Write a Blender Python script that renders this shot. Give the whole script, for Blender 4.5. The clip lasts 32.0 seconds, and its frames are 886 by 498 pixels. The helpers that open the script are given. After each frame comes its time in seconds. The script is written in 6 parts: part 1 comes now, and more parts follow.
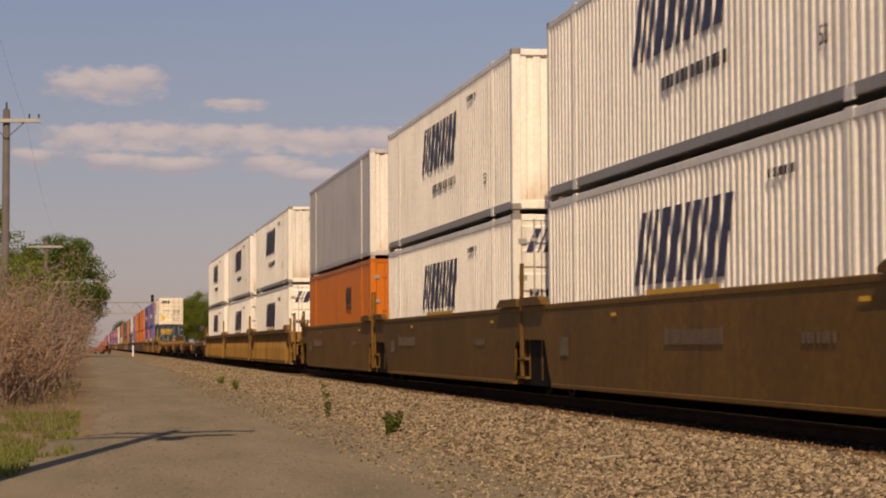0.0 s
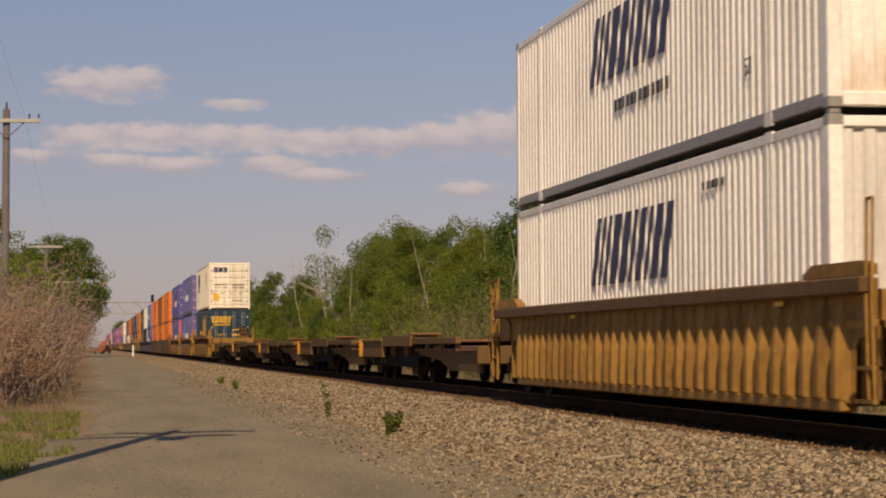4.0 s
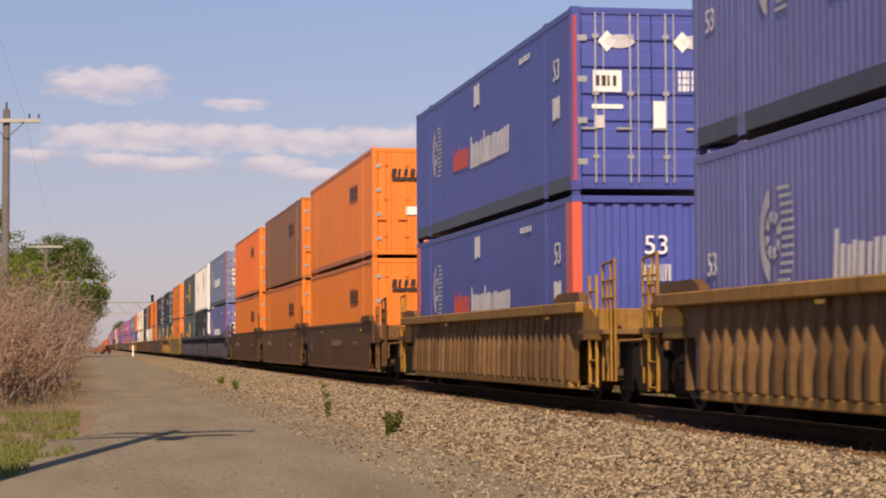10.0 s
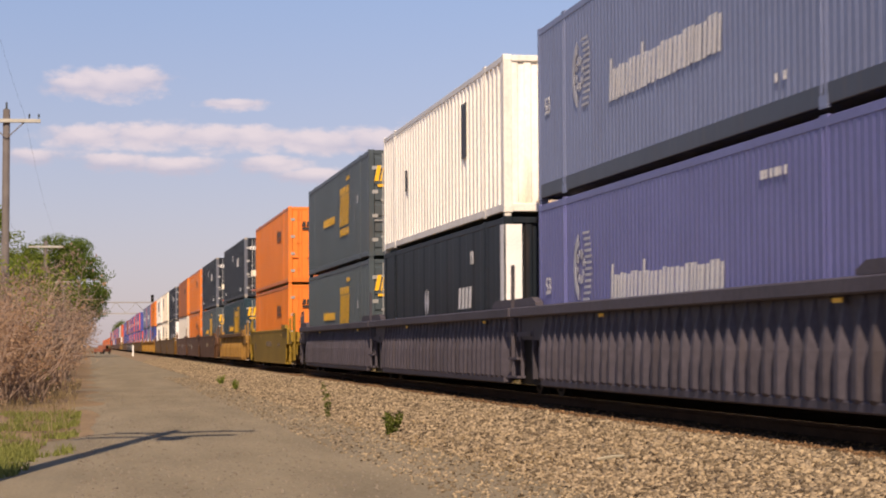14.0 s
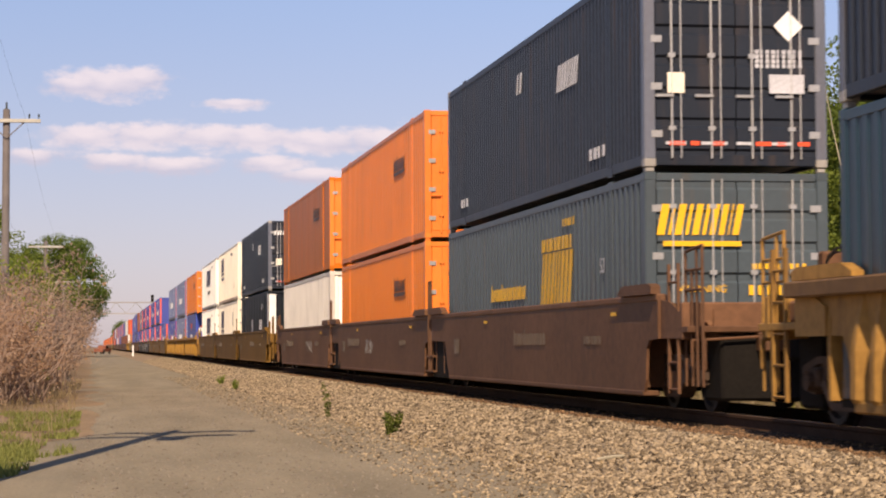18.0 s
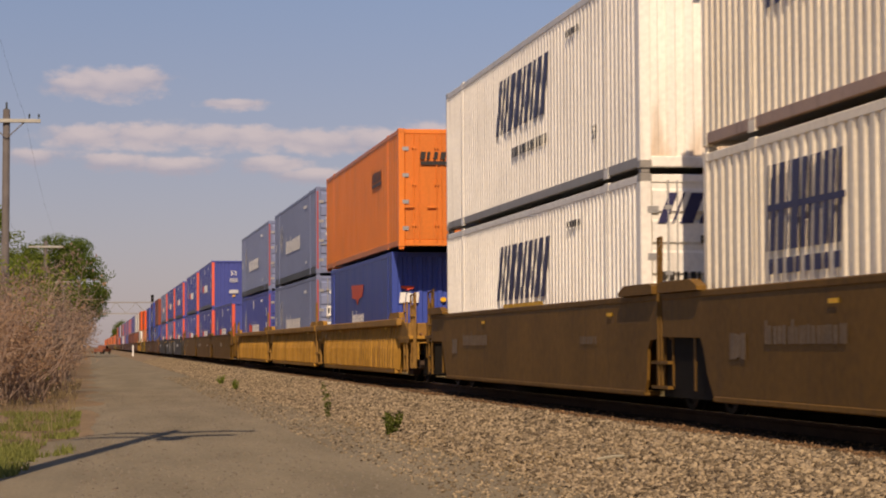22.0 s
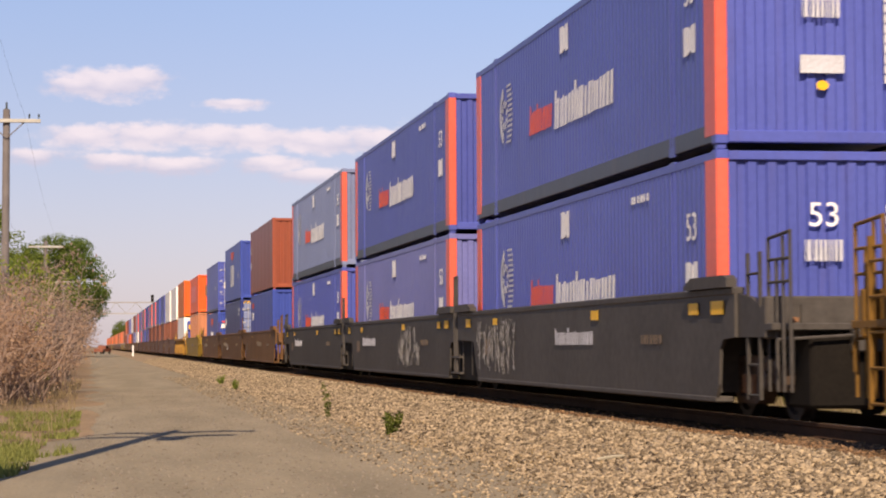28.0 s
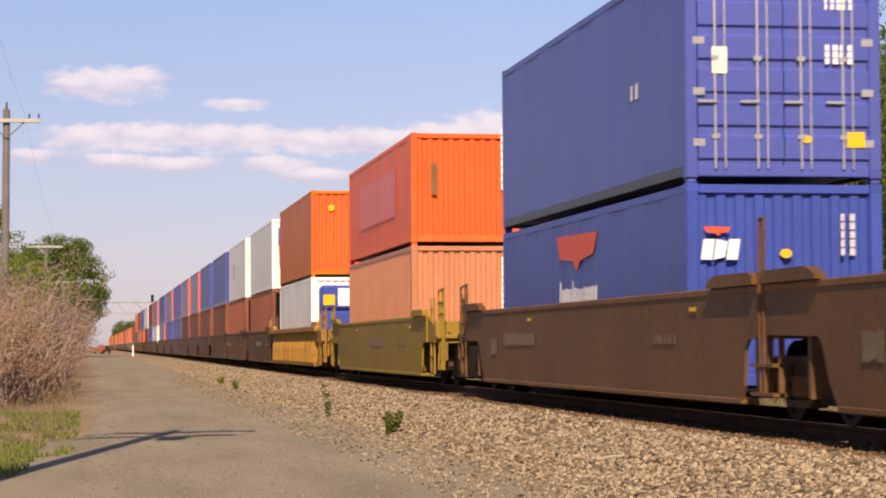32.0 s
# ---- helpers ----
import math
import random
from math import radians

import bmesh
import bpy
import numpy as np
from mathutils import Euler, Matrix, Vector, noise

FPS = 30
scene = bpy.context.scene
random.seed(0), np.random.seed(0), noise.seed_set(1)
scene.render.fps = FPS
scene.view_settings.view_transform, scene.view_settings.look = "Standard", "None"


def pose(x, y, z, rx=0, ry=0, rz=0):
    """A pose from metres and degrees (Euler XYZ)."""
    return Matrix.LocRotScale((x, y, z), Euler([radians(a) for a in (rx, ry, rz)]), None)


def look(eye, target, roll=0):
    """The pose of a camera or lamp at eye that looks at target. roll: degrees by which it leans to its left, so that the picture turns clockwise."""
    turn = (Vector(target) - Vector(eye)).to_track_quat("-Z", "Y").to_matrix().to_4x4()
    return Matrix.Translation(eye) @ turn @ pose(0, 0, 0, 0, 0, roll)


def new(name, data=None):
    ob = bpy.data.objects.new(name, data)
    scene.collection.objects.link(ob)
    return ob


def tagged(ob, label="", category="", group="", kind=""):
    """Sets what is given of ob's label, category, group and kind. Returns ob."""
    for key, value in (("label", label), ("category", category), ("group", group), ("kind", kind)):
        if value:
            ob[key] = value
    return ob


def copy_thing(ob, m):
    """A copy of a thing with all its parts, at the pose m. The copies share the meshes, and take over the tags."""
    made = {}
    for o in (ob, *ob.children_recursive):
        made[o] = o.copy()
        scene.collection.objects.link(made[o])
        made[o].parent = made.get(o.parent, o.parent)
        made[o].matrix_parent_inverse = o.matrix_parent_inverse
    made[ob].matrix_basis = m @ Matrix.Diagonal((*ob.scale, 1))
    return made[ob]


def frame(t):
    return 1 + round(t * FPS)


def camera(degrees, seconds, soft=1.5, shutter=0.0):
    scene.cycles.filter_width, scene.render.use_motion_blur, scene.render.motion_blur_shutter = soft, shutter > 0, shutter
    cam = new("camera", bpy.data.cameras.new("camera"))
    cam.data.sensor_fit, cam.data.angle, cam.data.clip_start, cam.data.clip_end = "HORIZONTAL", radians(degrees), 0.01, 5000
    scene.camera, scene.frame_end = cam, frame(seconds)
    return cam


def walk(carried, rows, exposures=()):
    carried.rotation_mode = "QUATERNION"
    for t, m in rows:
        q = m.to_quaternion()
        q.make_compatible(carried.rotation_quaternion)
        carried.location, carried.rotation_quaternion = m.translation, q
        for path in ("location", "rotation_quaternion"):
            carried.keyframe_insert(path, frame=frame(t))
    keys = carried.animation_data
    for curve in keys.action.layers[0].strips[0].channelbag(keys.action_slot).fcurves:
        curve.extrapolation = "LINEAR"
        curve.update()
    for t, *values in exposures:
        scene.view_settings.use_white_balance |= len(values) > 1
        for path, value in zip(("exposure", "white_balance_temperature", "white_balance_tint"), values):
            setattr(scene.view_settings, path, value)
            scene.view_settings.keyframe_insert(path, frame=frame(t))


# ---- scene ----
# camera: stands still beside the track; world: x across the track, y along it, z up
cam = camera(23.37, 32.0, soft=2.0, shutter=0.12)
EYE = Vector((0.0, 0.0, 1.45))
YAW, PITCH = radians(9.35), radians(2.567)
AIM = Vector((math.sin(YAW) * math.cos(PITCH), math.cos(YAW) * math.cos(PITCH), math.sin(PITCH)))
stand = look(EYE, EYE + AIM * 50, -0.297)
walk(cam, [(0, stand), (32.0, stand)],
     exposures=[(0, -0.42, 8200, 18), (1, -0.38, 8200, 18), (2, -0.40, 8150, 18), (3, -0.58, 8100, 16), (3.6, -0.49, 8000, 16), (5.4, 0.21, 7300, 18), (6, 0.28, 7300, 18),
                (7, 0.22, 7300, 18), (8, 0.10, 7300, 18), (9, 0.11, 7200, 18), (10, 0.08, 7200, 18), (11, 0.20, 7200, 18), (12, 0.38, 7200, 18), (13, 0.36, 7200, 18), (14, 0.18, 7150, 18), (17, 0.30, 7150, 18), (18, 0.34, 7150, 18),
                (19, 0.31, 7200, 18), (20, 0.08, 7250, 18), (21, -0.06, 7350, 18), (22, -0.30, 7500, 18), (23, 0.10, 7250, 18), (24, 0.26, 7100, 18), (25, 0.21, 7100, 18), (28, 0.41, 7100, 18), (30, 0.48, 7100, 18), (31, 0.53, 7100, 18), (32.0, 0.41, 7100, 18)])

# daylight: late sun behind the camera, a little to the left
SUN_ELEV, SUN_AZ = radians(40), radians(191)
TO_SUN = Vector((math.sin(SUN_AZ) * math.cos(SUN_ELEV), math.cos(SUN_AZ) * math.cos(SUN_ELEV), math.sin(SUN_ELEV)))
sun = new("sun", bpy.data.lights.new("sun", "SUN"))
sun.data.energy, sun.data.angle, sun.data.color = 5.0, radians(0.4), (1.0, 0.86, 0.68)
sun.matrix_world = look(TO_SUN * 200, (0, 0, 0))

CLOUDS = [(-0.0021, 0.0979, 0.0185, 0.0053), (0.0269, 0.0992, 0.0237, 0.0058), (0.0559, 0.0987, 0.0211, 0.0053),
          (0.0770, 0.0982, 0.0158, 0.0058), (0.1061, 0.0971, 0.0237, 0.0053), (0.1377, 0.0982, 0.0237, 0.0058),
          (0.1668, 0.1003, 0.0211, 0.0069), (0.1905, 0.1040, 0.0198, 0.0090), (0.2090, 0.1060, 0.0185, 0.0105),
          (0.2248, 0.1018, 0.0132, 0.0074), (0.2340, 0.0979, 0.0074, 0.0032), (-0.0259, 0.0887, 0.0106, 0.0032),
          (0.0111, 0.0868, 0.0158, 0.0037), (0.0375, 0.0850, 0.0211, 0.0037), (0.0850, 0.0860, 0.0158, 0.0040),
          (0.1061, 0.0807, 0.0198, 0.0032), (0.0084, 0.1237, 0.0224, 0.0069), (-0.0074, 0.1219, 0.0132, 0.0037),
          (0.0230, 0.1256, 0.0106, 0.0053), (0.0665, 0.1137, 0.0137, 0.0026), (0.1773, 0.0744, 0.0137, 0.0037), (0.2222, 0.0776, 0.0158, 0.0042),
          (0.2433, 0.0781, 0.0237, 0.0053), (0.2617, 0.0789, 0.0158, 0.0042), (0.2362, 0.1497, 0.0036, 0.0021)]


def make_world():
    """Clear sky with a thin row of fair-weather clouds low over the trees."""
    w = bpy.data.worlds.new("sky")
    scene.world = w
    w.use_nodes = True
    nt = w.node_tree
    nt.nodes.clear()
    N, link = nt.nodes.new, nt.links.new

    def math_node(op, a, b=None, c=None):
        n = N("ShaderNodeMath")
        n.operation = op
        for i, v in enumerate((a, b, c)):
            if v is None:
                continue
            if isinstance(v, (int, float)):
                n.inputs[i].default_value = v
            else:
                link(v, n.inputs[i])
        return n.outputs[0]

    sky = N("ShaderNodeTexSky")
    sky.sky_type, sky.sun_disc = "NISHITA", False
    sky.sun_elevation, sky.sun_rotation = SUN_ELEV, SUN_AZ
    sky.air_density, sky.dust_density, sky.ozone_density = 1.0, 0.6, 3.0
    tint = N("ShaderNodeMix")
    tint.data_type, tint.blend_type = "RGBA", "MULTIPLY"
    tint.inputs[0].default_value = 1.0
    link(sky.outputs[0], tint.inputs[6])
    tint.inputs[7].default_value = (1.06, 0.95, 1.04, 1)
    tc = N("ShaderNodeTexCoord")
    up = N("ShaderNodeSeparateXYZ")
    link(tc.outputs["Generated"], up.inputs[0])
    haze_ramp = N("ShaderNodeValToRGB")
    link(up.outputs[2], haze_ramp.inputs[0])
    haze_ramp.color_ramp.elements[0].position, haze_ramp.color_ramp.elements[0].color = 0.0, (0.52, 0.503, 0.62, 1)
    haze_ramp.color_ramp.elements[1].position, haze_ramp.color_ramp.elements[1].color = 0.17, (0.305, 0.49, 0.83, 1)
    for at, deep in ((0.45, (0.20, 0.31, 0.58, 1)), (1.0, (0.09, 0.17, 0.40, 1))):
        haze_ramp.color_ramp.elements.new(at).color = deep
    haze = N("ShaderNodeVectorMath")
    haze.operation = "SCALE"
    link(haze_ramp.outputs[0], haze.inputs[0])
    side = math_node("MINIMUM", math_node("MAXIMUM", up.outputs[0], 0.0), 0.5)
    link(math_node("MULTIPLY_ADD", side, 4.5, 9.7), haze.inputs["Scale"])
    hazy = N("ShaderNodeMix")
    hazy.data_type = "RGBA"
    hazy.inputs[0].default_value = 0.55
    link(tint.outputs[2], hazy.inputs[6])
    link(haze.outputs[0], hazy.inputs[7])
    sep = N("ShaderNodeSeparateXYZ")
    link(tc.outputs["Generated"], sep.inputs[0])
    fwd = math_node("MAXIMUM", sep.outputs[1], 0.02)
    rx, rz = math_node("DIVIDE", sep.outputs[0], fwd), math_node("DIVIDE", sep.outputs[2], fwd)
    flat = N("ShaderNodeCombineXYZ")
    link(rx, flat.inputs[0])
    link(rz, flat.inputs[1])
    best = glow = None
    for cx, cz, cw, ch in CLOUDS:
        u = math_node("MULTIPLY", math_node("SUBTRACT", rx, cx), 1 / cw)
        v = math_node("MULTIPLY", math_node("SUBTRACT", rz, cz), 1 / ch)
        v = math_node("MULTIPLY_ADD", math_node("ABSOLUTE", v), 0.28, v)      # crisp above, drawn out below
        d = math_node("SUBTRACT", 1.6, math_node("SQRT", math_node("ADD", math_node("MULTIPLY", u, u), math_node("MULTIPLY", v, v))))
        lit = math_node("MULTIPLY_ADD", v, 0.8, d)
        best = d if best is None else math_node("MAXIMUM", best, d)
        glow = lit if glow is None else math_node("MAXIMUM", glow, lit)
    stretch = N("ShaderNodeVectorMath")
    stretch.operation = "MULTIPLY"
    link(flat.outputs[0], stretch.inputs[0])
    stretch.inputs[1].default_value = (1.0, 2.0, 1.0)
    puff = N("ShaderNodeTexNoise")
    puff.inputs["Scale"].default_value, puff.inputs["Detail"].default_value = 105.0, 5.0
    puff.inputs["Roughness"].default_value = 0.55
    link(stretch.outputs[0], puff.inputs["Vector"])
    body = math_node("ADD", best, math_node("MULTIPLY", math_node("SUBTRACT", puff.outputs[0], 0.5), 1.7))
    ramp = N("ShaderNodeMapRange")
    ramp.interpolation_type = "SMOOTHSTEP"
    link(body, ramp.inputs[0])
    ramp.inputs[1].default_value, ramp.inputs[2].default_value = 0.15, 1.0
    ramp.inputs[3].default_value, ramp.inputs[4].default_value = 0.0, 0.70
    front = math_node("MULTIPLY", ramp.outputs[0], math_node("GREATER_THAN", sep.outputs[1], 0.05))
    mix = N("ShaderNodeMix")
    mix.data_type = "RGBA"
    link(front, mix.inputs[0])
    link(hazy.outputs[2], mix.inputs[6])
    tone = N("ShaderNodeValToRGB")
    link(math_node("MULTIPLY", math_node("ADD", glow, math_node("SUBTRACT", puff.outputs[0], 0.5)), 0.6), tone.inputs[0])
    tone.color_ramp.elements[0].position, tone.color_ramp.elements[0].color = 0.2, (0.59, 0.585, 0.72, 1)
    tone.color_ramp.elements[1].position, tone.color_ramp.elements[1].color = 0.9, (0.94, 0.85, 0.88, 1)
    white = N("ShaderNodeVectorMath")
    white.operation = "SCALE"
    link(tone.outputs[0], white.inputs[0])
    white.inputs["Scale"].default_value = 9.6
    link(white.outputs[0], mix.inputs[7])
    bg = N("ShaderNodeBackground")
    link(mix.outputs[2], bg.inputs[0])
    bg.inputs[1].default_value = 0.084
    out = N("ShaderNodeOutputWorld")
    link(bg.outputs[0], out.inputs[0])


make_world()

# ---- materials ----
MATS = {}


def mat(name, color, rough=0.6, metal=0.0, vary=0.25, scale=1.5, fine=30.0, bump=0.0, dirt=0.0,
        dirt_color=(0.12, 0.07, 0.035), streak=0.0, spread=0.0, spec=0.4, rust_low=0.0, wave=0.0, along=0.0):
    """A painted, stony or earthy surface: grain at two scales, dirt patches, rain streaks, spread from object to object."""
    if name in MATS:
        return MATS[name]
    m = bpy.data.materials.new(name)
    MATS[name] = m
    m.use_nodes = True
    nt = m.node_tree
    N, link = nt.nodes.new, nt.links.new
    b = nt.nodes["Principled BSDF"]
    b.inputs["Roughness"].default_value, b.inputs["Metallic"].default_value = rough, metal
    b.inputs["Specular IOR Level"].default_value = spec
    tc = N("ShaderNodeTexCoord")
    coords = tc.outputs["Object"]
    if spread:
        own = N("ShaderNodeObjectInfo")
        jump = N("ShaderNodeVectorMath")
        jump.operation = "SCALE"
        jump.inputs[0].default_value = (37, 53, 0)
        link(own.outputs["Random"], jump.inputs["Scale"])
        moved = N("ShaderNodeVectorMath")
        moved.operation = "ADD"
        link(tc.outputs["Object"], moved.inputs[0])
        link(jump.outputs[0], moved.inputs[1])
        coords = moved.outputs[0]
    big, small = N("ShaderNodeTexNoise"), N("ShaderNodeTexNoise")
    for n, s, d in ((big, scale, 4), (small, fine, 3)):
        n.inputs["Scale"].default_value, n.inputs["Detail"].default_value = s, d
        link(coords, n.inputs["Vector"])
    if along:
        long_map = N("ShaderNodeMapping")
        long_map.inputs["Scale"].default_value = (2.6, along, 1)
        link(tc.outputs["Object"], long_map.inputs["Vector"])
        link(long_map.outputs[0], big.inputs["Vector"])
    add = N("ShaderNodeMath")
    add.operation = "ADD"
    link(big.outputs[0], add.inputs[0])
    link(small.outputs[0], add.inputs[1])
    rng = N("ShaderNodeMapRange")
    link(add.outputs[0], rng.inputs[0])
    rng.inputs[1].default_value, rng.inputs[2].default_value = 0.6, 1.4
    rng.inputs[3].default_value, rng.inputs[4].default_value = 1 - vary, 1 + vary
    val = rng.outputs[0]
    if spread:
        info = N("ShaderNodeObjectInfo")
        r2 = N("ShaderNodeMapRange")
        link(info.outputs["Random"], r2.inputs[0])
        r2.inputs[3].default_value, r2.inputs[4].default_value = 1 - spread, 1 + spread
        mu = N("ShaderNodeMath")
        mu.operation = "MULTIPLY"
        link(val, mu.inputs[0])
        link(r2.outputs[0], mu.inputs[1])
        val = mu.outputs[0]
    col = N("ShaderNodeVectorMath")
    col.operation = "SCALE"
    col.inputs[0].default_value = color
    link(val, col.inputs["Scale"])
    top = col.outputs[0]
    if dirt or streak:
        mp = N("ShaderNodeMapping")
        mp.inputs["Scale"].default_value = (4.0, 4.0, 0.35) if streak else (1, 1, 1)
        link(coords, mp.inputs["Vector"])
        dn = N("ShaderNodeTexNoise")
        dn.inputs["Scale"].default_value, dn.inputs["Detail"].default_value = 1.3, 6
        link(mp.outputs[0], dn.inputs["Vector"])
        dr = N("ShaderNodeMapRange")
        dr.interpolation_type = "SMOOTHSTEP"
        link(dn.outputs[0], dr.inputs[0])
        dr.inputs[1].default_value, dr.inputs[2].default_value = 0.5, 0.85
        dr.inputs[3].default_value, dr.inputs[4].default_value = 0, max(dirt, streak)
        mx = N("ShaderNodeMix")
        mx.data_type = "RGBA"
        link(dr.outputs[0], mx.inputs[0])
        link(top, mx.inputs[6])
        mx.inputs[7].default_value = (*dirt_color, 1)
        top = mx.outputs[2]
    if rust_low:
        # rust that creeps up from the bottom edge
        sp = N("ShaderNodeSeparateXYZ")
        link(tc.outputs["Object"], sp.inputs[0])
        rn = N("ShaderNodeTexNoise")
        rn.inputs["Scale"].default_value, rn.inputs["Detail"].default_value = 2.2, 7
        long = N("ShaderNodeMapping")
        long.inputs["Scale"].default_value = (1.6, 1.6, 0.35)
        link(coords, long.inputs["Vector"])
        link(long.outputs[0], rn.inputs["Vector"])
        lift = N("ShaderNodeMath")
        lift.operation = "MULTIPLY_ADD"
        link(rn.outputs[0], lift.inputs[0])
        lift.inputs[1].default_value = -2.6
        link(sp.outputs[2], lift.inputs[2])
        rr = N("ShaderNodeMapRange")
        rr.interpolation_type = "SMOOTHSTEP"
        link(lift.outputs[0], rr.inputs[0])
        rr.inputs[1].default_value, rr.inputs[2].default_value = -1.5, -0.45
        rr.inputs[3].default_value, rr.inputs[4].default_value = rust_low, 0.0
        rm = N("ShaderNodeMix")
        rm.data_type = "RGBA"
        link(rr.outputs[0], rm.inputs[0])
        link(top, rm.inputs[6])
        rm.inputs[7].default_value = (0.46, 0.27, 0.12, 1)
        top = rm.outputs[2]
    link(top, b.inputs["Base Color"])
    if wave:
        wn = N("ShaderNodeTexNoise")
        wn.inputs["Scale"].default_value, wn.inputs["Detail"].default_value = 1.1, 2
        link(tc.outputs["Object"], wn.inputs["Vector"])
        wb = N("ShaderNodeBump")
        wb.inputs["Strength"].default_value, wb.inputs["Distance"].default_value = wave, 0.06
        link(wn.outputs[0], wb.inputs["Height"])
        link(wb.outputs[0], b.inputs["Normal"])
    elif bump:
        bp = N("ShaderNodeBump")
        bp.inputs["Strength"].default_value, bp.inputs["Distance"].default_value = bump, 0.02
        link(small.outputs[0], bp.inputs["Height"])
        link(bp.outputs[0], b.inputs["Normal"])
    return m


def paint(name, color, dirt=0.35, rough=0.42, spread=0.12, rust_low=0.0, wave=0.25, spec=0.4):
    return mat("paint_" + name, color, rough, vary=0.14, scale=0.6, fine=14, streak=dirt, spread=spread, wave=wave, rust_low=rust_low, spec=spec)


WHITE_END = paint("white_end", (0.86, 0.82, 0.73), rust_low=0.6)
WHITE = paint("white", (0.86, 0.82, 0.73))
DULLWHITE = paint("dull_white", (0.66, 0.61, 0.53), 0.65)
CREAM = paint("cream", (0.86, 0.77, 0.60))
GREYP = paint("grey", (0.56, 0.53, 0.50))
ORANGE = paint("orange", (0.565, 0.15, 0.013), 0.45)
# brighter copy of the orange: sunlight on ends, posts and rails is in the colour
ORANGE_LIT = paint("orange_lit", (0.74, 0.20, 0.03), 0.25)
ORANGE_FLAT = paint("orange_flat", (0.85, 0.175, 0.02), 0.35)
CREAM_END = paint("cream_end", (0.86, 0.77, 0.60), rust_low=0.8)
UNDER = paint("dark_underframe", (0.035, 0.038, 0.05), 0.5)
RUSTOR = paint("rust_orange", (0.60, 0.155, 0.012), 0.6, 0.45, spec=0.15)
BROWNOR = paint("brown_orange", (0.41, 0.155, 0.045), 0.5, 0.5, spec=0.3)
CORAL = paint("coral", (0.85, 0.135, 0.035), 0.25, spec=0.1)
SALMON = paint("salmon", (0.48, 0.19, 0.09), 0.35)
BLUE = paint("blue", (0.066, 0.086, 0.325), 0.2)
INDIGO = paint("indigo", (0.14, 0.147, 0.35), 0.2)
EDGE = paint("edge_grey", (0.12, 0.13, 0.16), 0.4)
SLATE = paint("slate_blue", (0.187, 0.22, 0.35), 0.2)
NAVY = paint("navy", (0.017, 0.042, 0.06), 0.25)
DEEPBLUE = paint("deep_blue", (0.022, 0.035, 0.145), 0.25)
DARK = paint("dark_grey_blue", (0.014, 0.019, 0.029), 0.3, 0.45, spec=0.3)
INKBLUE = paint("ink_blue_grey", (0.009, 0.014, 0.020), 0.25, 0.5, spec=0.18)
ROYAL = paint("royal_blue", (0.041, 0.072, 0.325), 0.15)
BRICKR = paint("brick_red", (0.28, 0.068, 0.032), 0.2)
REDP = paint("red", (0.75, 0.12, 0.07), 0.1)
DULLRED = paint("dull_red", (0.42, 0.06, 0.055), 0.2)
GREYNAVY = paint("grey_navy", (0.056, 0.074, 0.084), 0.3)
INK = mat("ink_blue", (0.026, 0.026, 0.085), 0.5, vary=0.1)
BLACKM = mat("black_marking", (0.03, 0.025, 0.02), 0.5, vary=0.1)
UMBERM = mat("brown_marking", (0.075, 0.03, 0.015), 0.5, vary=0.2)
WHITEM = mat("white_marking", (0.8, 0.78, 0.74), 0.5, vary=0.15)
YELLOWM = mat("yellow_marking", (0.8, 0.44, 0.015), 0.5, vary=0.15)
REDM = mat("red_marking", (0.75, 0.09, 0.03), 0.5, vary=0.1)
BLUEM = mat("blue_marking", (0.04, 0.1, 0.35), 0.5, vary=0.1)
STEEL = mat("galvanised_steel", (0.45, 0.44, 0.42), 0.4, 0.6, vary=0.2)
PALEM = mat("faded_white_marking", (0.50, 0.50, 0.52), 0.6, vary=0.3)
SPRAY = mat("pale_spray_paint", (0.26, 0.245, 0.225), 0.6, vary=0.5, scale=4)
FADED = mat("faded_lettering", (0.155, 0.11, 0.07), 0.7, vary=0.5, scale=3)
RUSTRAIL = paint("rusty_rail", (0.42, 0.27, 0.18), 0.6)
GALV = paint("grey_rail", (0.30, 0.28, 0.25), 0.5)
OLIVE = mat("olive_car_paint", (0.165, 0.085, 0.017), 0.62, vary=0.32, scale=0.5, fine=9, streak=0.7, dirt_color=(0.07, 0.042, 0.02), bump=0.08, spread=0.16, spec=0.16)
YELLOW = mat("yellow_car_paint", (0.39, 0.20, 0.036), 0.62, vary=0.32, scale=0.5, fine=9, streak=0.85, dirt_color=(0.12, 0.055, 0.02), bump=0.08, spread=0.16, spec=0.16)
UMBER = mat("umber_car_paint", (0.155, 0.085, 0.034), 0.62, vary=0.3, scale=0.5, fine=9, streak=0.9, dirt_color=(0.09, 0.05, 0.03), bump=0.08, spread=0.3, spec=0.16)
RAILM = mat("rail_side_steel", (0.06, 0.033, 0.02), 0.9, spec=0.1, vary=0.3)
GOLD = mat("dull_gold_car_paint", (0.30, 0.16, 0.04), 0.62, vary=0.35, scale=0.5, fine=9, streak=0.9, dirt_color=(0.10, 0.05, 0.02), bump=0.08, spread=0.16, spec=0.16)
MUSTARD = mat("mustard_car_paint", (0.27, 0.17, 0.022), 0.6, vary=0.25, scale=0.5, fine=9, streak=0.5, dirt_color=(0.11, 0.07, 0.02), bump=0.08, spread=0.1, spec=0.2)
BROWN = mat("brown_car_paint", (0.145, 0.072, 0.028), 0.62, vary=0.32, scale=0.5, fine=9, streak=0.6, dirt_color=(0.06, 0.035, 0.022), bump=0.08, spread=0.16, spec=0.16)
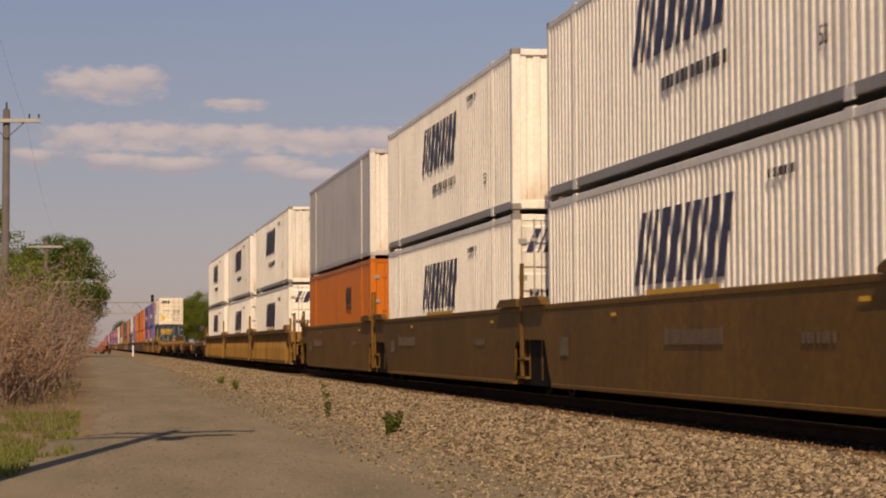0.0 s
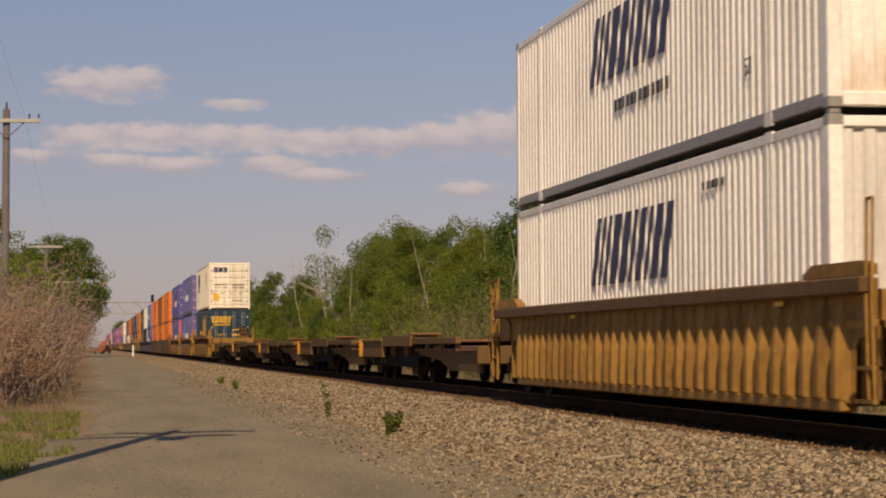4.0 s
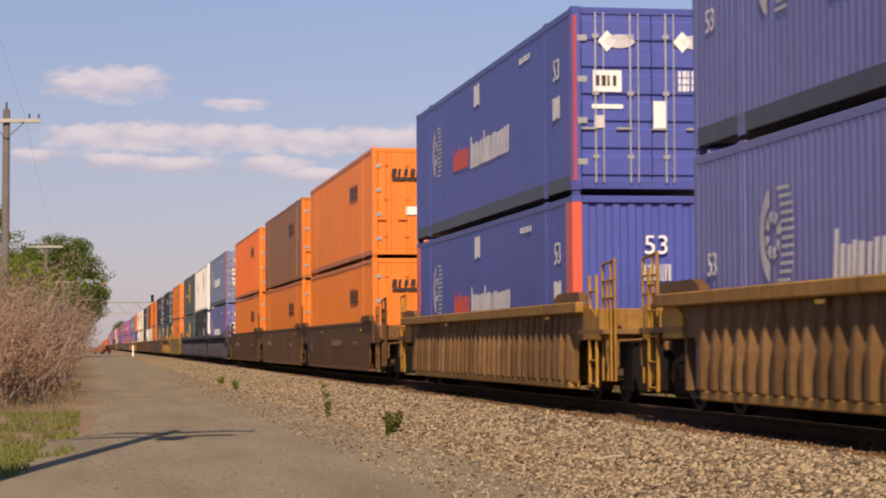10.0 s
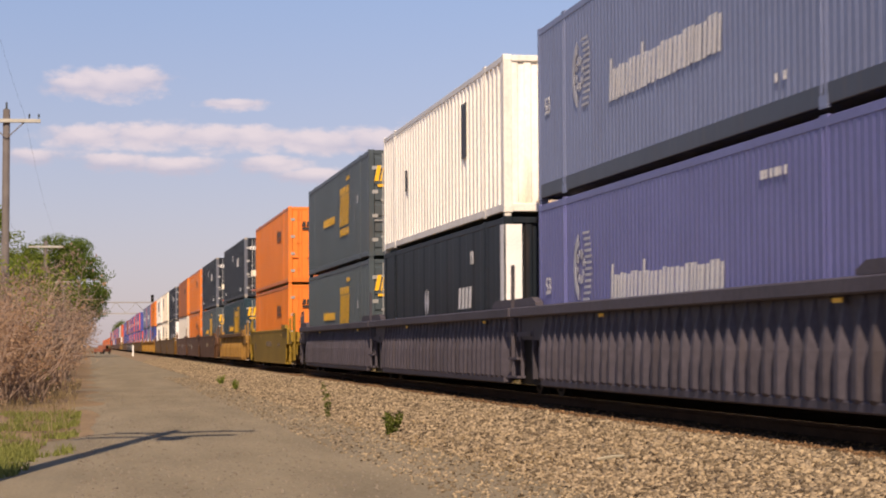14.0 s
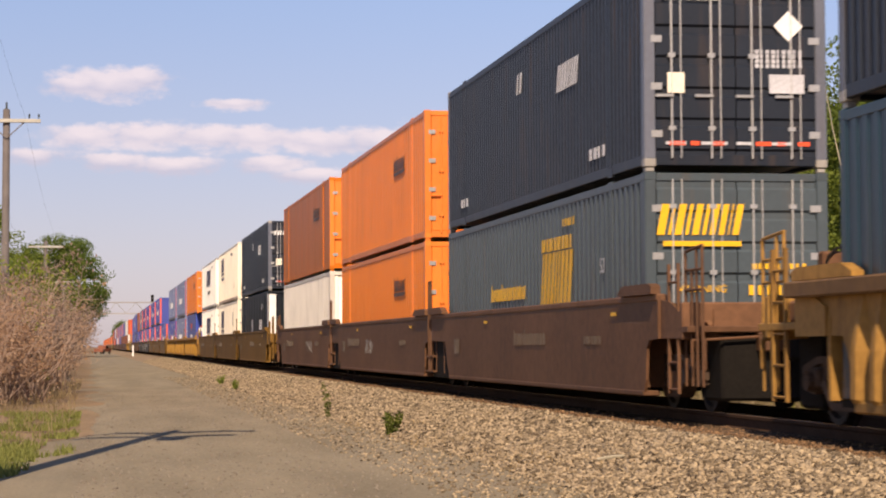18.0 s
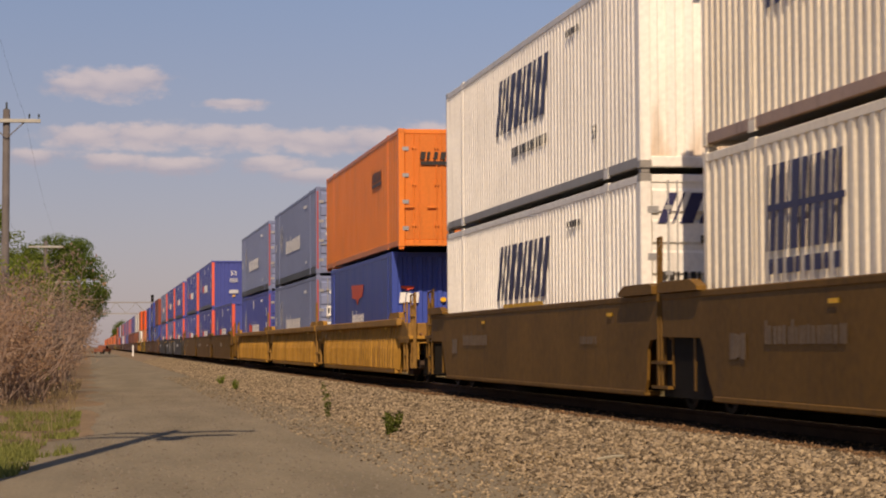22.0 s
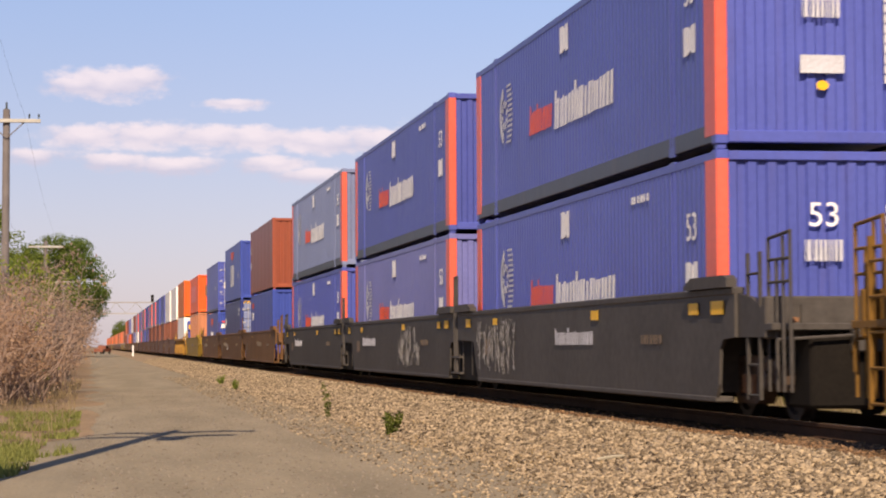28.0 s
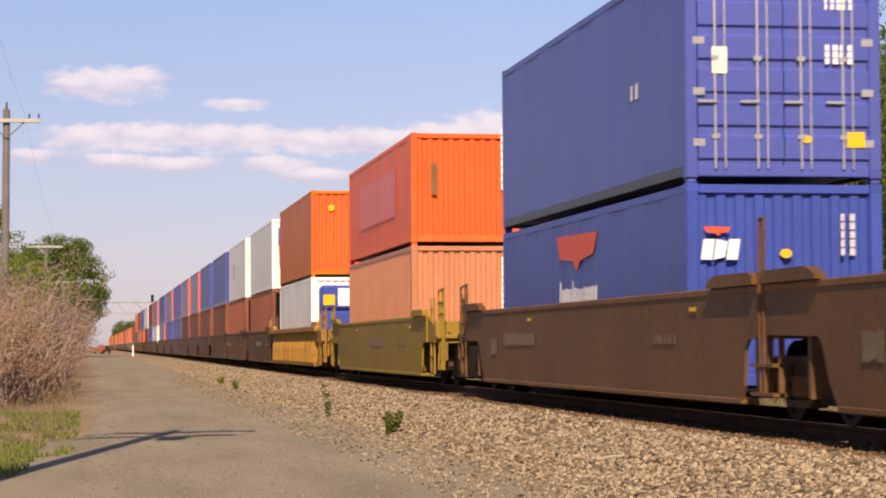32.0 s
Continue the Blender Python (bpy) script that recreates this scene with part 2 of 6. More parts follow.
MAROON = mat("maroon_car_paint", (0.135, 0.066, 0.034), 0.62, vary=0.32, scale=0.5, fine=9, streak=0.6, dirt_color=(0.06, 0.035, 0.022), bump=0.08, spread=0.16, spec=0.16)
CHAR = mat("grey_car_paint", (0.062, 0.055, 0.048), 0.62, vary=0.32, scale=0.5, fine=9, streak=0.6, dirt_color=(0.05, 0.04, 0.03), bump=0.08, spread=0.16, spec=0.16)
VIOLET = mat("dusty_violet_car_paint", (0.068, 0.06, 0.072), 0.62, vary=0.32, scale=0.5, fine=9, streak=0.6, dirt_color=(0.08, 0.06, 0.05), bump=0.08, spread=0.16, spec=0.16)
REDDISH = mat("oxide_red_car_paint", (0.24, 0.085, 0.05), 0.62, vary=0.32, scale=0.5, fine=9, streak=0.6, dirt_color=(0.07, 0.04, 0.03), bump=0.08, spread=0.16, spec=0.16)
CAST = mat("brown_cast_iron", (0.065, 0.041, 0.027), 0.75, 0.0, spec=0.25, vary=0.5, scale=3, fine=20, bump=0.2)
# near black: grimy iron parts, and the sheets that stand for shade over wheels
IRON = mat("grimy_iron_and_shade", (0.012, 0.010, 0.008), 0.85, 0.0, spec=0.1, vary=0.4, fine=20)
WHEEL = mat("wheel_steel", (0.02, 0.017, 0.016), 0.6, 0.3, spec=0.2, vary=0.4)
RUSTY = mat("rusty_steel", (0.19, 0.09, 0.04), 0.8, 0.0, vary=0.4, fine=18, bump=0.2)
RAILTOP = mat("polished_rail", (0.62, 0.58, 0.54), 0.25, 1.0, vary=0.1)
RUBBER = mat("tyre_rubber", (0.025, 0.025, 0.025), 0.8)
ROADM = mat("gravel_road", (0.226, 0.188, 0.126), 0.95, along=0.5, vary=0.34, scale=0.35, fine=22, bump=0.5, dirt=0.4, dirt_color=(0.185, 0.168, 0.12), spec=0.1)
EARTH = mat("dry_earth", (0.24, 0.168, 0.10), 0.95, vary=0.35, scale=0.25, fine=9, bump=0.6, dirt=0.5, dirt_color=(0.16, 0.17, 0.06), spec=0.1)
BALLAST = mat("ballast_bed", (0.24, 0.175, 0.11), 0.95, vary=0.5, scale=0.8, fine=26, bump=1.0, dirt=0.3, dirt_color=(0.22, 0.15, 0.09), spec=0.1)
TIE = mat("creosoted_tie", (0.08, 0.055, 0.035), 0.95, spec=0.05, vary=0.4)
ARMW = mat("bleached_arm_wood", (0.40, 0.385, 0.33), 0.85, vary=0.25, fine=40, streak=0.3, dirt_color=(0.2, 0.18, 0.15))
POLEW = mat("weathered_pole_wood", (0.16, 0.14, 0.13), 0.85, vary=0.3, fine=40, streak=0.4, dirt_color=(0.08, 0.06, 0.05))
BARK = mat("bark", (0.13, 0.10, 0.07), 0.9, vary=0.35, fine=15, bump=0.5)
PALEB = mat("pale_dead_bark", (0.34, 0.30, 0.215), 0.9, vary=0.25, fine=15, bump=0.4)


def island_mat(name, dark, light, rough=0.8, leaf=False):
    """Small pieces in one mesh, each with a tone of its own between two colours."""
    m = bpy.data.materials.new(name)
    m.use_nodes = True
    nt = m.node_tree
    b = nt.nodes["Principled BSDF"]
    g = nt.nodes.new("ShaderNodeNewGeometry")
    mx = nt.nodes.new("ShaderNodeMix")
    mx.data_type = "RGBA"
    nt.links.new(g.outputs["Random Per Island"], mx.inputs[0])
    mx.inputs[6].default_value, mx.inputs[7].default_value = (*dark, 1), (*light, 1)
    top = mx.outputs[2]
    if leaf:
        # each plant has a green of its own
        own = nt.nodes.new("ShaderNodeObjectInfo")
        shade = nt.nodes.new("ShaderNodeMix")
        shade.data_type = "RGBA"
        nt.links.new(own.outputs["Random"], shade.inputs[0])
        shade.inputs[6].default_value, shade.inputs[7].default_value = (0.72, 0.82, 0.95, 1), (1.28, 1.16, 0.95, 1)
        tint = nt.nodes.new("ShaderNodeMix")
        tint.data_type, tint.blend_type = "RGBA", "MULTIPLY"
        tint.inputs[0].default_value = 1.0
        nt.links.new(top, tint.inputs[6])
        nt.links.new(shade.outputs[2], tint.inputs[7])
        top = tint.outputs[2]
    nt.links.new(top, b.inputs["Base Color"])
    b.inputs["Roughness"].default_value = rough
    b.inputs["Specular IOR Level"].default_value = 0.2
    if leaf:
        tr = nt.nodes.new("ShaderNodeBsdfTranslucent")
        nt.links.new(top, tr.inputs[0])
        ms = nt.nodes.new("ShaderNodeMixShader")
        ms.inputs[0].default_value = 0.46
        out = nt.nodes["Material Output"]
        nt.links.new(b.outputs[0], ms.inputs[1])
        nt.links.new(tr.outputs[0], ms.inputs[2])
        nt.links.new(ms.outputs[0], out.inputs[0])
    return m


STONE = island_mat("ballast_stones", (0.05, 0.035, 0.022), (0.44, 0.34, 0.215), 0.9)
RUSTSTONE = island_mat("rust_stained_stones", (0.06, 0.036, 0.018), (0.25, 0.145, 0.075), 0.9)
GRIT = island_mat("road_grit", (0.16, 0.13, 0.10), (0.29, 0.245, 0.19), 0.9)
LEAF_A = island_mat("leaf_green", (0.12, 0.165, 0.025), (0.205, 0.25, 0.042), 0.6, True)
LEAF_B = island_mat("leaf_dark_green", (0.10, 0.147, 0.028), (0.165, 0.22, 0.045), 0.6, True)
LEAF_W = island_mat("leaf_weed", (0.05, 0.07, 0.016), (0.13, 0.165, 0.035), 0.6, True)
LEAF_C = island_mat("leaf_yellow_green", (0.17, 0.215, 0.03), (0.255, 0.30, 0.05), 0.6, True)
TWIG = island_mat("dry_twigs", (0.27, 0.19, 0.145), (0.39, 0.29, 0.22), 0.9)
TWIG_G = island_mat("scrub_twigs", (0.09, 0.075, 0.042), (0.20, 0.17, 0.095), 0.9)
DRYLEAF = island_mat("dry_buds", (0.30, 0.20, 0.14), (0.43, 0.31, 0.225), 0.85, True)
GRASSM = island_mat("grass_blades", (0.12, 0.145, 0.035), (0.29, 0.31, 0.10), 0.7, True)
STRAW = island_mat("dry_grass", (0.25, 0.18, 0.09), (0.45, 0.34, 0.19), 0.8, True)


# ---- mesh helpers ----
class Geo:
    """Collects vertices and faces of one mesh."""

    def __init__(self):
        self.v, self.f = [], []

    def face_ring(self, pts):
        n = len(self.v)
        self.v += pts
        self.f.append(tuple(range(n, n + len(pts))))
        return self

    def box(self, x0, x1, y0, y1, z0, z1, c=0.0):
        n = len(self.v)
        if not c:
            self.v += [(x, y, z) for x in (x0, x1) for y in (y0, y1) for z in (z0, z1)]
            self.f += [tuple(n + i for i in q) for q in
                       ((0, 1, 3, 2), (4, 6, 7, 5), (0, 4, 5, 1), (2, 3, 7, 6), (0, 2, 6, 4), (1, 5, 7, 3))]
            return self
        lo, hi = (x0, y0, z0), (x1, y1, z1)
        idx = {}
        for sx in (0, 1):
            for sy in (0, 1):
                for sz in (0, 1):
                    s = (sx, sy, sz)
                    for axis in range(3):
                        p = []
                        for k in range(3):
                            e = (lo, hi)[s[k]][k]
                            p.append(e if k == axis else e + (c if s[k] == 0 else -c))
                        idx[(s, axis)] = len(self.v)
                        self.v.append(tuple(p))
        for axis in range(3):
            u, w = [k for k in range(3) if k != axis]
            for side in (0, 1):
                ring = []
                for a, b in ((0, 0), (1, 0), (1, 1), (0, 1)):
                    s = [0, 0, 0]
                    s[axis], s[u], s[w] = side, a, b
                    ring.append(idx[(tuple(s), axis)])
                self.f.append(tuple(ring))
            for a in (0, 1):
                for b in (0, 1):
                    s0, s1 = [0, 0, 0], [0, 0, 0]
                    s0[u] = s1[u] = a
                    s0[w] = s1[w] = b
                    s1[axis] = 1
                    s0, s1 = tuple(s0), tuple(s1)
                    self.f.append((idx[(s0, u)], idx[(s1, u)], idx[(s1, w)], idx[(s0, w)]))
        for sx in (0, 1):
            for sy in (0, 1):
                for sz in (0, 1):
                    s = (sx, sy, sz)
                    self.f.append((idx[(s, 0)], idx[(s, 1)], idx[(s, 2)]))
        return self

    def prism(self, outline, axis, a, b):
        """The outline (pairs) swept along an axis from a to b."""
        def at(p, h):
            return {"x": (h, p[0], p[1]), "y": (p[0], h, p[1]), "z": (p[0], p[1], h)}[axis]
        n, k = len(self.v), len(outline)
        self.v += [at(p, a) for p in outline] + [at(p, b) for p in outline]
        self.f += [tuple(n + i for i in range(k)), tuple(n + k + i for i in reversed(range(k)))]
        self.f += [(n + i, n + (i + 1) % k, n + k + (i + 1) % k, n + k + i) for i in range(k)]
        return self

    def rod(self, p, q, r, sides=6, r2=None):
        p, q = Vector(p), Vector(q)
        d = (q - p).normalized()
        u = d.orthogonal().normalized()
        w = d.cross(u)
        n = len(self.v)
        r2 = r if r2 is None else r2
        for c, rr in ((p, r), (q, r2)):
            for i in range(sides):
                a = 2 * math.pi * i / sides
                self.v.append(tuple(c + u * (math.cos(a) * rr) + w * (math.sin(a) * rr)))
        self.f += [(n + i, n + (i + 1) % sides, n + sides + (i + 1) % sides, n + sides + i) for i in range(sides)]
        self.f += [tuple(n + i for i in reversed(range(sides))), tuple(n + sides + i for i in range(sides))]
        return self

    def lathe(self, profile, sides=20):
        """(x, r) pairs turned about the x axis."""
        n, k = len(self.v), len(profile)
        for x, r in profile:
            for i in range(sides):
                a = 2 * math.pi * i / sides
                self.v.append((x, r * math.cos(a), r * math.sin(a)))
        for j in range(k - 1):
            for i in range(sides):
                i2 = (i + 1) % sides
                self.f.append((n + j * sides + i, n + j * sides + i2, n + (j + 1) * sides + i2, n + (j + 1) * sides + i))
        self.f += [tuple(n + i for i in reversed(range(sides))), tuple(n + (k - 1) * sides + i for i in range(sides))]
        return self

    def mesh(self, name, material):
        me = bpy.data.meshes.new(name)
        me.from_pydata(self.v, [], self.f)
        bm = bmesh.new()
        bm.from_mesh(me)
        bmesh.ops.recalc_face_normals(bm, faces=bm.faces)
        bm.to_mesh(me)
        bm.free()
        me.materials.append(material)
        return me


CACHE = {}


def cached(key, material, make):
    """One mesh for all alike pieces."""
    k = (key, material.name)
    if k not in CACHE:
        CACHE[k] = make().mesh(key if isinstance(key, str) else key[0], material)
    return CACHE[k]


def part(name, me, parent, at=(0, 0, 0), label="", rz=0.0):
    ob = new(name, me)
    ob.parent = parent
    ob.location = at
    if rz:
        ob.rotation_euler = (0, 0, radians(rz))
    return tagged(ob, label)


def thing(name, label, category, group="", at=(0, 0, 0), kind=""):
    ob = new(name)
    ob.empty_display_size = 0.3
    ob.location = at
    return tagged(ob, label, category, group, kind)


def raw_mesh(name, verts, faces, material, smooth=False):
    """A mesh straight from arrays (all faces with the same count of corners)."""
    verts, faces = np.asarray(verts, np.float32), np.asarray(faces, np.int32)
    me = bpy.data.meshes.new(name)
    n, k = faces.shape
    me.vertices.add(len(verts))
    me.vertices.foreach_set("co", verts.ravel())
    me.loops.add(n * k)
    me.loops.foreach_set("vertex_index", faces.ravel())
    me.polygons.add(n)
    me.polygons.foreach_set("loop_start", np.arange(0, n * k, k, dtype=np.int32))
    if smooth:
        me.polygons.foreach_set("use_smooth", np.ones(n, bool))
    me.update(calc_edges=True)
    me.materials.append(material)
    return me

# ---- ground, road, track ----
TRACK_X, RAIL_Z = 8.71, 0.57
BED_Z = 0.38
RNG = np.random.default_rng(7)


def lumpy(x, y, amp):
    return amp * (noise.noise((x * 0.35, y * 0.35, 0)) + 0.5 * noise.noise((x * 1.1, y * 1.1, 3)))


def strip(name, xs, ys, zf, material, kind="structure", label="", category=""):
    """A ground sheet over the grid of xs and ys with heights zf(x, y)."""
    v = [(x, y, zf(x, y)) for y in ys for x in xs]
    k = len(xs)
    f = [(j * k + i, j * k + i + 1, (j + 1) * k + i + 1, (j + 1) * k + i) for j in range(len(ys) - 1) for i in range(k - 1)]
    return tagged(new(name, raw_mesh(name, v, f, material, True)), label, category, kind=kind)


def spaced(a, b, first, grow):
    out, d = [a], first
    while out[-1] < b:
        out.append(min(b, out[-1] + d))
        d *= grow
    return out


YS = spaced(-30, 900, 0.8, 1.012)
strip("ground", [-2500, -600, -150, -60, -25, -10, -6, -4, -3, -2, -1, 0, 1.5, 3, 5, 9, 14, 18, 25, 50, 150, 600, 2500],
      [-2500, -900, -200] + YS + [1400, 2500, 4500], lambda x, y: -0.03 + (lumpy(x, y, 0.05) if -12 < x < 0 or 13 < x < 40 else 0) + (0.1 if x < -2.7 else 0),
      EARTH, label="dry brown earth with thin grass beside the track", category="ground")


def road_z(x, y):
    crown = 0.02 - 0.01 * abs(x - 2.2)
    rut = -0.015 * (math.exp(-((x - 1.2) / 0.3) ** 2) + math.exp(-((x - 3.1) / 0.3) ** 2))
    rim = 0.45 - 2.1 * min(1.0, max(0.0, (36 - y) / 11))
    edge = 0.10 * max(0.0, rim - x + 0.9 * noise.noise((x * 0.7, y * 0.22, 4)))
    return 0.012 + crown + rut + 0.2 * lumpy(x * 0.6, y * 0.6, 0.02) - edge


strip("road", [-2.75 + 0.25 * i for i in range(32)], [-900, -300, -80] + YS, road_z, ROADM,
      label="grey-brown gravel service road with worn wheel tracks", category="road")


def bed_z(x, y):
    """Ballast bank: near toe, shoulder, top, far shoulder, far toe."""
    prof = [(4.4, -0.06), (5.0, 0.06), (5.8, 0.19), (6.5, 0.32), (6.8, 0.39), (6.95, 0.405), (7.2, 0.395), (7.84, 0.385), (8.05, 0.385), (10.4, 0.38), (11.4, 0.30), (13.5, -0.05)]
    for (xa, za), (xb, zb) in zip(prof, prof[1:]):
        if xa <= x <= xb:
            z = za + (zb - za) * (x - xa) / (xb - xa)
            break
    return z + lumpy(x * 2, y, 0.03) * (0 if 6.95 < x < 10.4 else 1)


bed = strip("ballast", [4.4, 4.7, 5.0, 5.4, 5.8, 6.2, 6.6, 6.8, 6.95, 7.2, 7.55, 7.84, 8.05, 8.7, 9.8, 10.4, 10.9, 11.4, 12.4, 13.5], [-900, -300, -80] + YS + [1300, 1950], bed_z, BALLAST,
            label="tan crushed-stone ballast bank under the track", category="ballast")


GREASY = mat("greasy_track_stone", (0.165, 0.105, 0.058), 0.95, vary=0.45, scale=1.2, fine=26, bump=1.0, dirt=0.4, dirt_color=(0.10, 0.066, 0.04), spec=0.1)
strip("track_bed", [6.95, 7.2, 7.45, 7.84, 8.05, 8.35, 8.7, 9.1, 9.5, 9.9], [-900, -300, -80] + YS + [1300, 1950], lambda x, y: bed_z(x, y) + 0.012, GREASY,
      label="grease-darkened stones between the rails", category="ballast")


def build_track():
    rails = thing("railway_track", "steel rails on dark wooden ties in ballast", "railway track", kind="structure")
    prof = [(-0.07, 0.0), (0.07, 0.0), (0.07, 0.012), (0.012, 0.035), (0.010, 0.13), (0.036, 0.145), (0.036, 0.178), (0.028, 0.185),
            (-0.028, 0.185), (-0.036, 0.178), (-0.036, 0.145), (-0.010, 0.13), (-0.012, 0.035), (-0.07, 0.012)]
    me = cached("rail", RAILM, lambda: Geo().prism(prof, "y", -900, 1950))
    top = cached("rail_head", RAILTOP, lambda: Geo().box(-0.027, 0.027, -900, 1950, 0.1855, 0.188))
    for sx in (-0.7525, 0.7525):
        r = part("rail", me, rails, (TRACK_X + sx, 0, RAIL_Z - 0.186), "dark rusty steel rail")
        part("rail_head", top, r, (0, 0, 0), "polished running surface")
    tie = cached("tie", TIE, lambda: Geo().box(-1.3, 1.3, -0.11, 0.11, -0.12, 0.03, 0.01))
    y = -2.0
    while y < 95:
        part("tie", tie, rails, (TRACK_X + RNG.normal(0, 0.02), y + RNG.normal(0, 0.015), BED_Z))
        y += 0.53
    return rails


build_track()


def scatter_stones(name, n, xr, yr, zf, size, material, parent=None, bias=1.0):
    """Many small broken stones as one mesh, denser where the road comes close."""
    xs = RNG.uniform(*xr, n) if "scattered" not in name else xr[1] - (xr[1] - xr[0]) * RNG.uniform(0, 1, n) ** 2
    u = RNG.uniform(0, 1, n) ** bias
    ys = yr[0] + (yr[1] - yr[0]) * u
    zs = np.array([zf(float(x), float(y)) for x, y in zip(xs, ys)])
    base = np.array([(1, 0, 0), (-1, 0, 0), (0, 1, 0), (0, -1, 0), (0, 0, 1), (0, 0, -1)], float)
    tri = np.array([(0, 2, 4), (2, 1, 4), (1, 3, 4), (3, 0, 4), (2, 0, 5), (1, 2, 5), (3, 1, 5), (0, 3, 5)])
    s = RNG.uniform(size[0], size[1], (n, 1, 1))
    pts = base[None] * s * RNG.uniform(0.55, 1.25, (n, 6, 1)) + RNG.normal(0, 0.22, (n, 6, 3)) * s
    q = RNG.normal(size=(n, 4))
    q /= np.linalg.norm(q, axis=1, keepdims=True)
    w, x, y, z = q.T
    R = np.stack([1 - 2 * (y * y + z * z), 2 * (x * y - z * w), 2 * (x * z + y * w), 2 * (x * y + z * w), 1 - 2 * (x * x + z * z),
                  2 * (y * z - x * w), 2 * (x * z - y * w), 2 * (y * z + x * w), 1 - 2 * (x * x + y * y)], 1).reshape(n, 3, 3)
    pts = np.einsum("nij,nkj->nki", R, pts)
    pts[:, :, 2] *= 0.75
    pts += np.stack([xs, ys, zs + s[:, 0, 0] * 0.25], 1)[:, None]
    faces = (tri[None] + (np.arange(n) * 6)[:, None, None]).reshape(-1, 3)
    ob = new(name, raw_mesh(name, pts.reshape(-1, 3), faces, material))
    if parent:
        ob.parent = parent
    return tagged(ob, "broken tan and grey ballast stones", "" if parent else "stones", kind="stuff")


LONE = mat("ballast_stone", (0.25, 0.19, 0.12), 0.9, vary=0.35, scale=20, fine=90, spread=0.55, spec=0.1)


def stone_geo(seed):
    """One broken stone: a squashed twelve-sided lump with uneven corners."""
    rng = np.random.default_rng(seed)
    g = Geo()
    rings = ((-0.5, 0.62), (0.1, 1.0), (0.6, 0.55))
    for z, r in rings:
        g.v += [(r * rng.uniform(0.7, 1.15) * math.cos(a), r * rng.uniform(0.55, 0.95) * math.sin(a), z * rng.uniform(0.7, 1.1)) for a in (2 * math.pi * (k + rng.uniform(0, 0.5)) / 6 for k in range(6))]
    for k in (0, 6):
        g.f += [(k + i, k + (i + 1) % 6, k + 6 + (i + 1) % 6, k + 6 + i) for i in range(6)]
    g.f += [(5, 4, 3, 2, 1, 0), (12, 13, 14, 15, 16, 17)]
    return g


def build_lone_stones(n):
    rng = random.Random(17)
    meshes = [cached(("stone", k), LONE, lambda: stone_geo(k)) for k in range(8)]
    for i in range(n):
        x, y = rng.uniform(4.75, 6.6), rng.uniform(18.5, 27.0)
        ob = part("stone", meshes[i % 8], bed, (x, y, bed_z(x, y) + 0.028))
        s = rng.uniform(0.026, 0.048)
        ob.scale, ob.rotation_euler = (s, s, s), (rng.uniform(-0.5, 0.5), rng.uniform(-0.5, 0.5), rng.uniform(0, 6.28))


def build_stones():
    build_lone_stones(270)
    scatter_stones("loose_stones", 62000, (4.72, 6.9), (15, 100), bed_z, (0.02, 0.05), STONE, bed, 1.75)
    scatter_stones("track_stones", 16000, (6.88, 9.4), (15, 80), bed_z, (0.02, 0.042), RUSTSTONE, bed, 1.5)
    scatter_stones("distant_stones", 14000, (4.72, 6.95), (85, 210), bed_z, (0.03, 0.06), STONE, bed, 1.3)
    scatter_stones("scattered_stones", 9000, (3.3, 4.95), (15, 100), lambda x, y: max(road_z(x, y), bed_z(x, y) if x > 4.4 else -1), (0.010, 0.032), STONE, bed, 1.6)
    scatter_stones("road_grit", 9000, (-0.2, 4.4), (14, 70), road_z, (0.006, 0.02), GRIT, None, 1.6)["label"] = "fine loose grit on the gravel road"


# ---- poles and posts ----
def utility_pole(at, h, lean=0.0, double=False):
    p = thing("utility_pole", "weathered wooden utility pole with crossarm and insulators", "utility pole", "poles along the track", at)
    part("pole", cached(("pole", h), POLEW, lambda: Geo().rod((0, 0, -0.3), (lean, 0, h), 0.19 if h < 12.2 else 0.16, 12, 0.15 if h < 12.2 else 0.12)), p)
    z = h - 0.5
    thick = 0.12 if double else 0.075
    arm = part("crossarm", cached(("crossarm", thick), POLEW if double else ARMW, lambda: Geo().box(-1.42, 1.42, -0.28 if double else -0.22, -0.05, -thick, thick, 0.008)), p, (lean, -0.06, z))
    if double:
        part("crossarm", cached("lower_crossarm", POLEW, lambda: Geo().box(-1.3, 1.3, -0.28, -0.05, -0.12, 0.12, 0.008)), p, (lean, -0.06, z - 1.35))
        part("transformer", cached("transformer", STEEL, lambda: Geo().rod((0, 0, -0.4), (0, 0, 0.4), 0.24, 14)), p, (0.42, -0.1, z - 1.9), "grey cylindrical transformer can")
    for x in (-1.34, -0.9, 0.95, 1.34):
        part("insulator", cached("insulator", GLASSY, lambda: Geo().rod((0, 0, 0), (0, 0, 0.12), 0.015, 6).rod((0, 0, 0.1), (0, 0, 0.24), 0.05, 8, 0.035)), arm, (x, -0.1, 0.06), "dark glass insulator on a pin")
    for s in (-1, 1):
        part("brace", cached(("brace", s), POLEW, lambda: Geo().rod((0, -0.13, -0.75), (s * 0.75, -0.13, -0.05), 0.025, 6)), arm, (0, 0, 0))
    part("pole_top_pin", cached("pole_top_pin", GLASSY, lambda: Geo().rod((0, 0, 0), (0, 0, 0.3), 0.05, 8, 0.04)), p, (lean, 0, h), "insulator on the pole top")
    return p


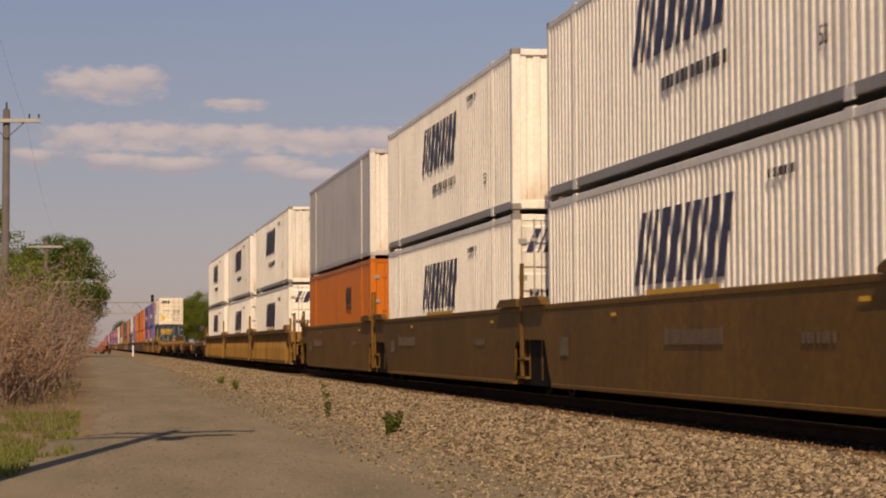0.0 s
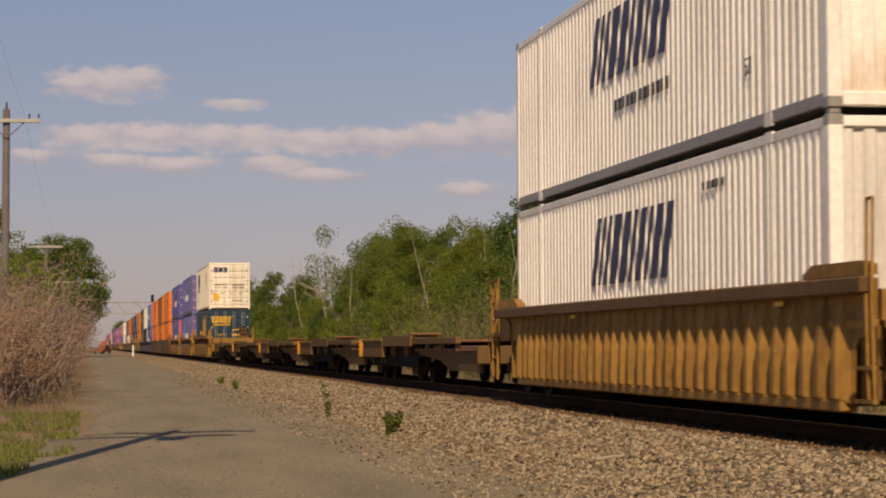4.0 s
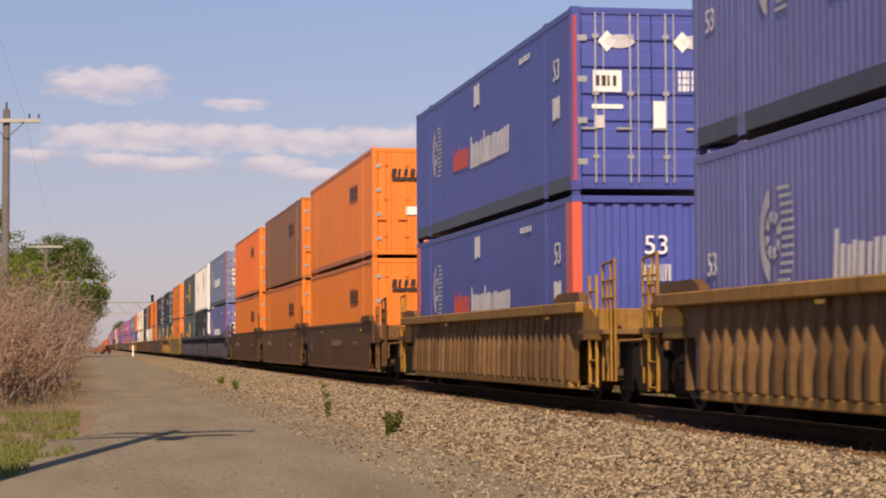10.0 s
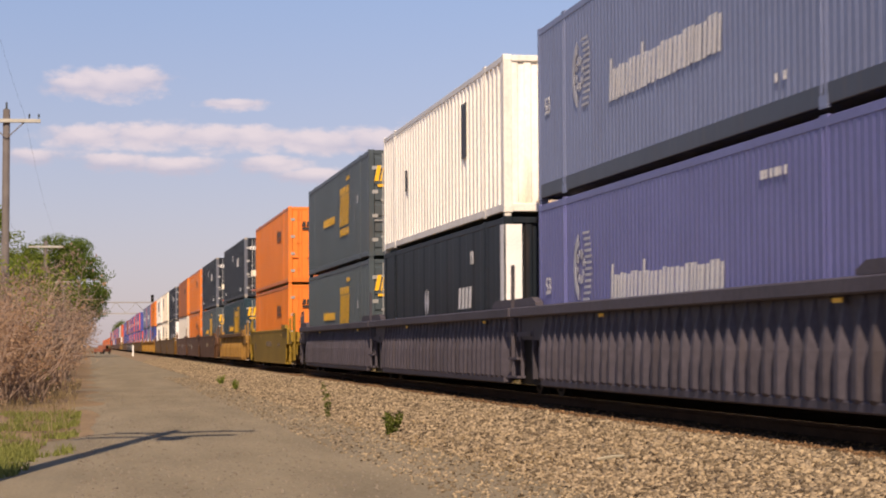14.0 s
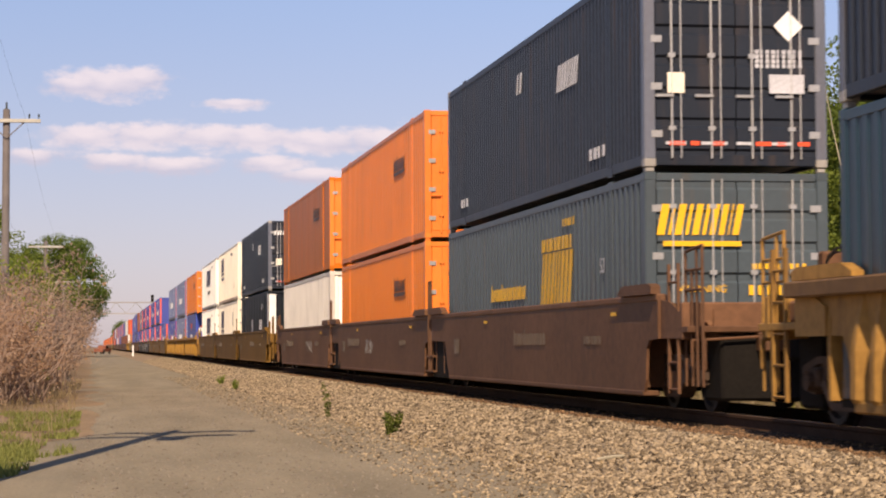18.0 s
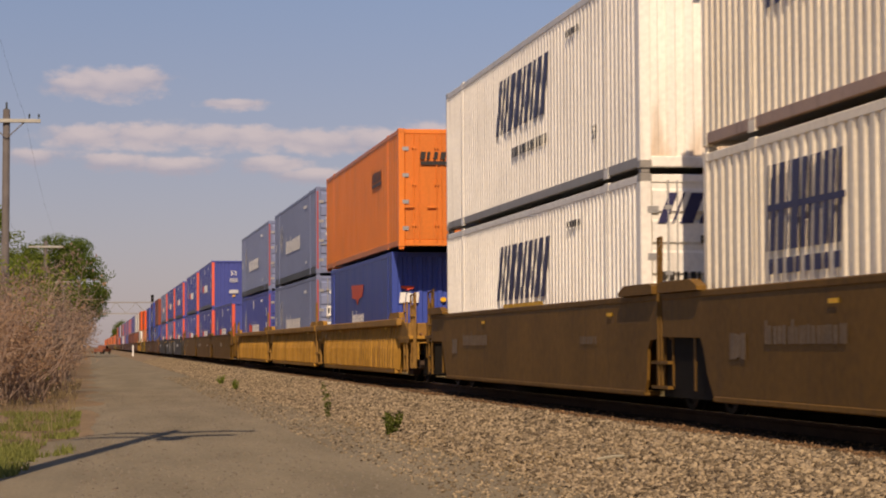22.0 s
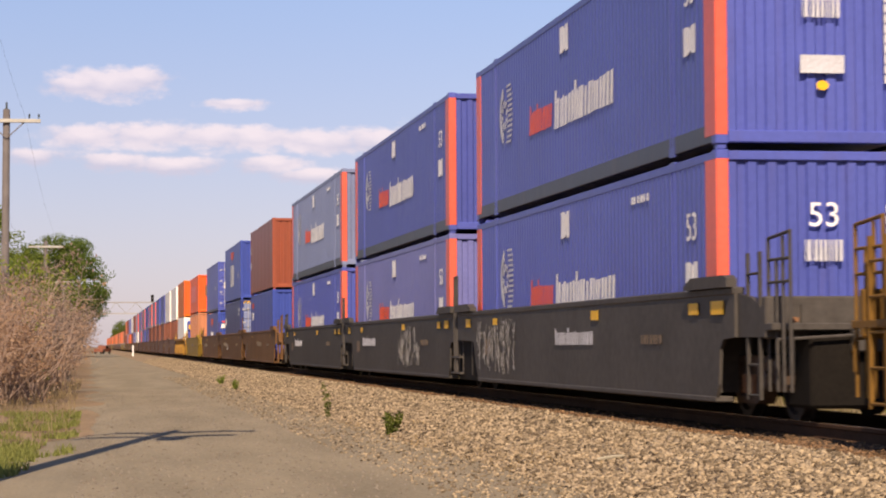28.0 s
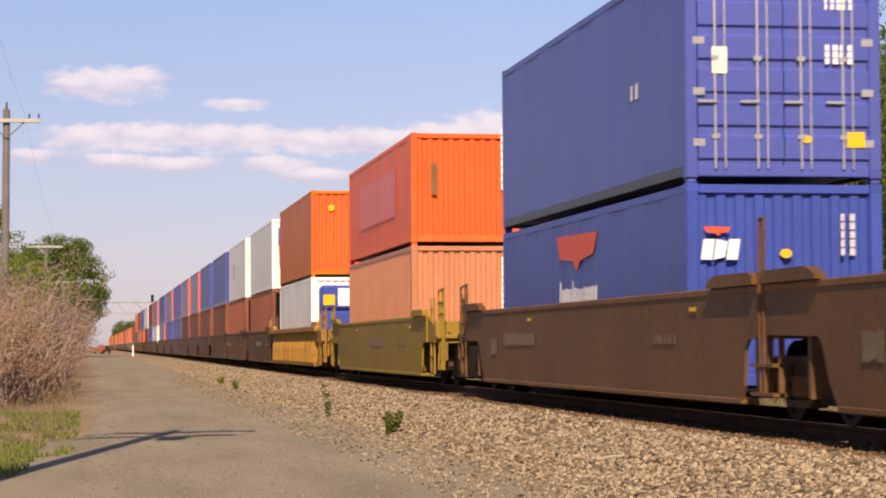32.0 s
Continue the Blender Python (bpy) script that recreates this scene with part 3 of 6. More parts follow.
GLASSY = mat("dark_glass_insulator", (0.06, 0.07, 0.07), 0.25, vary=0.2)
POLES = [(-1.37, 22.46, 12.25), (-3.58, 92, 11.5), (-3.74, 181, 10.28), (-3.6, 290, 10.6)]
for px, py, ph in POLES:
    utility_pole((px, py, 0), ph, 0.0 if py < 30 else 0.06, py < 30)


def build_wires():
    ends = [(-2.4, -45, 12.0)] + [p for p in POLES]
    for shift in ((-1.4, -1.4, -1.4, -1.4, -1.4), (-0.75, -1.3, 0.82, 1.4, 1.4)):
        cu = bpy.data.curves.new("overhead_wire", "CURVE")
        cu.dimensions, cu.bevel_depth = "3D", 0.0028
        pts = []
        for (xa, ya, ha), (xb, yb, hb), da, db in zip(ends, ends[1:], shift, shift[1:]):
            for i in range(12):
                t = i / 12
                sag = 4 * t * (1 - t) * (0.00016 * (yb - ya) ** 2)
                pts.append((xa + da + (xb + db - xa - da) * t, ya + (yb - ya) * t - 0.16, ha - 0.25 + (hb - ha) * t - sag))
        sp = cu.splines.new("POLY")
        sp.points.add(len(pts) - 1)
        for p, c in zip(sp.points, pts):
            p.co = (*c, 1)
        ob = new("overhead_wire", cu)
        cu.materials.append(IRON)
        tagged(ob, "thin dark overhead wire strung between poles", "wire", "wires")


build_wires()


def marker_post(at):
    p = thing("marker_post", "short white post beside the track", "post", at=at)
    part("post", cached("post", WHITEM, lambda: Geo().box(-0.1, 0.1, -0.08, 0.08, -0.2, 1.45, 0.02)), p)
    part("cap", cached("cap", WHITEM, lambda: Geo().prism([(-0.12, 1.45), (0.12, 1.45), (0, 1.56)], "y", -0.1, 0.1)), p)


marker_post((5.65, 292, 0.1))


def signal_bridge(y):
    """Steel truss over the line with a signal mast at its far leg."""
    b = thing("signal_bridge", "grey steel truss signal bridge across the track", "signal bridge", at=(0, y, 0))
    x0, x1, z0, z1 = -6.0, 11.6, 7.4, 9.4
    for z in (z0, z1):
        for dy in (-0.5, 0.5):
            part("chord", cached("chord", GALV, lambda: Geo().box(x0, x1, -0.09, 0.09, -0.09, 0.09)), b, (0, dy, z))
    web = Geo()
    n = 10
    for i in range(n):
        xa, xb = x0 + (x1 - x0) * i / n, x0 + (x1 - x0) * (i + 1) / n
        for dy in (-0.5, 0.5):
            web.rod((xa, dy, z0 if i % 2 else z1), (xb, dy, z1 if i % 2 else z0), 0.05, 4)
    part("lattice", web.mesh("lattice", GALV), b)
    for x in (x0, x1):
        part("leg", cached("leg", GALV, lambda: Geo().box(-0.2, 0.2, -0.5, 0.5, -0.3, 9.5)), b, (x, 0, 0))
    m = part("signal_mast", cached("signal_mast", GALV, lambda: Geo().rod((0, 0, 9.4), (0, 0, 10.6), 0.09, 8)), b, (11.0, -0.3, 0))
    part("signal_head", cached("signal_head", IRON, lambda: Geo().box(-0.26, 0.26, -0.2, 0.1, 9.5, 10.8, 0.08)), m, (0, -0.2, 0), "dark signal head")


signal_bridge(390)


def pickup(at):
    """A small red pickup that stands far down the road."""
    p = thing("pickup_truck", "red pickup truck parked far down the gravel road", "truck", at=at)
    part("body", cached("pickup_body", REDDISH, lambda: Geo().prism([(-2.6, 0.45), (2.6, 0.45), (2.6, 1.0), (1.0, 1.08), (-2.6, 1.05)], "y", -0.95, 0.95)), p).rotation_euler = (0, 0, radians(70))
    cab = part("cab", cached("pickup_cab", REDDISH, lambda: Geo().prism([(-0.6, 1.06), (1.3, 1.06), (0.75, 1.7), (-0.45, 1.7)], "y", -0.85, 0.85)), p)
    cab.rotation_euler = (0, 0, radians(70))
    for s in (-1, 1):
        part("window", cached(("pickup_window", s), IRON, lambda: Geo().prism([(-0.4, 1.12), (1.0, 1.12), (0.65, 1.6), (-0.35, 1.6)], "y", s * 0.855 - 0.01, s * 0.855 + 0.01)), cab, (0, 0, 0))
    for x in (-1.7, 1.7):
        for s in (-1, 1):
            a = radians(70)
            w = part("wheel", cached("pickup_wheel", RUBBER, lambda: Geo().rod((0, -0.12, 0), (0, 0.12, 0), 0.38, 14)), p, (x * math.cos(a) - s * 0.85 * math.sin(a), x * math.sin(a) + s * 0.85 * math.cos(a), 0.38))
            w.rotation_euler = (0, 0, a)


pickup((2.4, 440, 0.02))

# ---- train ----
L53, L45, L40 = 16.15, 13.72, 12.19
HALF = 1.295
MOVERS = []          # (thing, place along the train at the start)


def text_mesh(body, size, material):
    k = ("text", body, size, material.name)
    if k not in CACHE:
        cu = bpy.data.curves.new("marking", "FONT")
        cu.body, cu.size, cu.align_x, cu.align_y, cu.extrude = body, size, "CENTER", "CENTER", 0.002
        ob = bpy.data.objects.new("marking", cu)
        scene.collection.objects.link(ob)
        me = bpy.data.meshes.new_from_object(ob.evaluated_get(bpy.context.evaluated_depsgraph_get()))
        bpy.data.objects.remove(ob)
        me.materials.clear()
        me.materials.append(material)
        CACHE[k] = me
    return CACHE[k]


def word_geo(w, h, n, slant, rows=1):
    """A row of slanted, uneven bars that stands for a painted word; x to the right, z up, facing -y."""
    g = Geo()
    if h > 0.25 and rows == 1 and n > 2:
        # a large word: close-set bars of mixed width, ragged along the top and foot
        rng = random.Random(int(w * 100) + n)
        fine = n > 5
        if n in (3, 4):
            for i in range(n):
                x0, x1 = -w / 2 + w * i / n, -w / 2 + w * (i + (0.88 if n == 3 else 0.66)) / n
                cut = h * 0.12 if n == 3 and i == 1 else 0.0
                g.prism([(x0 + slant * -h / 2, -h / 2), (x1 + slant * -h / 2, -h / 2 + cut), (x1 + slant * h / 2, h / 2 - cut), (x0 + slant * h / 2, h / 2)], "y", -0.0035, 0.0)
            return g
        cuts = [0.0]
        while cuts[-1] < 1.0:
            cuts.append(cuts[-1] + (rng.uniform(0.35, 0.65) if fine else rng.uniform(0.28, 0.72)) / n)
        cuts = [c / cuts[-1] for c in cuts]
        for i, (a, b) in enumerate(zip(cuts, cuts[1:])):
            x0, x1 = -w / 2 + w * a, -w / 2 + w * b - (w * (b - a) * rng.uniform(0.28, 0.45) if fine else w / n * 0.2)
            tall = 0.0 if i in (0, len(cuts) // 3) else rng.choice((0.22, 0.25, 0.28))
            z0, z1 = -h / 2 + (h * rng.choice((0.0, 0.0, 0.02)) if fine else 0.0), h / 2 - (h * tall if fine else 0.0)
            g.prism([(x0 + slant * z0, z0), (x1 + slant * z0, z0), (x1 + slant * z1, z1), (x0 + slant * z1, z1)], "y", -0.0035, 0.0)
        return g
    step = w / n
    for i in range(n):
        x = -w / 2 + i * step
        for r in range(rows):
            z0, z1 = -h / 2 + h * r / rows, -h / 2 + h * (r + 0.84) / rows
            full = step * (0.74 - 0.16 * ((i * 5 + n) % 3))
            g.prism([(x + p * full + slant * (z0 + (z1 - z0) * q), z0 + (z1 - z0) * q) for p, q in ((0, 0), (1, 0), (1, 1), (0, 1))], "y", -0.0035, 0.0)
    return g


def striped_disc_geo(r):
    """A round emblem: a solid crescent on one side, a broken ring inside, thin stripes that run out to the other."""
    g = Geo()
    arc = [(math.cos(t), math.sin(t)) for t in (math.pi * (0.62 + 0.76 * k / 10) for k in range(11))]
    g.prism([(r * c * 0.95, r * d) for c, d in arc] + [(r * 0.62 * c - 0.08 * r, r * 0.62 * d) for c, d in reversed(arc)], "y", -0.0035, 0)
    for k in range(8):
        t0, t1 = 2 * math.pi * k / 8, 2 * math.pi * (k + 0.6) / 8
        g.prism([(r * q * math.cos(t) - 0.1 * r, r * q * math.sin(t)) for q, t in ((0.5, t0), (0.5, t1), (0.26, t1), (0.26, t0))], "y", -0.0035, 0)
    n = 12
    for i in range(n):
        z = -r + 2 * r * (i + 0.5) / n
        w = math.sqrt(max(r * r - z * z, 0))
        g.box(0.45 * w, 0.45 * w + 0.75 * r, -0.0035, 0, z - r / n * 0.45, z + r / n * 0.45)
    return g


def lens_geo(w, h):
    pts = [(w / 2 * math.cos(a), h / 2 * math.sin(a) * abs(math.sin(a)) ** 0.2) for a in (2 * math.pi * i / 20 for i in range(20))]
    return Geo().prism(pts, "y", -0.0035, 0)


def shield_geo(w, h):
    return Geo().prism([(-w / 2, h / 2), (w / 2, h * 0.42), (w * 0.4, -h * 0.1), (w * 0.1, -h * 0.22), (0.02, -h / 2), (-w * 0.1, -h * 0.2), (-w * 0.42, -h * 0.12)], "y", -0.0035, 0)


def diamond_geo(w, h):
    return Geo().prism([(-w / 2, 0), (0, -h / 2), (w / 2, 0), (0, h / 2)], "y", -0.0035, 0)


def plate_geo(w, h):
    return Geo().box(-w / 2, w / 2, -0.004, 0, -h / 2, h / 2)


def mark_mesh(kind, args, material):
    if kind == "text":
        return text_mesh(args[0], args[1], material)
    make = {"word": word_geo, "disc": striped_disc_geo, "lens": lens_geo, "shield": shield_geo, "diamond": diamond_geo, "plate": plate_geo}[kind]
    return cached((kind + "_marking",) + tuple(args), material, lambda: make(*args))


def put_mark(box, where, mark, L):
    """where 'side': y along the box and z; where 'end': x across and z. A mark is (kind, args, material, a, z, label)."""
    kind, args, material, a, z, label = mark
    me = mark_mesh(kind, args, material)
    ob = new("marking", me)
    ob.parent = box
    up = radians(90) if kind == "text" else 0
    if where == "side":
        ob.location, ob.rotation_euler = (-HALF - 0.006, a, z), (up, 0, radians(-90))
    else:
        ob.location, ob.rotation_euler = (a, -L / 2 - 0.014 - (0.005 if material in (BLUEM, SLATE, BLACKM) else 0), z), (up, 0, 0)
    tagged(ob, label, kind="stuff" if kind in ("word", "disc", "text") else "")


def corrugated(L, z0, z1, pitch, depth, out):
    """A corrugated sheet along y; out is the side (-1 or 1) that its ridges face."""
    def make():
        n = max(1, round(L / pitch))
        p = L / n
        ys, xs = [], []
        for i in range(n):
            y = -L / 2 + i * p
            for fr, d in ((0.0, 0), (0.42, 0), (0.52, 1), (0.90, 1)):
                ys.append(y + fr * p)
                xs.append(-out * depth * d)
        ys.append(L / 2)
        xs.append(0.0)
        g = Geo()
        g.v = [(x, y, z) for x, y in zip(xs, ys) for z in (z0, z1)]
        g.f = [(2 * i, 2 * i + 2, 2 * i + 3, 2 * i + 1) for i in range(len(ys) - 1)]
        return g
    return make


def casting_geo(foot):
    """A corner casting; with a foot, the twist lock under it."""
    g = Geo().box(-0.082, 0.082, -0.09, 0.09, 0, 0.118, 0.012)
    if foot:
        g.box(-0.06, 0.06, -0.065, 0.065, -foot, 0.0, 0.01)
    return g


def container(style, L, Y, z, H=2.9, lock=0.0):
    """A steel freight container whose centre lies at Y along the train at the start."""
    st = STYLES[style]
    body, frame_m = st["body"], st.get("frame", st["body"])
    box = thing("shipping_container", st["label"], "container", st["group"], (TRACK_X, Y, RAIL_Z + z))
    MOVERS.append((box, Y))
    wl = L - 0.32
    panel = cached(("side_panel", wl, H, st["pitch"], st["depth"]), body, corrugated(wl, 0.16, H - 0.1, st["pitch"], st["depth"], -1))
    part("side_panel", panel, box, (-HALF + 0.006, 0, 0))
    part("side_panel", panel, box, (HALF - 0.006, 0, 0), rz=180)
    part("roof_panel", cached(("roof_panel", wl, H), body, lambda: Geo().box(-HALF + 0.05, HALF - 0.05, -wl / 2, wl / 2, H - 0.075, H - 0.03, 0.01)), box)
    part("floor_panel", cached(("floor_panel", L), GALV, lambda: Geo().box(-HALF + 0.08, HALF - 0.08, -L / 2 + 0.1, L / 2 - 0.1, 0.08, 0.17)), box)
    rail = st.get("rail", frame_m)
    for s in (-1, 1):
        part("bottom_rail", cached(("bottom_rail", L), rail, lambda: Geo().box(-0.04, 0.04, -L / 2 + 0.17, L / 2 - 0.17, 0.03, st.get("sill", 0.17), 0.008)), box, (s * (HALF - 0.045), 0, 0))
        part("top_rail", cached(("top_rail", L, H), frame_m, lambda: Geo().box(-0.035, 0.035, -L / 2 + 0.17, L / 2 - 0.17, H - 0.13, H - 0.02, 0.01)), box, (s * (HALF - 0.037), 0, 0))
    for e in (-1, 1):
        for s in (-1, 1):
            pm = st.get("post", frame_m)
            pw = st.get("post_w", 0.16)
            part("corner_post", cached(("corner_post", pw, H), pm, lambda: Geo().box(-0.08, 0.08, -pw / 2, pw / 2, 0.1, H - 0.1, 0.015)), box,
                 (s * (HALF - 0.08), e * (L / 2 - pw / 2), 0))
            for zc, foot in ((0.0, lock), (H - 0.12, 0.0)):
                part("corner_casting", cached(("corner_casting", foot), GALV if st.get("castings") else frame_m, lambda: casting_geo(foot)), box,
                     (s * (HALF - 0.08), e * (L / 2 - 0.088), zc))
    if L > 13:
        for s in (-1,):
            for e in (-6.1, 6.1):
                part("lifting_post", cached("lifting_post", frame_m, lambda: Geo().box(-0.02, 0.02, -0.1, -0.04, 0.1, H - 0.1, 0.006).box(-0.02, 0.02, 0.04, 0.1, 0.1, H - 0.1, 0.006)
                                            .box(-0.02, 0.02, -0.13, 0.13, 0.0, 0.13).box(-0.02, 0.02, -0.13, 0.13, H - 0.12, H)), box, (s * (HALF - 0.018), e, 0))
    for e in (-1, 1):
        part("end_header", cached(("end_header", H), frame_m, lambda: Geo().box(-HALF + 0.16, HALF - 0.16, -0.06, 0.06, H - 0.13, H - 0.015, 0.012)), box, (0, e * (L / 2 - 0.075), 0))
        part("end_sill", cached("end_sill", frame_m, lambda: Geo().box(-HALF + 0.16, HALF - 0.16, -0.06, 0.06, 0.02, 0.17, 0.012)), box, (0, e * (L / 2 - 0.075), 0))
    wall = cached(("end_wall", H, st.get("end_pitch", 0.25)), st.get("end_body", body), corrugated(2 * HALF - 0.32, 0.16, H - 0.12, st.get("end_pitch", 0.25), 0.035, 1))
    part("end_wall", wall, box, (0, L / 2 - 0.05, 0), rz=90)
    if st["end"] == "wall":
        part("end_wall", wall, box, (0, -L / 2 + 0.05, 0), rz=-90)
    else:
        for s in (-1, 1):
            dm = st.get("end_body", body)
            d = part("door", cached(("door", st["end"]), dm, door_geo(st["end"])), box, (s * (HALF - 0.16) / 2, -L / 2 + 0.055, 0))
            for lx in (-0.34, 0.22):
                part("lock_rod", cached("lock_rod", STEEL if st["end"] == "doors" else dm, lambda: Geo().rod((0, 0, 0.12), (0, 0, H - 0.1), 0.017, 6).rod((0.13, 0, 0.12), (0.13, 0, H - 0.1), 0.012, 6)
                                        .box(-0.05, 0.05, -0.02, 0.03, 0.5, 0.56).box(-0.05, 0.05, -0.02, 0.03, 1.5, 1.56).box(-0.05, 0.05, -0.02, 0.03, 2.4, 2.46)), d, (lx * 1.0, -0.06, 0))
                part("lock_handle", cached("lock_handle", STEEL if st["end"] == "doors" else dm, lambda: Geo().box(-0.24, 0.02, -0.03, 0.0, 0, 0.04, 0.006)), d, (lx, -0.075, 0.95))
            for hz in (0.45, 1.1, 1.75, 2.4):
                part("hinge", cached("hinge", STEEL, lambda: Geo().box(-0.08, 0.08, -0.03, 0.0, -0.05, 0.05, 0.006)), d, (s * (HALF - 0.16) / 2 * 0.97, -0.03, hz))
    for mk in st.get("side", ()):
        put_mark(box, "side", mk, L)
    for mk in st.get("near", ()):
        put_mark(box, "end", mk, L)
    return box


def far_container(style, Y, z, L=L53):
    """A box of the train's far tail, with the parts that still tell at that distance."""
    st, H = STYLES[style], 2.9
    box = thing("shipping_container", st["label"], "container", st["group"], (TRACK_X, Y, RAIL_Z + z))
    MOVERS.append((box, Y))
    part("body", cached(("far_body", L), st["body"], lambda: Geo().box(-HALF + 0.03, HALF - 0.03, -L / 2 + 0.05, L / 2 - 0.05, 0.0, H - 0.02, 0.02)), box)
    part("roof_panel", cached(("far_roof", L), st["body"], lambda: Geo().box(-HALF, HALF, -L / 2, L / 2, H - 0.1, H, 0.02)), box)
    for e in (-1, 1):
        part("corner_post", cached("far_post", st.get("post", st["body"]), lambda: Geo().box(-0.08, 0.08, -0.1, 0.1, 0.0, H - 0.1, 0.015)), box, (-HALF + 0.08, e * (L / 2 - 0.1), 0))
    part("bottom_rail", cached(("far_rail", L), GALV, lambda: Geo().box(-0.03, 0.05, -L / 2, L / 2, 0.02, 0.16)), box, (-HALF + 0.03, 0, 0))
    return box


def door_geo(kind):
    """One door leaf: a single pressed sheet with level ribs."""
    w = HALF - 0.16

    def make():
        if kind == "smooth":
            return Geo().box(-w / 2 + 0.008, w / 2 - 0.008, -0.03, 0.02, 0.17, 2.77, 0.012)
        prof = [(0.02, 0.17), (-0.02, 0.17)]
        for k in range(6):
            z = 0.22 + k * 0.425
            prof += [(-0.02, z), (-0.055, z + 0.035), (-0.055, z + 0.31), (-0.02, z + 0.345)]
        prof += [(-0.02, 2.77), (0.02, 2.77)]
        return Geo().prism(prof, "x", -w / 2 + 0.008, w / 2 - 0.008)
    return make


def M(kind, args, material, a, z, label=""):
    return (kind, args, material, a, z, label)


WORD = "painted word drawn as plain slanted blocks"
BIG5 = ("word", (4.4, 0.98, 5, 0.45))
STYLES = {}


def style(key, label, group="containers on the train", **kw):
    STYLES[key] = dict(label=label, group=group, pitch=0.28, depth=0.03, end="wall")
    STYLES[key].update(kw)


style("white_logo", "white corrugated container with dark blue slanted word and rust", body=WHITE, end_body=WHITE_END, rail=GALV, sill=0.33, castings=True,
      pitch=0.24, depth=0.03, side=(M(*BIG5, INK, 0.0, 1.92, WORD), M("word", (3.0, 0.2, 13, 0), BLACKM, -0.6, 1.02), M("text", ("53", 0.3), BLACKM, -5.4, 0.75),
                        M("word", (1.0, 0.12, 5, 0), BLACKM, -4.0, 2.5)),
      near=(M("word", (1.15, 0.26, 5, 0.4), INK, 0.1, 2.52, WORD), M("word", (1.0, 0.07, 9, 0), BLACKM, 0.15, 2.3), M("text", ("53ft", 0.32), BLACKM, 0.1, 1.5), M("word", (0.6, 0.1, 6, 0), BLACKM, 0.1, 0.62), M("word", (0.14, 1.7, 1, 0, 14), BLACKM, 0.98, 1.6)))
style("white_logo_doors", "white corrugated container with dark blue words and door end", body=WHITE, rail=GALV, castings=True,
      pitch=0.24, depth=0.05, end="doors", side=(M(*BIG5, INK, 0.0, 1.85, WORD), M("plate", (3.4, 0.07), YELLOWM, 0.1, 1.25), M("word", (1.0, 0.12, 5, 0), BLACKM, -4.0, 2.45)),
      near=(M("word", (2.05, 0.42, 5, 0.4), INK, 0.05, 2.42, WORD), M("word", (1.5, 0.13, 13, 0), BLACKM, 0.3, 2.0), M("word", (1.0, 0.17, 8, 0), BLACKM, 0.4, 1.55), M("word", (0.7, 0.14, 7, 0), BLACKM, -0.65, 1.5)))
style("grey_plain", "plain grey container with a white end wall and flat sides", body=GREYP, frame=GREYP, post=WHITE, end_body=WHITE_END, pitch=0.6, depth=0.02, end="wall")
style("orange_plain", "orange corrugated container with a dark block mark", body=ORANGE, pitch=0.45, depth=0.03, end="smooth",
      side=(M("word", (1.3, 0.5, 4, 0), BLACKM, -3.2, 2.0), M("plate", (1.3, 0.08), BLACKM, -3.2, 1.66)))
ORANGE_NEAR = (M("word", (1.5, 0.22, 9, 0.15), BLACKM, 0.0, 2.25, WORD), M("plate", (1.5, 0.09), BLACKM, 0.0, 2.05), M("plate", (0.4, 0.4), WHITEM, 0.75, 1.6),
               M("plate", (0.35, 0.22), WHITEM, -0.2, 1.2), M("plate", (0.2, 0.26), WHITEM, 0.4, 1.2))
ORANGE_SIDE = (M("word", (1.9, 0.36, 7, 0.12), UMBERM, -4.1, 2.05, WORD), M("plate", (1.9, 0.09), UMBERM, -4.1, 1.8))
style("orange", "orange corrugated container with a small dark word and sunlit orange doors", body=ORANGE, frame=ORANGE_LIT, end_body=ORANGE_LIT, post=ORANGE_LIT, pitch=0.3, depth=0.045, end="smooth", side=ORANGE_SIDE, near=ORANGE_NEAR)
style("orange_clean", "orange corrugated container with a small dark word and plain sunlit doors", body=ORANGE, frame=ORANGE_LIT, end_body=ORANGE_LIT, post=ORANGE_LIT, pitch=0.3, depth=0.045, end="smooth", side=ORANGE_SIDE,
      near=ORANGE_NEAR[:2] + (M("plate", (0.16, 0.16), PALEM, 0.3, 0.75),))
style("orange_smooth", "brown-orange container with smooth plate sides and sunlit orange doors", body=RUSTOR, post=ORANGE_LIT, end_body=ORANGE_LIT, pitch=2.4, depth=0.012, end="smooth",
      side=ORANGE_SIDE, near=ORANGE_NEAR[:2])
style("orange_brown", "brown-orange container with smooth plate sides", body=BROWNOR, post=ORANGE_LIT, end_body=ORANGE_LIT, pitch=2.4, depth=0.012, end="smooth",
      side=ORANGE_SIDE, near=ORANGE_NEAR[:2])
style("orange_flat", "bright orange container with finely ribbed sides", body=ORANGE_FLAT, frame=ORANGE_LIT, end_body=ORANGE_LIT, pitch=0.24, depth=0.035, end="smooth", side=ORANGE_SIDE, near=ORANGE_NEAR[:2])
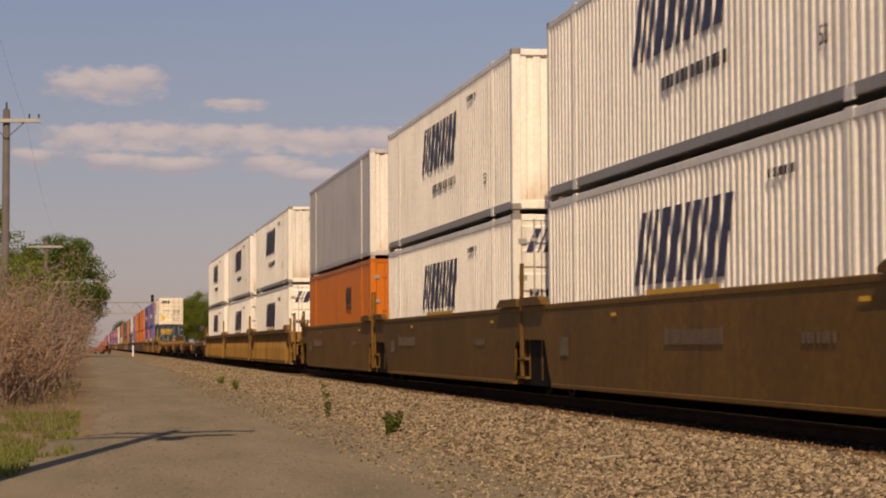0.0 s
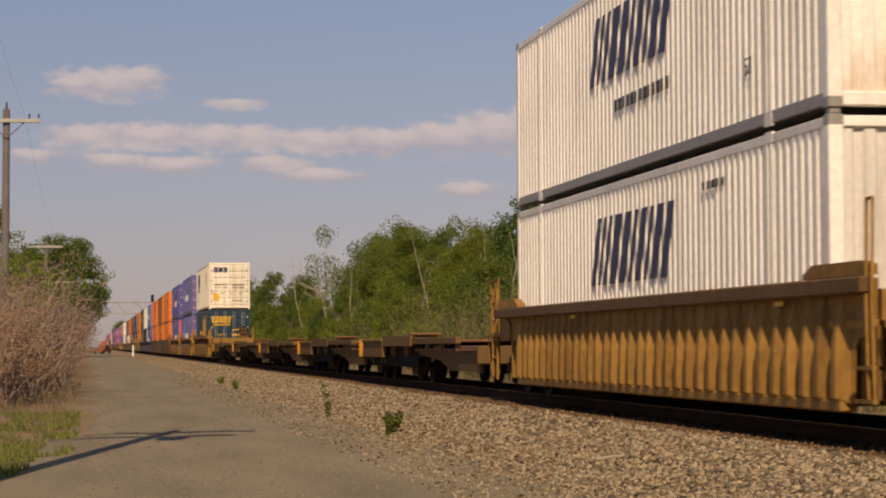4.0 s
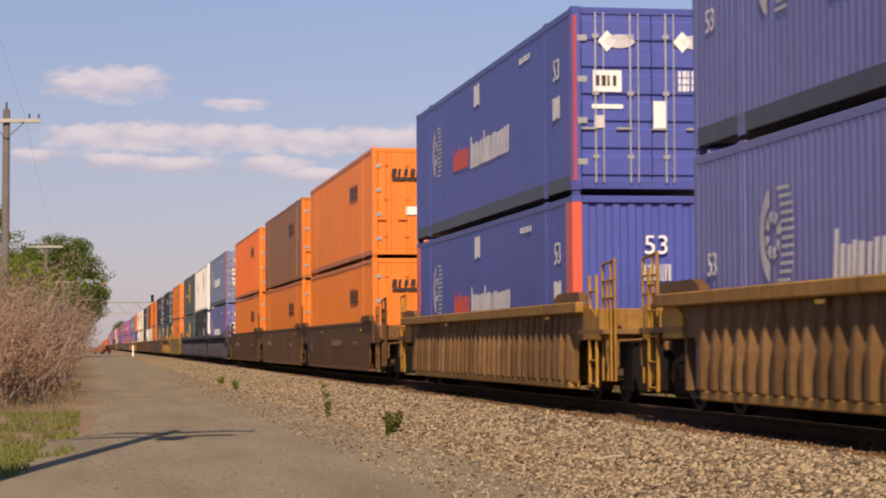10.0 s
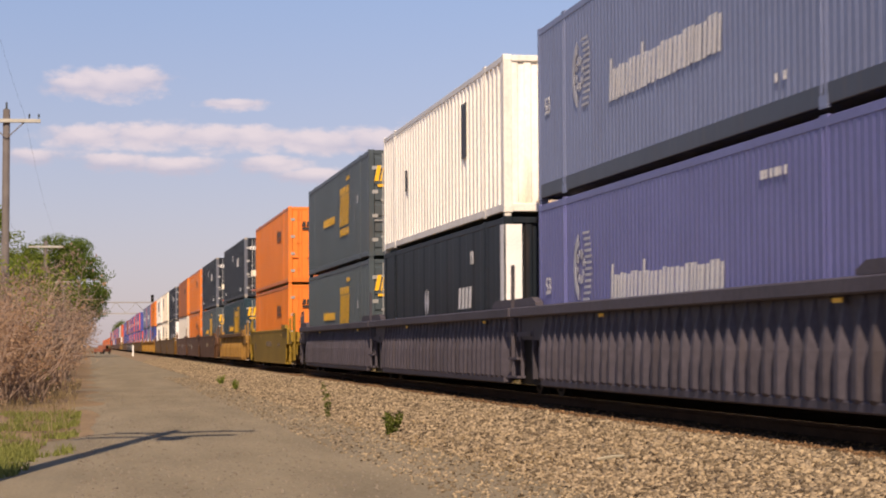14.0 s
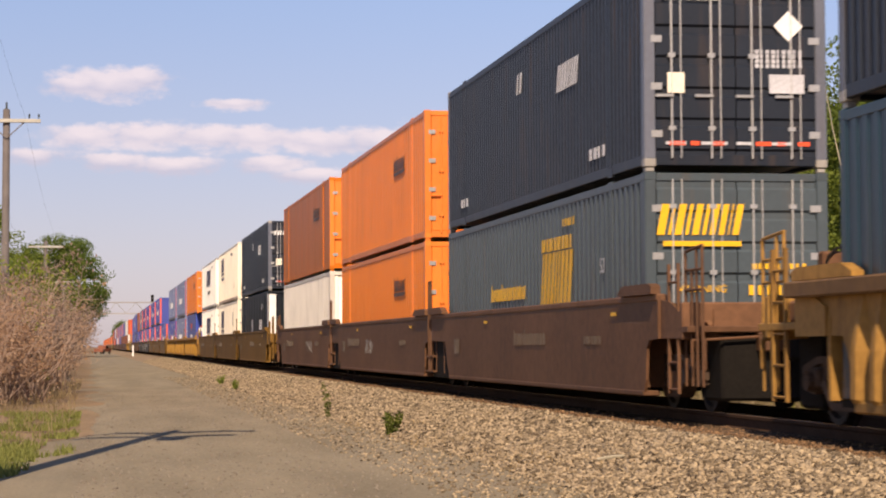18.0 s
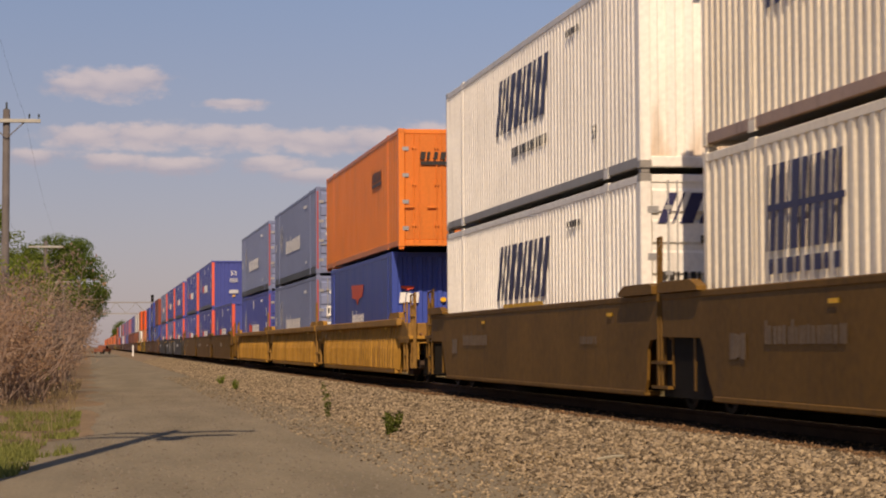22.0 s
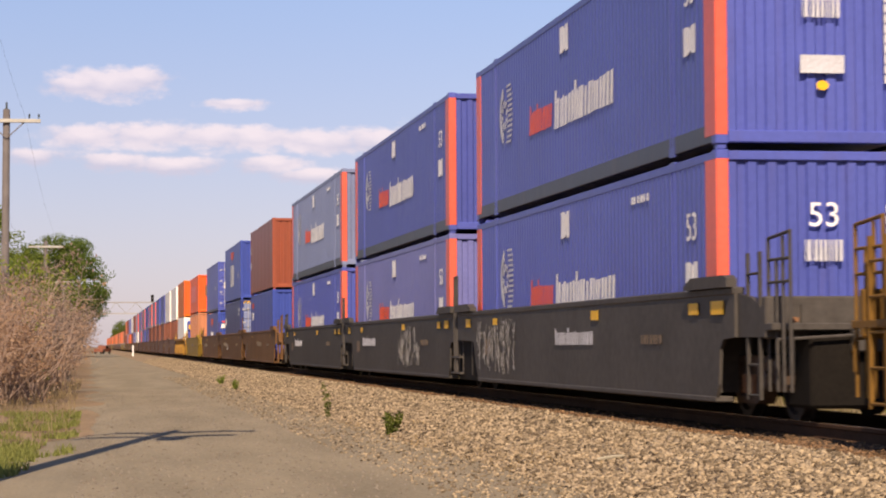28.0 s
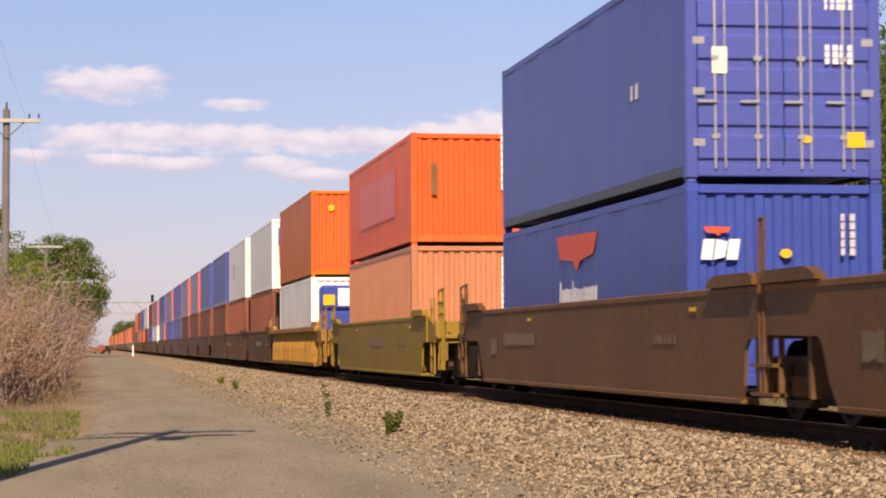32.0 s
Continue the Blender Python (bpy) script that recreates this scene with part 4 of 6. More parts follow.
style("cream_logo", "cream container with a dark blue block logo and cream doors", body=CREAM, rail=RUSTRAIL, pitch=0.3, depth=0.028, end="doors",
      side=(M("word", (2.5, 0.95, 5, 0.1), INK, 4.3, 2.05, "dark blue block logo"), M("plate", (2.5, 0.07), INK, 4.3, 2.05), M("word", (2.4, 0.2, 8, 0), INK, 4.3, 1.42), M("plate", (0.3, 0.7), BLACKM, -4.4, 2.0), M("text", ("53", 0.35), BLACKM, 5.5, 0.7)),
      near=(M("word", (0.9, 0.3, 3, 0), INK, -0.55, 2.45, "dark blue block logo"), M("plate", (0.38, 0.46), YELLOWM, -0.85, 0.7), M("text", ("WARNING", 0.15), BLACKM, -0.52, 1.5), M("text", ("HIGH", 0.14), BLACKM, -0.76, 1.32), M("text", ("CUBE", 0.14), BLACKM, -0.28, 1.32), M("word", (0.75, 0.1, 8, 0), BLACKM, 0.55, 1.5), M("word", (0.75, 0.1, 8, 0), BLACKM, 0.55, 1.32),
            M("word", (0.6, 0.1, 5, 0), BLACKM, 0.5, 0.5)))
style("cream_wall", "cream container with dark blue block logo, rust-streaked plain end", body=CREAM, end_body=CREAM_END, rail=RUSTRAIL, sill=0.3, pitch=0.24, depth=0.03, end="wall",
      side=(M("word", (2.5, 0.95, 5, 0.1), INK, 4.3, 2.05, "dark blue block logo"), M("plate", (2.5, 0.07), INK, 4.3, 2.05), M("word", (2.4, 0.2, 8, 0), INK, 4.3, 1.42), M("text", ("53", 0.35), BLACKM, -5.2, 0.75), M("word", (1.2, 0.14, 6, 0), BLACKM, -3.4, 2.5)),
      near=(M("word", (0.22, 1.0, 1, 0, 5), BLUEM, 0.7, 2.2), M("word", (0.2, 1.2, 1, 0, 8), BLACKM, 0.75, 1.0)))
style("navy_logo", "navy blue container with a yellow block logo and navy doors", body=NAVY, pitch=0.3, depth=0.018, end="doors",
      side=(M("word", (2.3, 0.78, 5, 0.25), YELLOWM, -2.5, 1.65, "yellow block logo"), M("plate", (2.3, 0.28), YELLOWM, -2.5, 2.2), M("plate", (2.3, 0.26), YELLOWM, -2.5, 1.1), M("plate", (0.12, 1.75), YELLOWM, -0.95, 1.68), M("plate", (0.12, 1.75), YELLOWM, -0.65, 1.68), M("plate", (0.12, 1.75), YELLOWM, -4.05, 1.68), M("plate", (0.12, 1.75), YELLOWM, -4.35, 1.68),
            M("word", (3.2, 0.3, 12, 0.1), YELLOWM, 1.6, 1.5, WORD), M("word", (0.9, 0.14, 5, 0), YELLOWM, -3.4, 2.5)),
      near=(M("word", (1.2, 0.42, 5, 0.2), YELLOWM, -0.5, 2.25, "yellow block logo"), M("plate", (1.1, 0.07), YELLOWM, -0.5, 1.92), M("text", ("WARNING", 0.14), YELLOWM, -0.5, 1.3), M("word", (0.8, 0.09, 9, 0), YELLOWM, 0.6, 1.62), M("word", (0.9, 0.16, 7, 0), YELLOWM, 0.6, 1.3)))
style("grey_navy_logo", "grey-navy container with a yellow block logo and grey-navy doors", body=GREYNAVY, pitch=0.3, depth=0.03, end="doors",
      side=(M("word", (2.3, 0.9, 5, 0.25), YELLOWM, -2.5, 1.6, "yellow block logo"), M("word", (2.3, 0.25, 12, 0), YELLOWM, -2.5, 2.2), M("word", (2.3, 0.25, 12, 0), YELLOWM, -2.5, 0.98), M("text", ("53", 0.32), PALEM, -5.6, 1.7),
            M("word", (3.2, 0.3, 12, 0.1), YELLOWM, 1.6, 1.5, WORD), M("word", (0.9, 0.14, 5, 0), YELLOWM, -3.4, 2.5)),
      near=(M("word", (1.2, 0.42, 5, 0.2), YELLOWM, -0.5, 2.25, "yellow block logo"), M("plate", (1.1, 0.07), YELLOWM, -0.5, 1.92), M("text", ("WARNING", 0.14), YELLOWM, -0.5, 1.3), M("word", (0.8, 0.09, 9, 0), YELLOWM, 0.6, 1.62), M("word", (0.9, 0.16, 7, 0), YELLOWM, 0.6, 1.3)))
DISC_SIDE = (M("disc", (0.55,), PALEM, 5.1, 1.75, "white striped disc"), M("word", (1.8, 0.5, 6, 0.15), REDM, 2.0, 1.4, "red painted word"), M("word", (4.0, 0.62, 10, 0.1), WHITEM, -1.1, 1.38, WORD),
              M("word", (0.6, 0.42, 3, 0), WHITEM, 0.2, 2.45), M("text", ("53", 0.5), WHITEM, -7.0, 2.0), M("word", (0.55, 0.36, 3, 0), WHITEM, -7.0, 1.4), M("word", (1.0, 0.12, 6, 0), WHITEM, -4.5, 2.55))
SLATE_SIDE = (M("disc", (0.55,), PALEM, 4.9, 1.75, "white striped disc"), M("word", (5.6, 0.62, 14, 0.12), WHITEM, 0.2, 1.4, WORD), M("text", ("53", 0.4), WHITEM, 7.3, 1.5),
              M("word", (1.0, 0.12, 6, 0), WHITEM, -4.5, 2.45), M("plate", (0.1, 0.1), WHITEM, -4.6, 0.5), M("plate", (0.1, 0.1), WHITEM, -4.9, 0.5))
LENS = tuple(m for x in (-0.6, 0.62) for m in (M("lens", (0.5, 0.22), PALEM, x + 0.08, 2.35, "white lens-shaped emblem"), M("diamond", (0.3, 0.34), WHITEM, x - 0.12, 2.35, "white diamond emblem"))) + (
    M("plate", (0.46, 0.34), WHITEM, -0.72, 1.72), M("word", (0.36, 0.2, 4, 0), BLACKM, -0.72, 1.74), M("word", (0.5, 0.34, 7, 0, 3), WHITEM, 0.68, 1.74),
    M("plate", (0.5, 0.07), WHITEM, -0.72, 1.32), M("plate", (0.2, 0.42), WHITEM, 0.12, 1.2), M("plate", (0.16, 0.2), GREYP, -0.85, 1.08))
RED_EDGE = (M("plate", (0.05, 2.6), DULLRED, -8.03, 1.45, "thin red edge stripe"), M("plate", (0.05, 2.6), DULLRED, -1.24, 1.45, "thin red edge stripe"), M("plate", (0.05, 2.6), DULLRED, 1.24, 1.45, "thin red edge stripe"))
style("slate", "slate blue container with white word and red-edged doors", body=SLATE, rail=UNDER, sill=0.26, pitch=0.21, depth=0.010, end="doors", end_body=SLATE, side=SLATE_SIDE + RED_EDGE[:1], near=LENS + RED_EDGE[1:])
style("indigo", "violet-blue container with white word and red-edged doors", body=INDIGO, rail=UNDER, sill=0.26, pitch=0.21, depth=0.010, end="doors", side=SLATE_SIDE + RED_EDGE[:1], near=LENS + RED_EDGE[1:])
style("blue_doors", "deep blue container with red and white words and ribbed blue doors", body=BLUE, rail=UNDER, sill=0.26, pitch=0.21, depth=0.010, end="doors", side=DISC_SIDE + RED_EDGE[:1], near=LENS + RED_EDGE[1:])
style("blue_red", "deep blue container with bright red end posts and white number", body=BLUE, rail=UNDER, sill=0.26, post=REDP, post_w=0.48, pitch=0.21, depth=0.010, end="wall", side=DISC_SIDE,
      near=(M("text", ("53", 0.42), WHITEM, 0.05, 2.1), M("word", (0.5, 0.26, 5, 0), PALEM, 0.05, 1.68), M("plate", (0.56, 0.22), PALEM, 0.05, 0.98), M("lens", (0.16, 0.12), YELLOWM, 0.05, 0.72),
            M("word", (0.08, 1.5, 1, 0, 12), PALEM, 0.88, 1.5)))
style("faded_blue_red", "faded violet-blue container with red end posts and white number", body=INDIGO, rail=UNDER, sill=0.26, post=REDP, post_w=0.48, pitch=0.21, depth=0.010, end="wall", side=DISC_SIDE)
style("slate_red", "grey-blue container with a dark red end post and white words", body=SLATE, rail=UNDER, sill=0.26, post=REDP, post_w=0.45, pitch=0.21, depth=0.010, end="wall", side=DISC_SIDE)
style("dark", "dark blue-grey container with ribbed doors and small white words", body=DARK, post=EDGE, castings=True, pitch=0.22, depth=0.035, end="doors",
      side=(M("word", (1.5, 0.42, 5, 0.4), WHITEM, -3.4, 1.85, WORD), M("word", (0.5, 0.42, 2, 0.3), WHITEM, 0.4, 2.2), M("word", (1.1, 0.2, 4, 0), WHITEM, -5.4, 0.45), M("word", (0.9, 0.2, 3, 0), WHITEM, 6.0, 0.45)),
      near=(M("word", (0.85, 0.22, 7, 0.2), WHITEM, -0.6, 2.4, WORD), M("diamond", (0.42, 0.42), WHITEM, 0.75, 1.95), M("plate", (0.24, 0.28), CREAM, -0.85, 1.15), M("plate", (0.5, 0.26), PALEM, 0.72, 1.15), M("word", (0.9, 0.07, 3, 0), REDM, -0.5, 0.33), M("word", (0.9, 0.07, 3, 0), REDM, 0.72, 0.33),
            M("word", (2.0, 0.05, 4, 0), PALEM, 0, 0.33), M("word", (0.7, 0.26, 9, 0, 4), PALEM, 0.62, 1.5), M("word", (0.8, 0.3, 6, 0, 2), PALEM, 0.65, 2.5)))
style("dark_white_post", "dark grey container with a white end post and white word", body=INKBLUE, post=INKBLUE, post_w=0.3, pitch=1.6, depth=0.015, end="wall",
      side=(M("word", (1.6, 0.42, 4, 0.2), WHITEM, -4.0, 1.5, WORD), M("word", (0.4, 0.3, 2, 0), WHITEM, -4.8, 2.3), M("diamond", (0.3, 0.6), PALEM, 0.84, 1.5, "pale diamond emblem"), M("diamond", (0.3, 0.6), PALEM, 1.16, 1.5, "pale diamond emblem"), M("plate", (0.34, 2.6), WHITEM, -7.9, 1.45)),
      near=(M("diamond", (0.42, 0.5), WHITEM, -0.4, 1.15), M("word", (1.1, 0.18, 9, 0.1), WHITEM, 0.4, 1.3), M("plate", (0.26, 2.6), CREAM, 1.14, 1.45), M("plate", (0.3, 2.6), WHITEM, -1.12, 1.45)))
style("white_corr", "white corrugated container with dark vertical marks and a plain white end", body=WHITE, end_body=WHITE_END, pitch=0.42, depth=0.04, end="wall",
      side=(M("plate", (0.6, 1.1), BLACKM, -3.9, 1.9), M("plate", (0.35, 0.5), BLACKM, 4.1, 1.5)))
style("white_ribbed", "grimy off-white ribbed container", body=DULLWHITE, end_body=WHITE, pitch=0.26, depth=0.028, end="wall")
BIRD_SIDE = (M("shield", (2.6, 0.55), REDM, 0.1, 2.3, "red bird-like emblem"), M("word", (2.7, 1.1, 4, 0.1), WHITEM, 0.0, 1.3, WORD), M("word", (0.25, 0.3, 2, 0), WHITEM, -4.6, 1.2))
style("royal", "bright blue container with a red emblem and a white word", body=ROYAL, pitch=2.0, depth=0.012, end="wall", side=BIRD_SIDE,
      near=(M("lens", (0.16, 0.12), YELLOWM, 0.1, 2.0), M("plate", (0.22, 0.26), YELLOWM, -0.3, 0.7), M("word", (0.08, 1.3, 1, 0, 10), PALEM, 0.95, 2.0)))
style("royal_small", "bright blue container with a small red emblem and white word", body=ROYAL, pitch=2.0, depth=0.012, end="wall",
      side=(M("shield", (1.2, 0.34), REDM, 4.5, 2.35, "red bird-like emblem"), M("word", (1.2, 0.34, 4, 0.1), WHITEM, 4.5, 1.92, WORD)),
      near=(M("lens", (0.16, 0.12), YELLOWM, 0.1, 2.0), M("word", (0.08, 1.3, 1, 0, 10), PALEM, 0.95, 2.0)))
style("royal_lit", "bright blue container with a red emblem, white word below", body=ROYAL, pitch=2.0, depth=0.012, end="wall",
      side=(M("shield", (2.8, 0.6), REDM, 0.1, 1.98, "red bird-like emblem"), M("word", (2.6, 0.5, 10, 0.1), WHITEM, 0.0, 1.3, WORD)),
      near=(M("shield", (0.35, 0.12), REDM, -0.9, 1.98), M("word", (0.5, 0.26, 3, 0.15), WHITEM, -0.85, 1.75, WORD), M("lens", (0.16, 0.12), YELLOWM, 0.0, 1.7), M("word", (0.24, 0.55, 2, 0, 5), PALEM, 0.85, 1.95)))
style("violet_doors", "violet-blue container with steel-edged doors and locking rods", body=BLUE, rail=UNDER, pitch=2.0, depth=0.012, end="doors",
      side=(M("word", (0.5, 0.25, 2, 0.1), WHITEM, -3.6, 1.4),), near=(M("plate", (0.2, 0.34), CREAM, -0.85, 1.5), M("word", (0.4, 0.26, 4, 0, 3), WHITEM, 0.75, 1.6), M("plate", (0.24, 0.2), YELLOWM, 0.95, 0.5),
                                                   M("lens", (0.12, 0.1), YELLOWM, 0.3, 0.5), M("word", (0.4, 0.26, 5, 0, 3), WHITEM, 0.75, 2.3)))
style("brick_red", "brick red corrugated container with yellow warning plates", body=BRICKR, pitch=2.0, depth=0.012, end="wall",
      side=(M("plate", (0.1, 0.35), WHITEM, 5.6, 2.0), M("plate", (0.3, 0.3), WHITEM, 5.6, 1.3)), near=(M("lens", (0.16, 0.12), YELLOWM, 0.1, 2.0), M("plate", (0.24, 0.26), YELLOWM, 0.85, 0.6), M("word", (0.09, 1.3, 1, 0, 10), PALEM, 0.8, 2.0)))
style("black_blue", "blue-black container with weathered grey door end", body=DEEPBLUE, end_body=SLATE, pitch=2.0, depth=0.012, end="doors",
      side=(M("word", (0.5, 0.4, 2, 0, 2), WHITEM, -5.1, 2.3), M("word", (0.9, 0.35, 3, 0.1), WHITEM, 5.2, 1.9)), near=(M("word", (0.9, 0.3, 6, 0, 2), WHITEM, 0.6, 1.9), M("word", (2.2, 0.15, 14, 0.9), YELLOWM, 0.0, 2.78, "yellow and black warning band")))
style("coral", "bright coral orange container with a faint square patch", body=CORAL, pitch=2.0, depth=0.014, end="wall",
      side=(M("plate", (7.0, 1.15), REDP, 0.0, 1.35),), near=(M("plate", (0.14, 0.75), RUSTY, -0.75, 1.5), M("word", (0.1, 1.5, 1, 0, 8), WHITEM, 0.9, 2.0)))
style("salmon", "faded salmon orange corrugated container", body=SALMON, pitch=0.28, depth=0.03, end="wall", near=(M("word", (0.1, 1.3, 1, 0, 8), WHITEM, 0.9, 2.0),))
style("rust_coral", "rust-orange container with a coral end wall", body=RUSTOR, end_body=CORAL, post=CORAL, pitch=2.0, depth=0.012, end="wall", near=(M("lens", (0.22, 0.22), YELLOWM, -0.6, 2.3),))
style("reefer", "white insulated container with a blue cooling unit", body=WHITE, pitch=2.4, depth=0.01, end="wall")
style("oxide", "oxide red steel container with a dark end", body=REDDISH, end_body=IRON, pitch=0.28, depth=0.03, end="wall")
style("white_plain", "plain off-white steel freight container", body=WHITE, pitch=2.4, depth=0.01, end="wall", side=(M("plate", (1.5, 0.6), GREYP, 2.0, 1.5),))
style("blue_plain", "blue container with a white word", body=BLUE, pitch=0.3, depth=0.03, side=(M("word", (3.0, 0.8, 7, 0.1), WHITEM, 2, 1.5, WORD),))


def cooling_unit(box, L):
    u = part("cooling_unit", cached("cooling_unit", ROYAL, lambda: Geo().box(-1.0, 1.0, -0.55, 0.0, 0.9, 1.75, 0.08).box(-1.05, 1.05, -0.6, 0, 1.75, 2.6, 0.1)), box, (0, -L / 2, 0), "blue refrigeration unit")
    part("panel", cached("unit_panel", WHITEM, lambda: Geo().box(-0.45, 0.95, -0.03, 0, -0.3, 0.3, 0.02)), u, (0, -0.6, 2.2), "white panel")
    part("grille", cached("unit_grille", YELLOWM, lambda: Geo().box(-0.2, 0.2, -0.03, 0, -0.18, 0.18, 0.02)), u, (-0.75, -0.6, 2.1), "yellow-green plate")
    part("exhaust", cached("unit_exhaust", IRON, lambda: Geo().box(-0.95, 0.95, -0.4, 0, 0.2, 0.9, 0.05)), u, (0, 0, 0))


# ---- freight cars ----
def side_frame_geo():
    """A cast side frame: a web with a proud rim above and below and heavy axle jaws."""
    web = [(-1.25, 0.36), (-1.25, 0.63), (-0.75, 0.74), (0.75, 0.74), (1.25, 0.63), (1.25, 0.36), (1.02, 0.33), (0.62, 0.42), (0.36, 0.18), (-0.36, 0.18), (-0.62, 0.42), (-1.02, 0.33)]
    g = Geo().prism(web, "x", -0.05, 0.05)
    g.prism([(-1.25, 0.55), (-1.25, 0.63), (-0.75, 0.74), (0.75, 0.74), (1.25, 0.63), (1.25, 0.55), (0.74, 0.66), (-0.74, 0.66)], "x", -0.1, 0.1)
    g.prism([(-0.66, 0.44), (-0.36, 0.18), (0.36, 0.18), (0.66, 0.44), (0.56, 0.5), (0.3, 0.26), (-0.3, 0.26), (-0.56, 0.5)], "x", -0.1, 0.1)
    for e in (-1, 1):
        g.box(-0.1, 0.1, e * 0.36 - 0.05, e * 0.36 + 0.05, 0.28, 0.68, 0.015)
        g.box(-0.12, 0.12, e * 0.89 - 0.17, e * 0.89 + 0.17, 0.40, 0.62, 0.03)
    return g


def spring_geo():
    g = Geo()
    for y in (-0.15, 0.0, 0.15):
        g.rod((0, y, 0.3), (0, y, 0.52), 0.06, 8)
        for k in range(4):
            g.rod((0, y, 0.32 + 0.055 * k), (0, y, 0.34 + 0.055 * k), 0.072, 8)
    return g


def wheelset_geo():
    g = Geo().lathe([(-0.9, 0.075), (0.9, 0.075)], 10)
    for s in (-1, 1):
        g.lathe([(s * 0.70, 0.2), (s * 0.69, 0.485), (s * 0.72, 0.485), (s * 0.725, 0.458), (s * 0.83, 0.455), (s * 0.83, 0.39), (s * 0.79, 0.36), (s * 0.79, 0.16), (s * 0.86, 0.13)], 24)
        for k in range(4):
            a = math.pi / 2 * k + 0.4
            g.rod((s * 0.80, 0.26 * math.cos(a), 0.26 * math.sin(a)), (s * 0.81, 0.26 * math.cos(a), 0.26 * math.sin(a)), 0.03, 6)
    return g


WHEELS = []


def truck(car, y, far=False):
    if far:
        part("truck", cached("far_truck", IRON, lambda: side_frame_geo().box(-1.0, 1.0, -1.2, 1.2, 0.05, 0.7, 0.1)), car, (0, y, 0), "grimy two-axle wheel truck")
        return
    t = part("truck", cached("bolster", IRON, lambda: Geo().box(-0.95, 0.95, -0.2, 0.2, 0.42, 0.68, 0.03).box(-0.35, 0.35, -0.35, 0.35, 0.66, 0.78)), car, (0, y, 0), "grimy two-axle wheel truck")
    for s in (-1, 1):
        part("side_frame", cached("side_frame", CAST, side_frame_geo), t, (s * 1.0, 0, 0))
        part("spring_nest", cached("spring_nest", RUSTY, spring_geo), t, (s * 1.06, 0, 0))["kind"] = "stuff"
    for e in (-0.89, 0.89):
        w = part("wheelset", cached("wheelset", WHEEL, wheelset_geo), t, (0, e, 0.457), "steel wheel pair with worn rims")
        WHEELS.append((w, e))
        for s in (-1, 1):
            part("bearing_cap", cached("bearing_cap", CAST, lambda: Geo().lathe([(-0.06, 0.1), (0.06, 0.11), (0.08, 0.06)], 12)), t, (s * 1.13, e, 0.47))


CAR = {
    "olive": dict(m=OLIVE, ribs=False, label="dirty olive-brown steel well car with smooth sides"),
    "brown": dict(m=BROWN, ribs=False, label="dark brown steel well car with smooth sides"),
    "maroon": dict(m=MAROON, ribs=False, label="maroon-brown steel well car with smooth sides"),
    "grey": dict(m=CHAR, ribs=False, label="grey-black steel well car with smooth sides"),
    "yellow": dict(m=YELLOW, chord=GOLD, ends=GOLD, ribs=True, label="rusty yellow steel well car with ribbed sides"),
    # umber: sunlight on ends and top chord is painted in; sill is leftover yellow
    "umber": dict(m=UMBER, chord=GOLD, ends=YELLOW, sill=GOLD, ribs=True, label="rusty brown steel well car with ribbed sides"),
    "violet": dict(m=VIOLET, ribs=True, label="dusty violet-grey steel well car with ribbed sides"),
    "gold": dict(m=GOLD, chord=UMBER, ribs=True, label="grimy gold-brown steel well car with ribbed sides"),
    "ochre": dict(m=MUSTARD, ribs=False, label="yellow-olive steel well car with smooth sides"),
}


